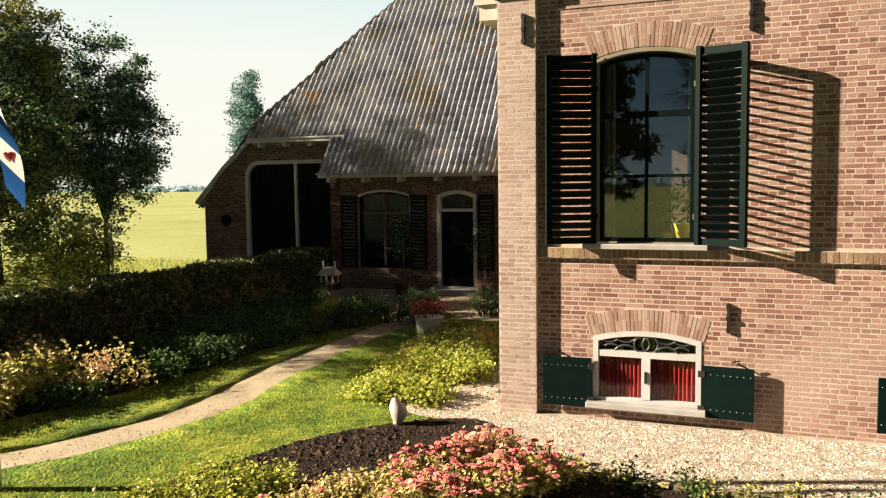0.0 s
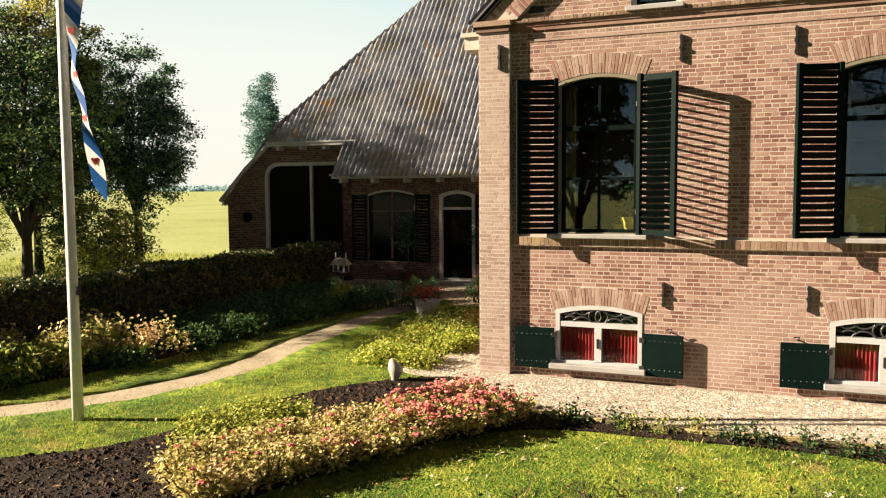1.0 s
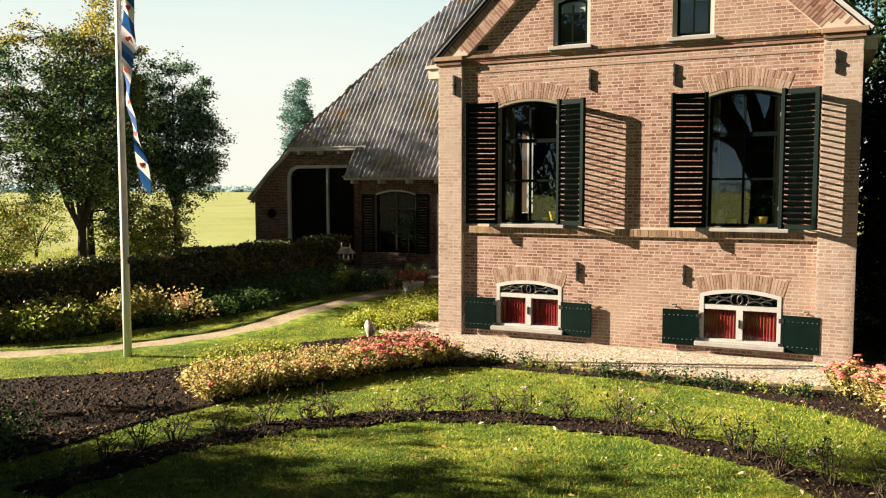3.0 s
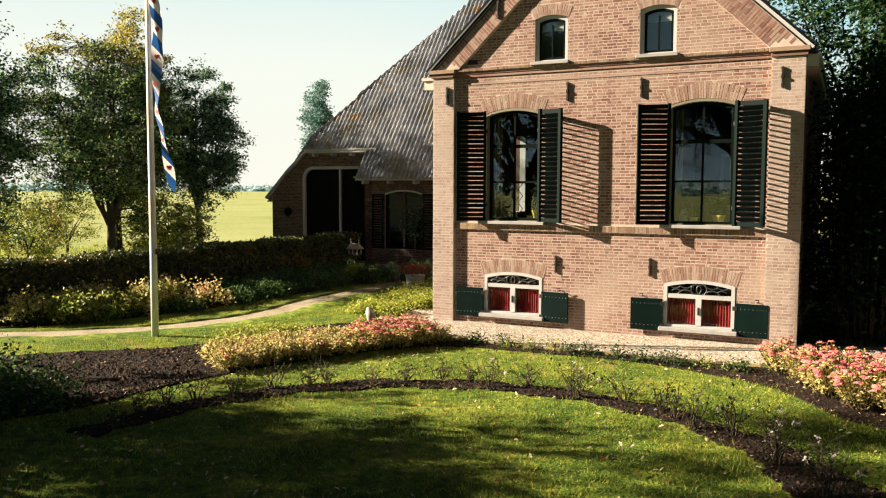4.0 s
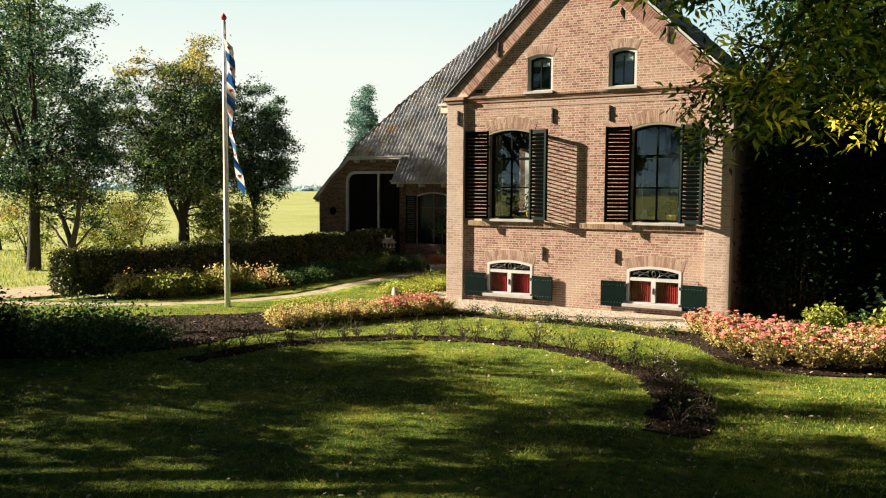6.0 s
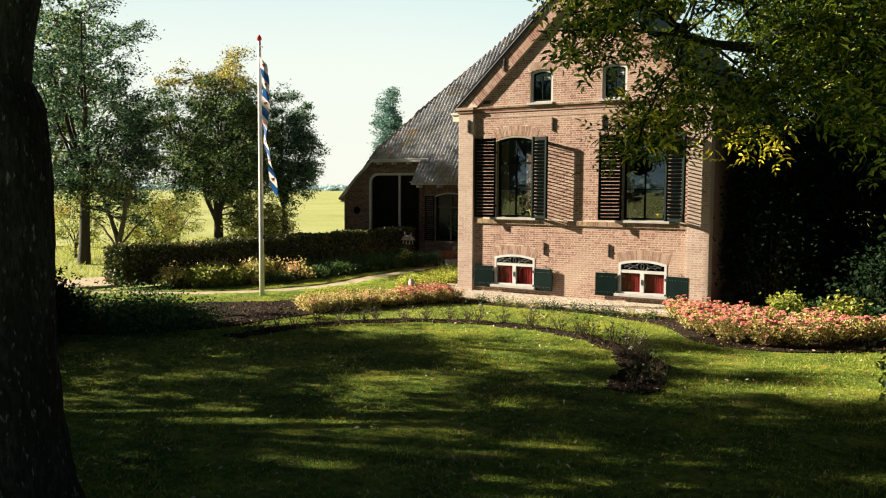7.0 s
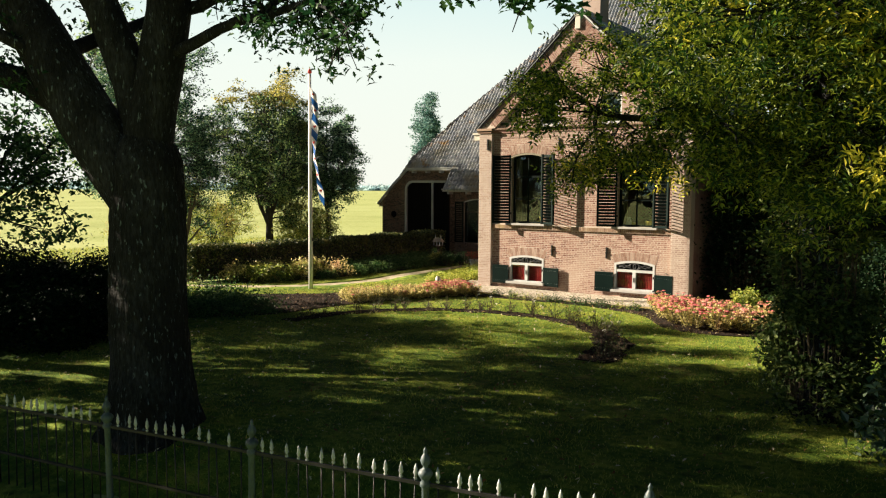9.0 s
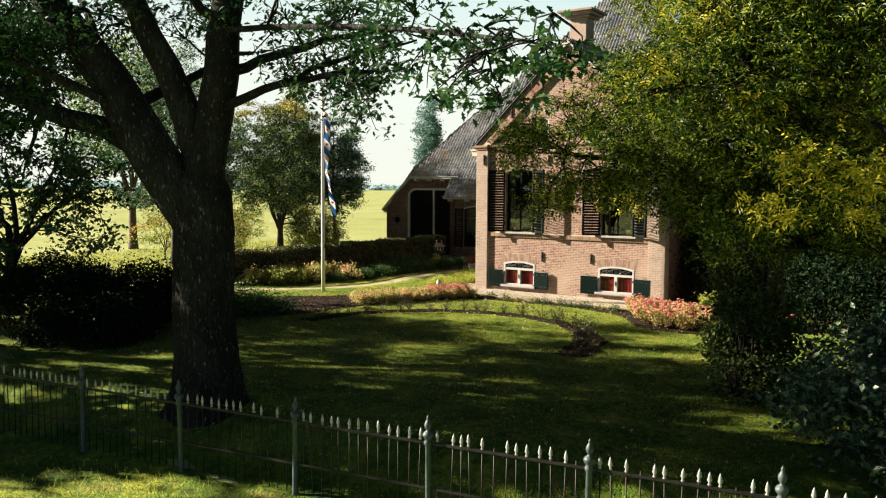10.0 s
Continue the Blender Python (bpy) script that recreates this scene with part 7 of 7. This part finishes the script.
def pennant():
    """A long narrow pennant that hangs from the pole's top, with slanting blue and white bands and red water-lily leaves."""
    t = thing("pennant", "long blue and white striped pennant with red leaf shapes", "flag", at=(-3.8, -3.96, 5.9))
    n, bands = 72, 14

    def drape(s):
        return 0.12 + 0.14 * s + 0.26 * s * s + 0.03 * math.sin(7 * s), -3.3 * s, 0.05 * math.sin(9 * s) - 0.1 * s, 0.75 * math.sin(s * 7.0 + 0.5) + 0.25 * math.sin(31 * s) + 0.4

    groups = [([], []) for _ in range(bands)]
    for i in range(n):
        vs, fs = groups[int(i / n * bands)]
        o = len(vs)
        for k in (i, i + 1):
            s = k / n
            cx, cz, cy, tw = drape(s)
            w = 0.095 * (1 - 0.15 * s) * (1 + 0.16 * math.sin(23 * s))
            dx, dy = w * math.cos(tw), w * math.sin(tw)
            vs += [(cx - dx, cy - dy, cz + 0.1), (cx + dx, cy + dy, cz - 0.1)]
        fs.append((o, o + 1, o + 3, o + 2))
    for b, g in enumerate(groups):
        part_mesh("band", fast_mesh("band", *g, True), M_BLUE if b % 2 else M_WHITECLOTH, t, "blue band" if b % 2 else "white band")
    for b in range(0, bands, 2):
        s = (b + 0.5) / bands
        cx, cz, cy, tw = drape(s)
        bm = bmesh.new()
        for sgn in (-1, 1):
            vs = [bm.verts.new((cx + math.cos(tw) * x, math.sin(tw) * x + cy + sgn * 0.012, cz + zz)) for x, zz in ((0, -0.05), (0.035, -0.015), (0.04, 0.02), (0.018, 0.038), (0, 0.022), (-0.018, 0.038), (-0.04, 0.02), (-0.035, -0.015))]
            bm.faces.new(vs)
        part("leaf_emblem", bm, M_REDCLOTH, t, "red leaf shape")


flag_pole()
pennant()

# iron fence along the verge
FX, FY, FDX, FDY = 5.25, -16.64, 1.915, 0.294
fence = thing("iron_fence", "iron garden fence with spear-headed bars and turned posts", "fence", at=(FX, FY, -0.55))
FA = math.atan2(FDY, FDX)
FL = math.hypot(FDX, FDY)
post_bm = lathe([(0.04, -0.05), (0.045, 0.02), (0.036, 0.05), (0.034, 0.95), (0.05, 0.97), (0.05, 1.0), (0.034, 1.02), (0.05, 1.045), (0.066, 1.07), (0.066, 1.09), (0.05, 1.115), (0.024, 1.13), (0.022, 1.15), (0.036, 1.165), (0.046, 1.2), (0.036, 1.235), (0.02, 1.26), (0.016, 1.275), (0.02, 1.29), (0.004, 1.32)], 14)
post_me = bpy.data.meshes.new("post")
post_bm.to_mesh(post_me)
post_bm.free()
post_me.materials.append(M_POST)
bar_me = bpy.data.meshes.new("bar")
bm = lathe([(0.008, 0.06), (0.008, 1.04)], 6)
bm.to_mesh(bar_me)
bm.free()
bar_me.materials.append(M_IRON)
tip_me = bpy.data.meshes.new("spear_tip")
bm = lathe([(0.01, 1.0), (0.022, 1.015), (0.012, 1.03), (0.014, 1.04), (0.026, 1.065), (0.018, 1.09), (0.02, 1.1), (0.003, 1.15)], 8)
for q in bm.verts:
    q.co.y *= 0.55
bm.to_mesh(tip_me)
bm.free()
tip_me.materials.append(M_SILVER)
rf = np.random.default_rng(9)
for i in range(-8, 8):
    a = Vector((i * FL, 0, 0))
    rot = Matrix.Rotation(FA, 4, "Z")
    tilt = Matrix.Rotation(rf.normal() * 0.012, 4, "Y")
    p = new("post", post_me)
    p.parent = fence
    p.matrix_basis = rot @ Matrix.Translation(a) @ tilt
    bm = bmesh.new()
    for z, h in ((0.97, 0.03), (0.42, 0.026)):
        add_box(bm, i * FL + 0.04, (i + 1) * FL - 0.04, -0.014, 0.014, z, z + h, rot)
    rail = part("rail", bm, M_IRON, fence, "black iron rail")
    for k in range(1, 14):
        x = i * FL + k * FL / 14
        m = rot @ Matrix.Translation((x + rf.normal() * 0.004, 0, rf.normal() * 0.008)) @ Matrix.Rotation(rf.normal() * 0.02, 4, "Y")
        b = new("bar", bar_me)
        b.parent = fence
        b.matrix_basis = m
        if rf.uniform() > 0.13:
            tip = new("spear_tip", tip_me)
            tip.parent = b


# bird table
bt = thing("bird_table", "wooden bird table with a small white thatched house", "bird table", at=(-5.65, 5.45, 0))
part("stand", boxes((-0.03, 0.03, -0.03, 0.03, 0.0, 0.82), (-0.35, 0.35, -0.025, 0.025, 0.0, 0.05), (-0.025, 0.025, -0.35, 0.35, 0.052, 0.1)), M_DARKWOOD, bt)
part("tray", boxes((-0.26, 0.26, -0.2, 0.2, 0.822, 0.85)), M_DARKWOOD, bt)
for x in (-0.2, 0.0, 0.2):
    for y in (-0.15, 0.15):
        part("post", boxes((x - 0.015, x + 0.015, y - 0.015, y + 0.015, 0.852, 1.03)), M_WHITE, bt)
bm = bmesh.new()
vs = [bm.verts.new(p) for p in ((-0.3, -0.24, 1.03), (0.3, -0.24, 1.03), (0.3, 0.24, 1.03), (-0.3, 0.24, 1.03), (-0.2, 0, 1.22), (0.2, 0, 1.22))]
for q in ((0, 1, 5, 4), (2, 3, 4, 5), (1, 2, 5), (3, 0, 4), (3, 2, 1, 0)):
    bm.faces.new([vs[i] for i in q])
part("roof", bm, M_WOODSLAT, bt)
for x in (-0.19, 0.19):
    part("finial", lathe([(0.02, 1.2), (0.03, 1.26), (0.012, 1.3), (0.025, 1.33), (0.004, 1.37)], 8, (x, 0, 0)), M_WHITE, bt, "white finial")
bt.scale = (0.7, 0.7, 0.85)
# zinc planter
zp = thing("zinc_planter", "grey zinc tub full of red flowers", "planter", at=(-2.75, 3.75, 0))
part("tub", lathe([(0.2, 0), (0.25, 0.4), (0.265, 0.42), (0.24, 0.42), (0.22, 0.36)], 20), M_ZINC, zp)
rr = np.random.default_rng(3)
c = rr.normal(size=(500, 3)) * (0.17, 0.17, 0.09) + (0, 0, 0.52)
v, f = leaf_cloud(rr, c, rr.uniform(0.03, 0.06, 500), LEAF_PLAIN, 0.6)
part_mesh("foliage", fast_mesh("foliage", v[:1000], f[:500]), M_DARKSHRUB, zp)
c = rr.normal(size=(500, 3)) * (0.19, 0.19, 0.07) + (0, 0, 0.58)
v, f = leaf_cloud(rr, c, rr.uniform(0.03, 0.05, 500), LEAF_PLAIN, 0.9)
tagged(part_mesh("blossom", fast_mesh("blossom", v, f), M_REDPETAL, zp, "mass of red blossom"), kind="stuff")
# white garden figure, plain
bm = lathe([(0.06, 0), (0.07, 0.03), (0.1, 0.1), (0.15, 0.2), (0.16, 0.3), (0.13, 0.38), (0.09, 0.44), (0.05, 0.49), (0.01, 0.51)], 14)
for q in bm.verts:
    q.co.x += 0.05 * math.sin(q.co.z * 8)
fig = part("garden_statue", bm, M_CREAM, None)
fig.location = (-1.2, -1.0, 0.0)
fig.scale = (0.62, 0.62, 0.62)
tagged(fig, "small weathered white garden statue in the bed", "statue")
# young standard trees in pots at the barn door
for i, (x, y) in enumerate(((-5.55, 8.9), (-3.45, 8.9))):
    pt = thing("potted_tree", "small standard tree in a dark clay pot", "plant", "potted trees by the door", at=(x, y, 0))
    part("pot", lathe([(0.16, 0), (0.22, 0.34), (0.24, 0.36), (0.2, 0.36)], 16), M_TERRACOTTA, pt)
    v, f = tube([(0, 0, 0.3), (0.02, 0, 0.8), (0, 0, 1.3)], [0.02, 0.018, 0.012], 6)
    part_mesh("stem", fast_mesh("stem", v, f, True), M_TWIG, pt)
    c = rr.normal(size=(500, 3)) * (0.2, 0.2, 0.24) + (0, 0, 1.35)
    v, f = leaf_cloud(rr, c, rr.uniform(0.05, 0.09, 500))
    part_mesh("foliage", fast_mesh("foliage", v, f), M_DARKSHRUB, pt)

# far woods and farms on the horizon
rw = np.random.default_rng(17)
cs, ss = [], []
for a0, a1, dist, h in ((100, 118, 800, 7), (118, 132, 900, 5), (138, 150, 800, 7), (152, 176, 760, 7), (95, 180, 1300, 8), (200, 262, 500, 8), (262, 340, 620, 10), (176, 350, 1200, 14)):
    for _ in range(150):
        a = radians(rw.uniform(a0, a1))
        d = dist * rw.uniform(0.95, 1.1)
        hh = h * rw.uniform(0.4, 1.1)
        p = rw.normal(size=(22, 3)) * (6, 6, hh * 0.25) + (d * math.cos(a), d * math.sin(a), hh * 0.5)
        p[:, 2] = np.maximum(p[:, 2], 0.5)
        cs.append(p)
        ss.append(rw.uniform(3, 6, 22))
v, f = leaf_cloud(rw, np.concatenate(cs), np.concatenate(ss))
tagged(part_mesh("far_woods", fast_mesh("far_woods", v, f), M_HAZEDLEAF, None), "line of far woods on the horizon, blue haze in its colour", "woods", kind="stuff")


# ---- countless small pieces ----
def points_in(rng, n, x0, x1, y0, y1, test):
    x, y = rng.uniform(x0, x1, n), rng.uniform(y0, y1, n)
    k = test(x, y)
    return x[k], y[k]


def on_lawn(x, y):
    x, y = x + 0.07 * np.sin(9.1 * y + 3.3 * x) + 0.04 * np.sin(23 * x), y + 0.07 * np.sin(8.3 * x - 2.9 * y) + 0.04 * np.sin(21 * y)
    k = np.ones(len(x), bool)
    for poly in (SEDUM_BED, GRAVEL, WORN, ROSE_BED, HOSTA_BED, LEFT_BED, YARD):
        k &= ~inside(poly, x, y)
    return k & ~((x > W) & (x < E) & (y > 0))


rg = np.random.default_rng(77)
xs1, ys1 = points_in(rg, 190000, -6.4, 10.5, -9.0, 4.5, on_lawn)
xs2, ys2 = points_in(rg, 60000, -1.0, 13.0, -16.5, -9.0, on_lawn)
bx, by = np.concatenate([xs1, xs2]), np.concatenate([ys1, ys2])
n = len(bx)
a = rg.uniform(0, 2 * math.pi, n)
h = rg.uniform(0.015, 0.05, n) * (0.9 + 0.5 * np.sin(bx * 2.3) * np.sin(by * 1.9 + 1) + 0.45 * np.sin(bx * 17 + 3 * np.sin(by * 5)) * np.sin(by * 15 + 2 * np.sin(bx * 6)))
h = np.maximum(h, 0.018)
lean = rg.normal(size=(n, 2)) * 0.6
bz = ground_z(bx, by)
w = 0.0042
v = np.empty((n, 3, 3))
v[:, 0] = np.stack([bx - w * np.cos(a), by - w * np.sin(a), bz], -1)
v[:, 1] = np.stack([bx + w * np.cos(a), by + w * np.sin(a), bz], -1)
v[:, 2] = np.stack([bx + lean[:, 0] * h, by + lean[:, 1] * h, bz + h], -1)
grass = part_mesh("grass", fast_mesh("grass", v.reshape(-1, 3), np.arange(3 * n).reshape(-1, 3)), M_BLADE, None)
tagged(grass, "short green grass blades of the lawn", "grass", kind="stuff")

# rough grass at the pasture's edge and on the verge
xs1, ys1 = points_in(rg, 26000, -24.0, -8.9, -6.0, 16.0, lambda x, y: ~inside(DRIVE, x, y) & ~((x > -12.8) & (y > 10.2)))
xs2, ys2 = points_in(rg, 16000, -6.0, 14.0, -22.0, -16.5, lambda x, y: y < -16.9 + 0.15 * (x - 5))
bx, by = np.concatenate([xs1, xs2]), np.concatenate([ys1, ys2])
n = len(bx)
a, h, lean = rg.uniform(0, 2 * math.pi, n), rg.uniform(0.06, 0.2, n), rg.normal(size=(n, 2)) * 0.5
bz = ground_z(bx, by) - 0.06
v = np.empty((n, 3, 3))
v[:, 0] = np.stack([bx - 0.01 * np.cos(a), by - 0.01 * np.sin(a), bz], -1)
v[:, 1] = np.stack([bx + 0.01 * np.cos(a), by + 0.01 * np.sin(a), bz], -1)
v[:, 2] = np.stack([bx + lean[:, 0] * h, by + lean[:, 1] * h, bz + h], -1)
tagged(part_mesh("rough_grass", fast_mesh("rough_grass", v.reshape(-1, 3), np.arange(3 * n).reshape(-1, 3)), M_BLADE, None), "longer rough grass at the edges", "grass", kind="stuff")

# fallen leaves
xs1, ys1 = points_in(rg, 4200, -3.0, 12.5, -16.0, -2.5, lambda x, y: np.ones(len(x), bool))
c = np.stack([xs1, ys1, ground_z(xs1, ys1) + 0.035], -1)
v, f = leaf_cloud(rg, c, rg.uniform(0.03, 0.08, len(c)), LEAF_LOBED, 1.6)
tagged(part_mesh("fallen_leaves", fast_mesh("fallen_leaves", v, f), M_DEADLEAF, None), "scattered dry autumn leaves on the lawn", "leaves", kind="stuff")


def lumps(xs, ys, size, flat, z, rng):
    """Small uneven stones or clods."""
    t = np.array([(1, 0, 0), (0, 1, 0), (-1, 0, 0), (0, -1, 0), (0, 0, 1), (0.7, 0.7, -0.5), (-0.7, -0.7, -0.5)])
    f = np.array([(0, 1, 4), (1, 2, 4), (2, 3, 4), (3, 0, 4), (0, 5, 1), (2, 6, 3)])
    n = len(xs)
    s = size * rng.uniform(0.5, 1.3, (n, 1, 1)) * rng.uniform(0.7, 1.3, (n, len(t), 3))
    a = rng.uniform(0, 2 * math.pi, n)[:, None]
    v = t[None] * s * (1, 1, flat)
    v = np.stack([v[:, :, 0] * np.cos(a) - v[:, :, 1] * np.sin(a), v[:, :, 0] * np.sin(a) + v[:, :, 1] * np.cos(a), v[:, :, 2]], -1)
    v += np.stack([xs, ys, ground_z(xs, ys) + z], -1)[:, None, :]
    return v.reshape(-1, 3), (f[None] + (np.arange(n) * len(t))[:, None, None]).reshape(-1, 3)


gxs, gys = points_in(rg, 27000, -1.6, 10.0, -2.2, 1.2, lambda x, y: inside(GRAVEL, x, y) & ~((x > W - 0.02) & (x < E + 0.02) & (y > -0.1)))
v, f = lumps(gxs, gys, 0.018, 0.4, 0.016, rg)
tagged(part_mesh("pebbles", fast_mesh("pebbles", v, f), M_PEBBLE, None), "pale rounded gravel pebbles", "gravel", kind="stuff")
gxs, gys = points_in(rg, 5200, -8.0, -3.0, -7.0, 6.0, lambda x, y: inside(WALKWAY, x, y))
v, f = lumps(gxs, gys, 0.012, 0.6, 0.016, rg)
tagged(part_mesh("path_grit", fast_mesh("path_grit", v, f), M_PEBBLE, None), "coarse grit trodden into the path", "gravel", kind="stuff")
gxs, gys = points_in(rg, 30000, -5.5, -0.9, -8.0, 4.5, lambda x, y: inside(SEDUM_BED, x, y) | inside(HOSTA_BED, x, y))
g2, g3 = points_in(rg, 36000, -1.0, 10.5, -9.0, -0.4, lambda x, y: inside(ROSE_BED, x, y) | inside(SEDUM_BED, x, y))
v, f = lumps(np.concatenate([gxs, g2]), np.concatenate([gys, g3]), 0.022, 0.7, 0.02, rg)
pick = rg.uniform(size=len(gxs)) < 0.12
big = lumps(gxs[pick], gys[pick], 0.05, 0.5, 0.02, rg)
v, f = join([(v, f), big])
tagged(part_mesh("soil_clods", fast_mesh("soil_clods", v, f), M_CLOD, None), "crumbling dark clods of garden earth", "soil", kind="stuff")

# mossy edging bricks along the gravel
edge_me = bpy.data.meshes.new("edging_brick")
bm = boxes((-0.1, 0.1, -0.03, 0.03, -0.05, 0.05), bevel=0.006)
bm.to_mesh(edge_me)
bm.free()
edge_me.materials.append(M_EDGE)
edging = thing("edging", "mossy brick edging between gravel and bed", "edging", kind="structure", at=(3.4, -1.9, 0))
line = smooth_line([(0.75, -1.8), (2.2, -2.02), (3.6, -1.98), (4.8, -1.9), (6.2, -1.82)], 7)
for i, (x, y) in enumerate(line[:-1]):
    q = line[i + 1]
    ob = new("edging_brick", edge_me)
    ob.parent = edging
    ob.matrix_basis = Matrix.Translation((x - 3.4, y + 1.9, 0.01 + rg.uniform(-0.012, 0.012))) @ Matrix.Rotation(math.atan2(q[1] - y, q[0] - x) + rg.normal() * 0.03, 4, "Z")

# single bricks of the cellar wall and single tiles of the barn roof
unit = {}
for x0, x1, z0, z1 in near:
    key = round(x1 - x0, 3)
    if key not in unit:
        bm = boxes((-key / 2, key / 2, -0.002, 0.01, -(COURSE - JOINT) / 2, (COURSE - JOINT) / 2))
        me = bpy.data.meshes.new("brick")
        bm.to_mesh(me)
        bm.free()
        me.materials.append(M_BRICK_ONE)
        unit[key] = me
    ob = new("brick", unit[key])
    ob.parent = wall
    ob.matrix_basis = Matrix.Translation(((x0 + x1) / 2, rg.uniform(0, 0.0007), (z0 + z1) / 2)) @ Matrix.Rotation(rg.normal() * 0.004, 4, "Y")
for parent, m in LATE:
    ob = new("tile", TILE_MESH)
    ob.parent = parent
    ob.matrix_parent_inverse = Matrix.Translation(-Vector(parent.location))
    ob.matrix_basis = m
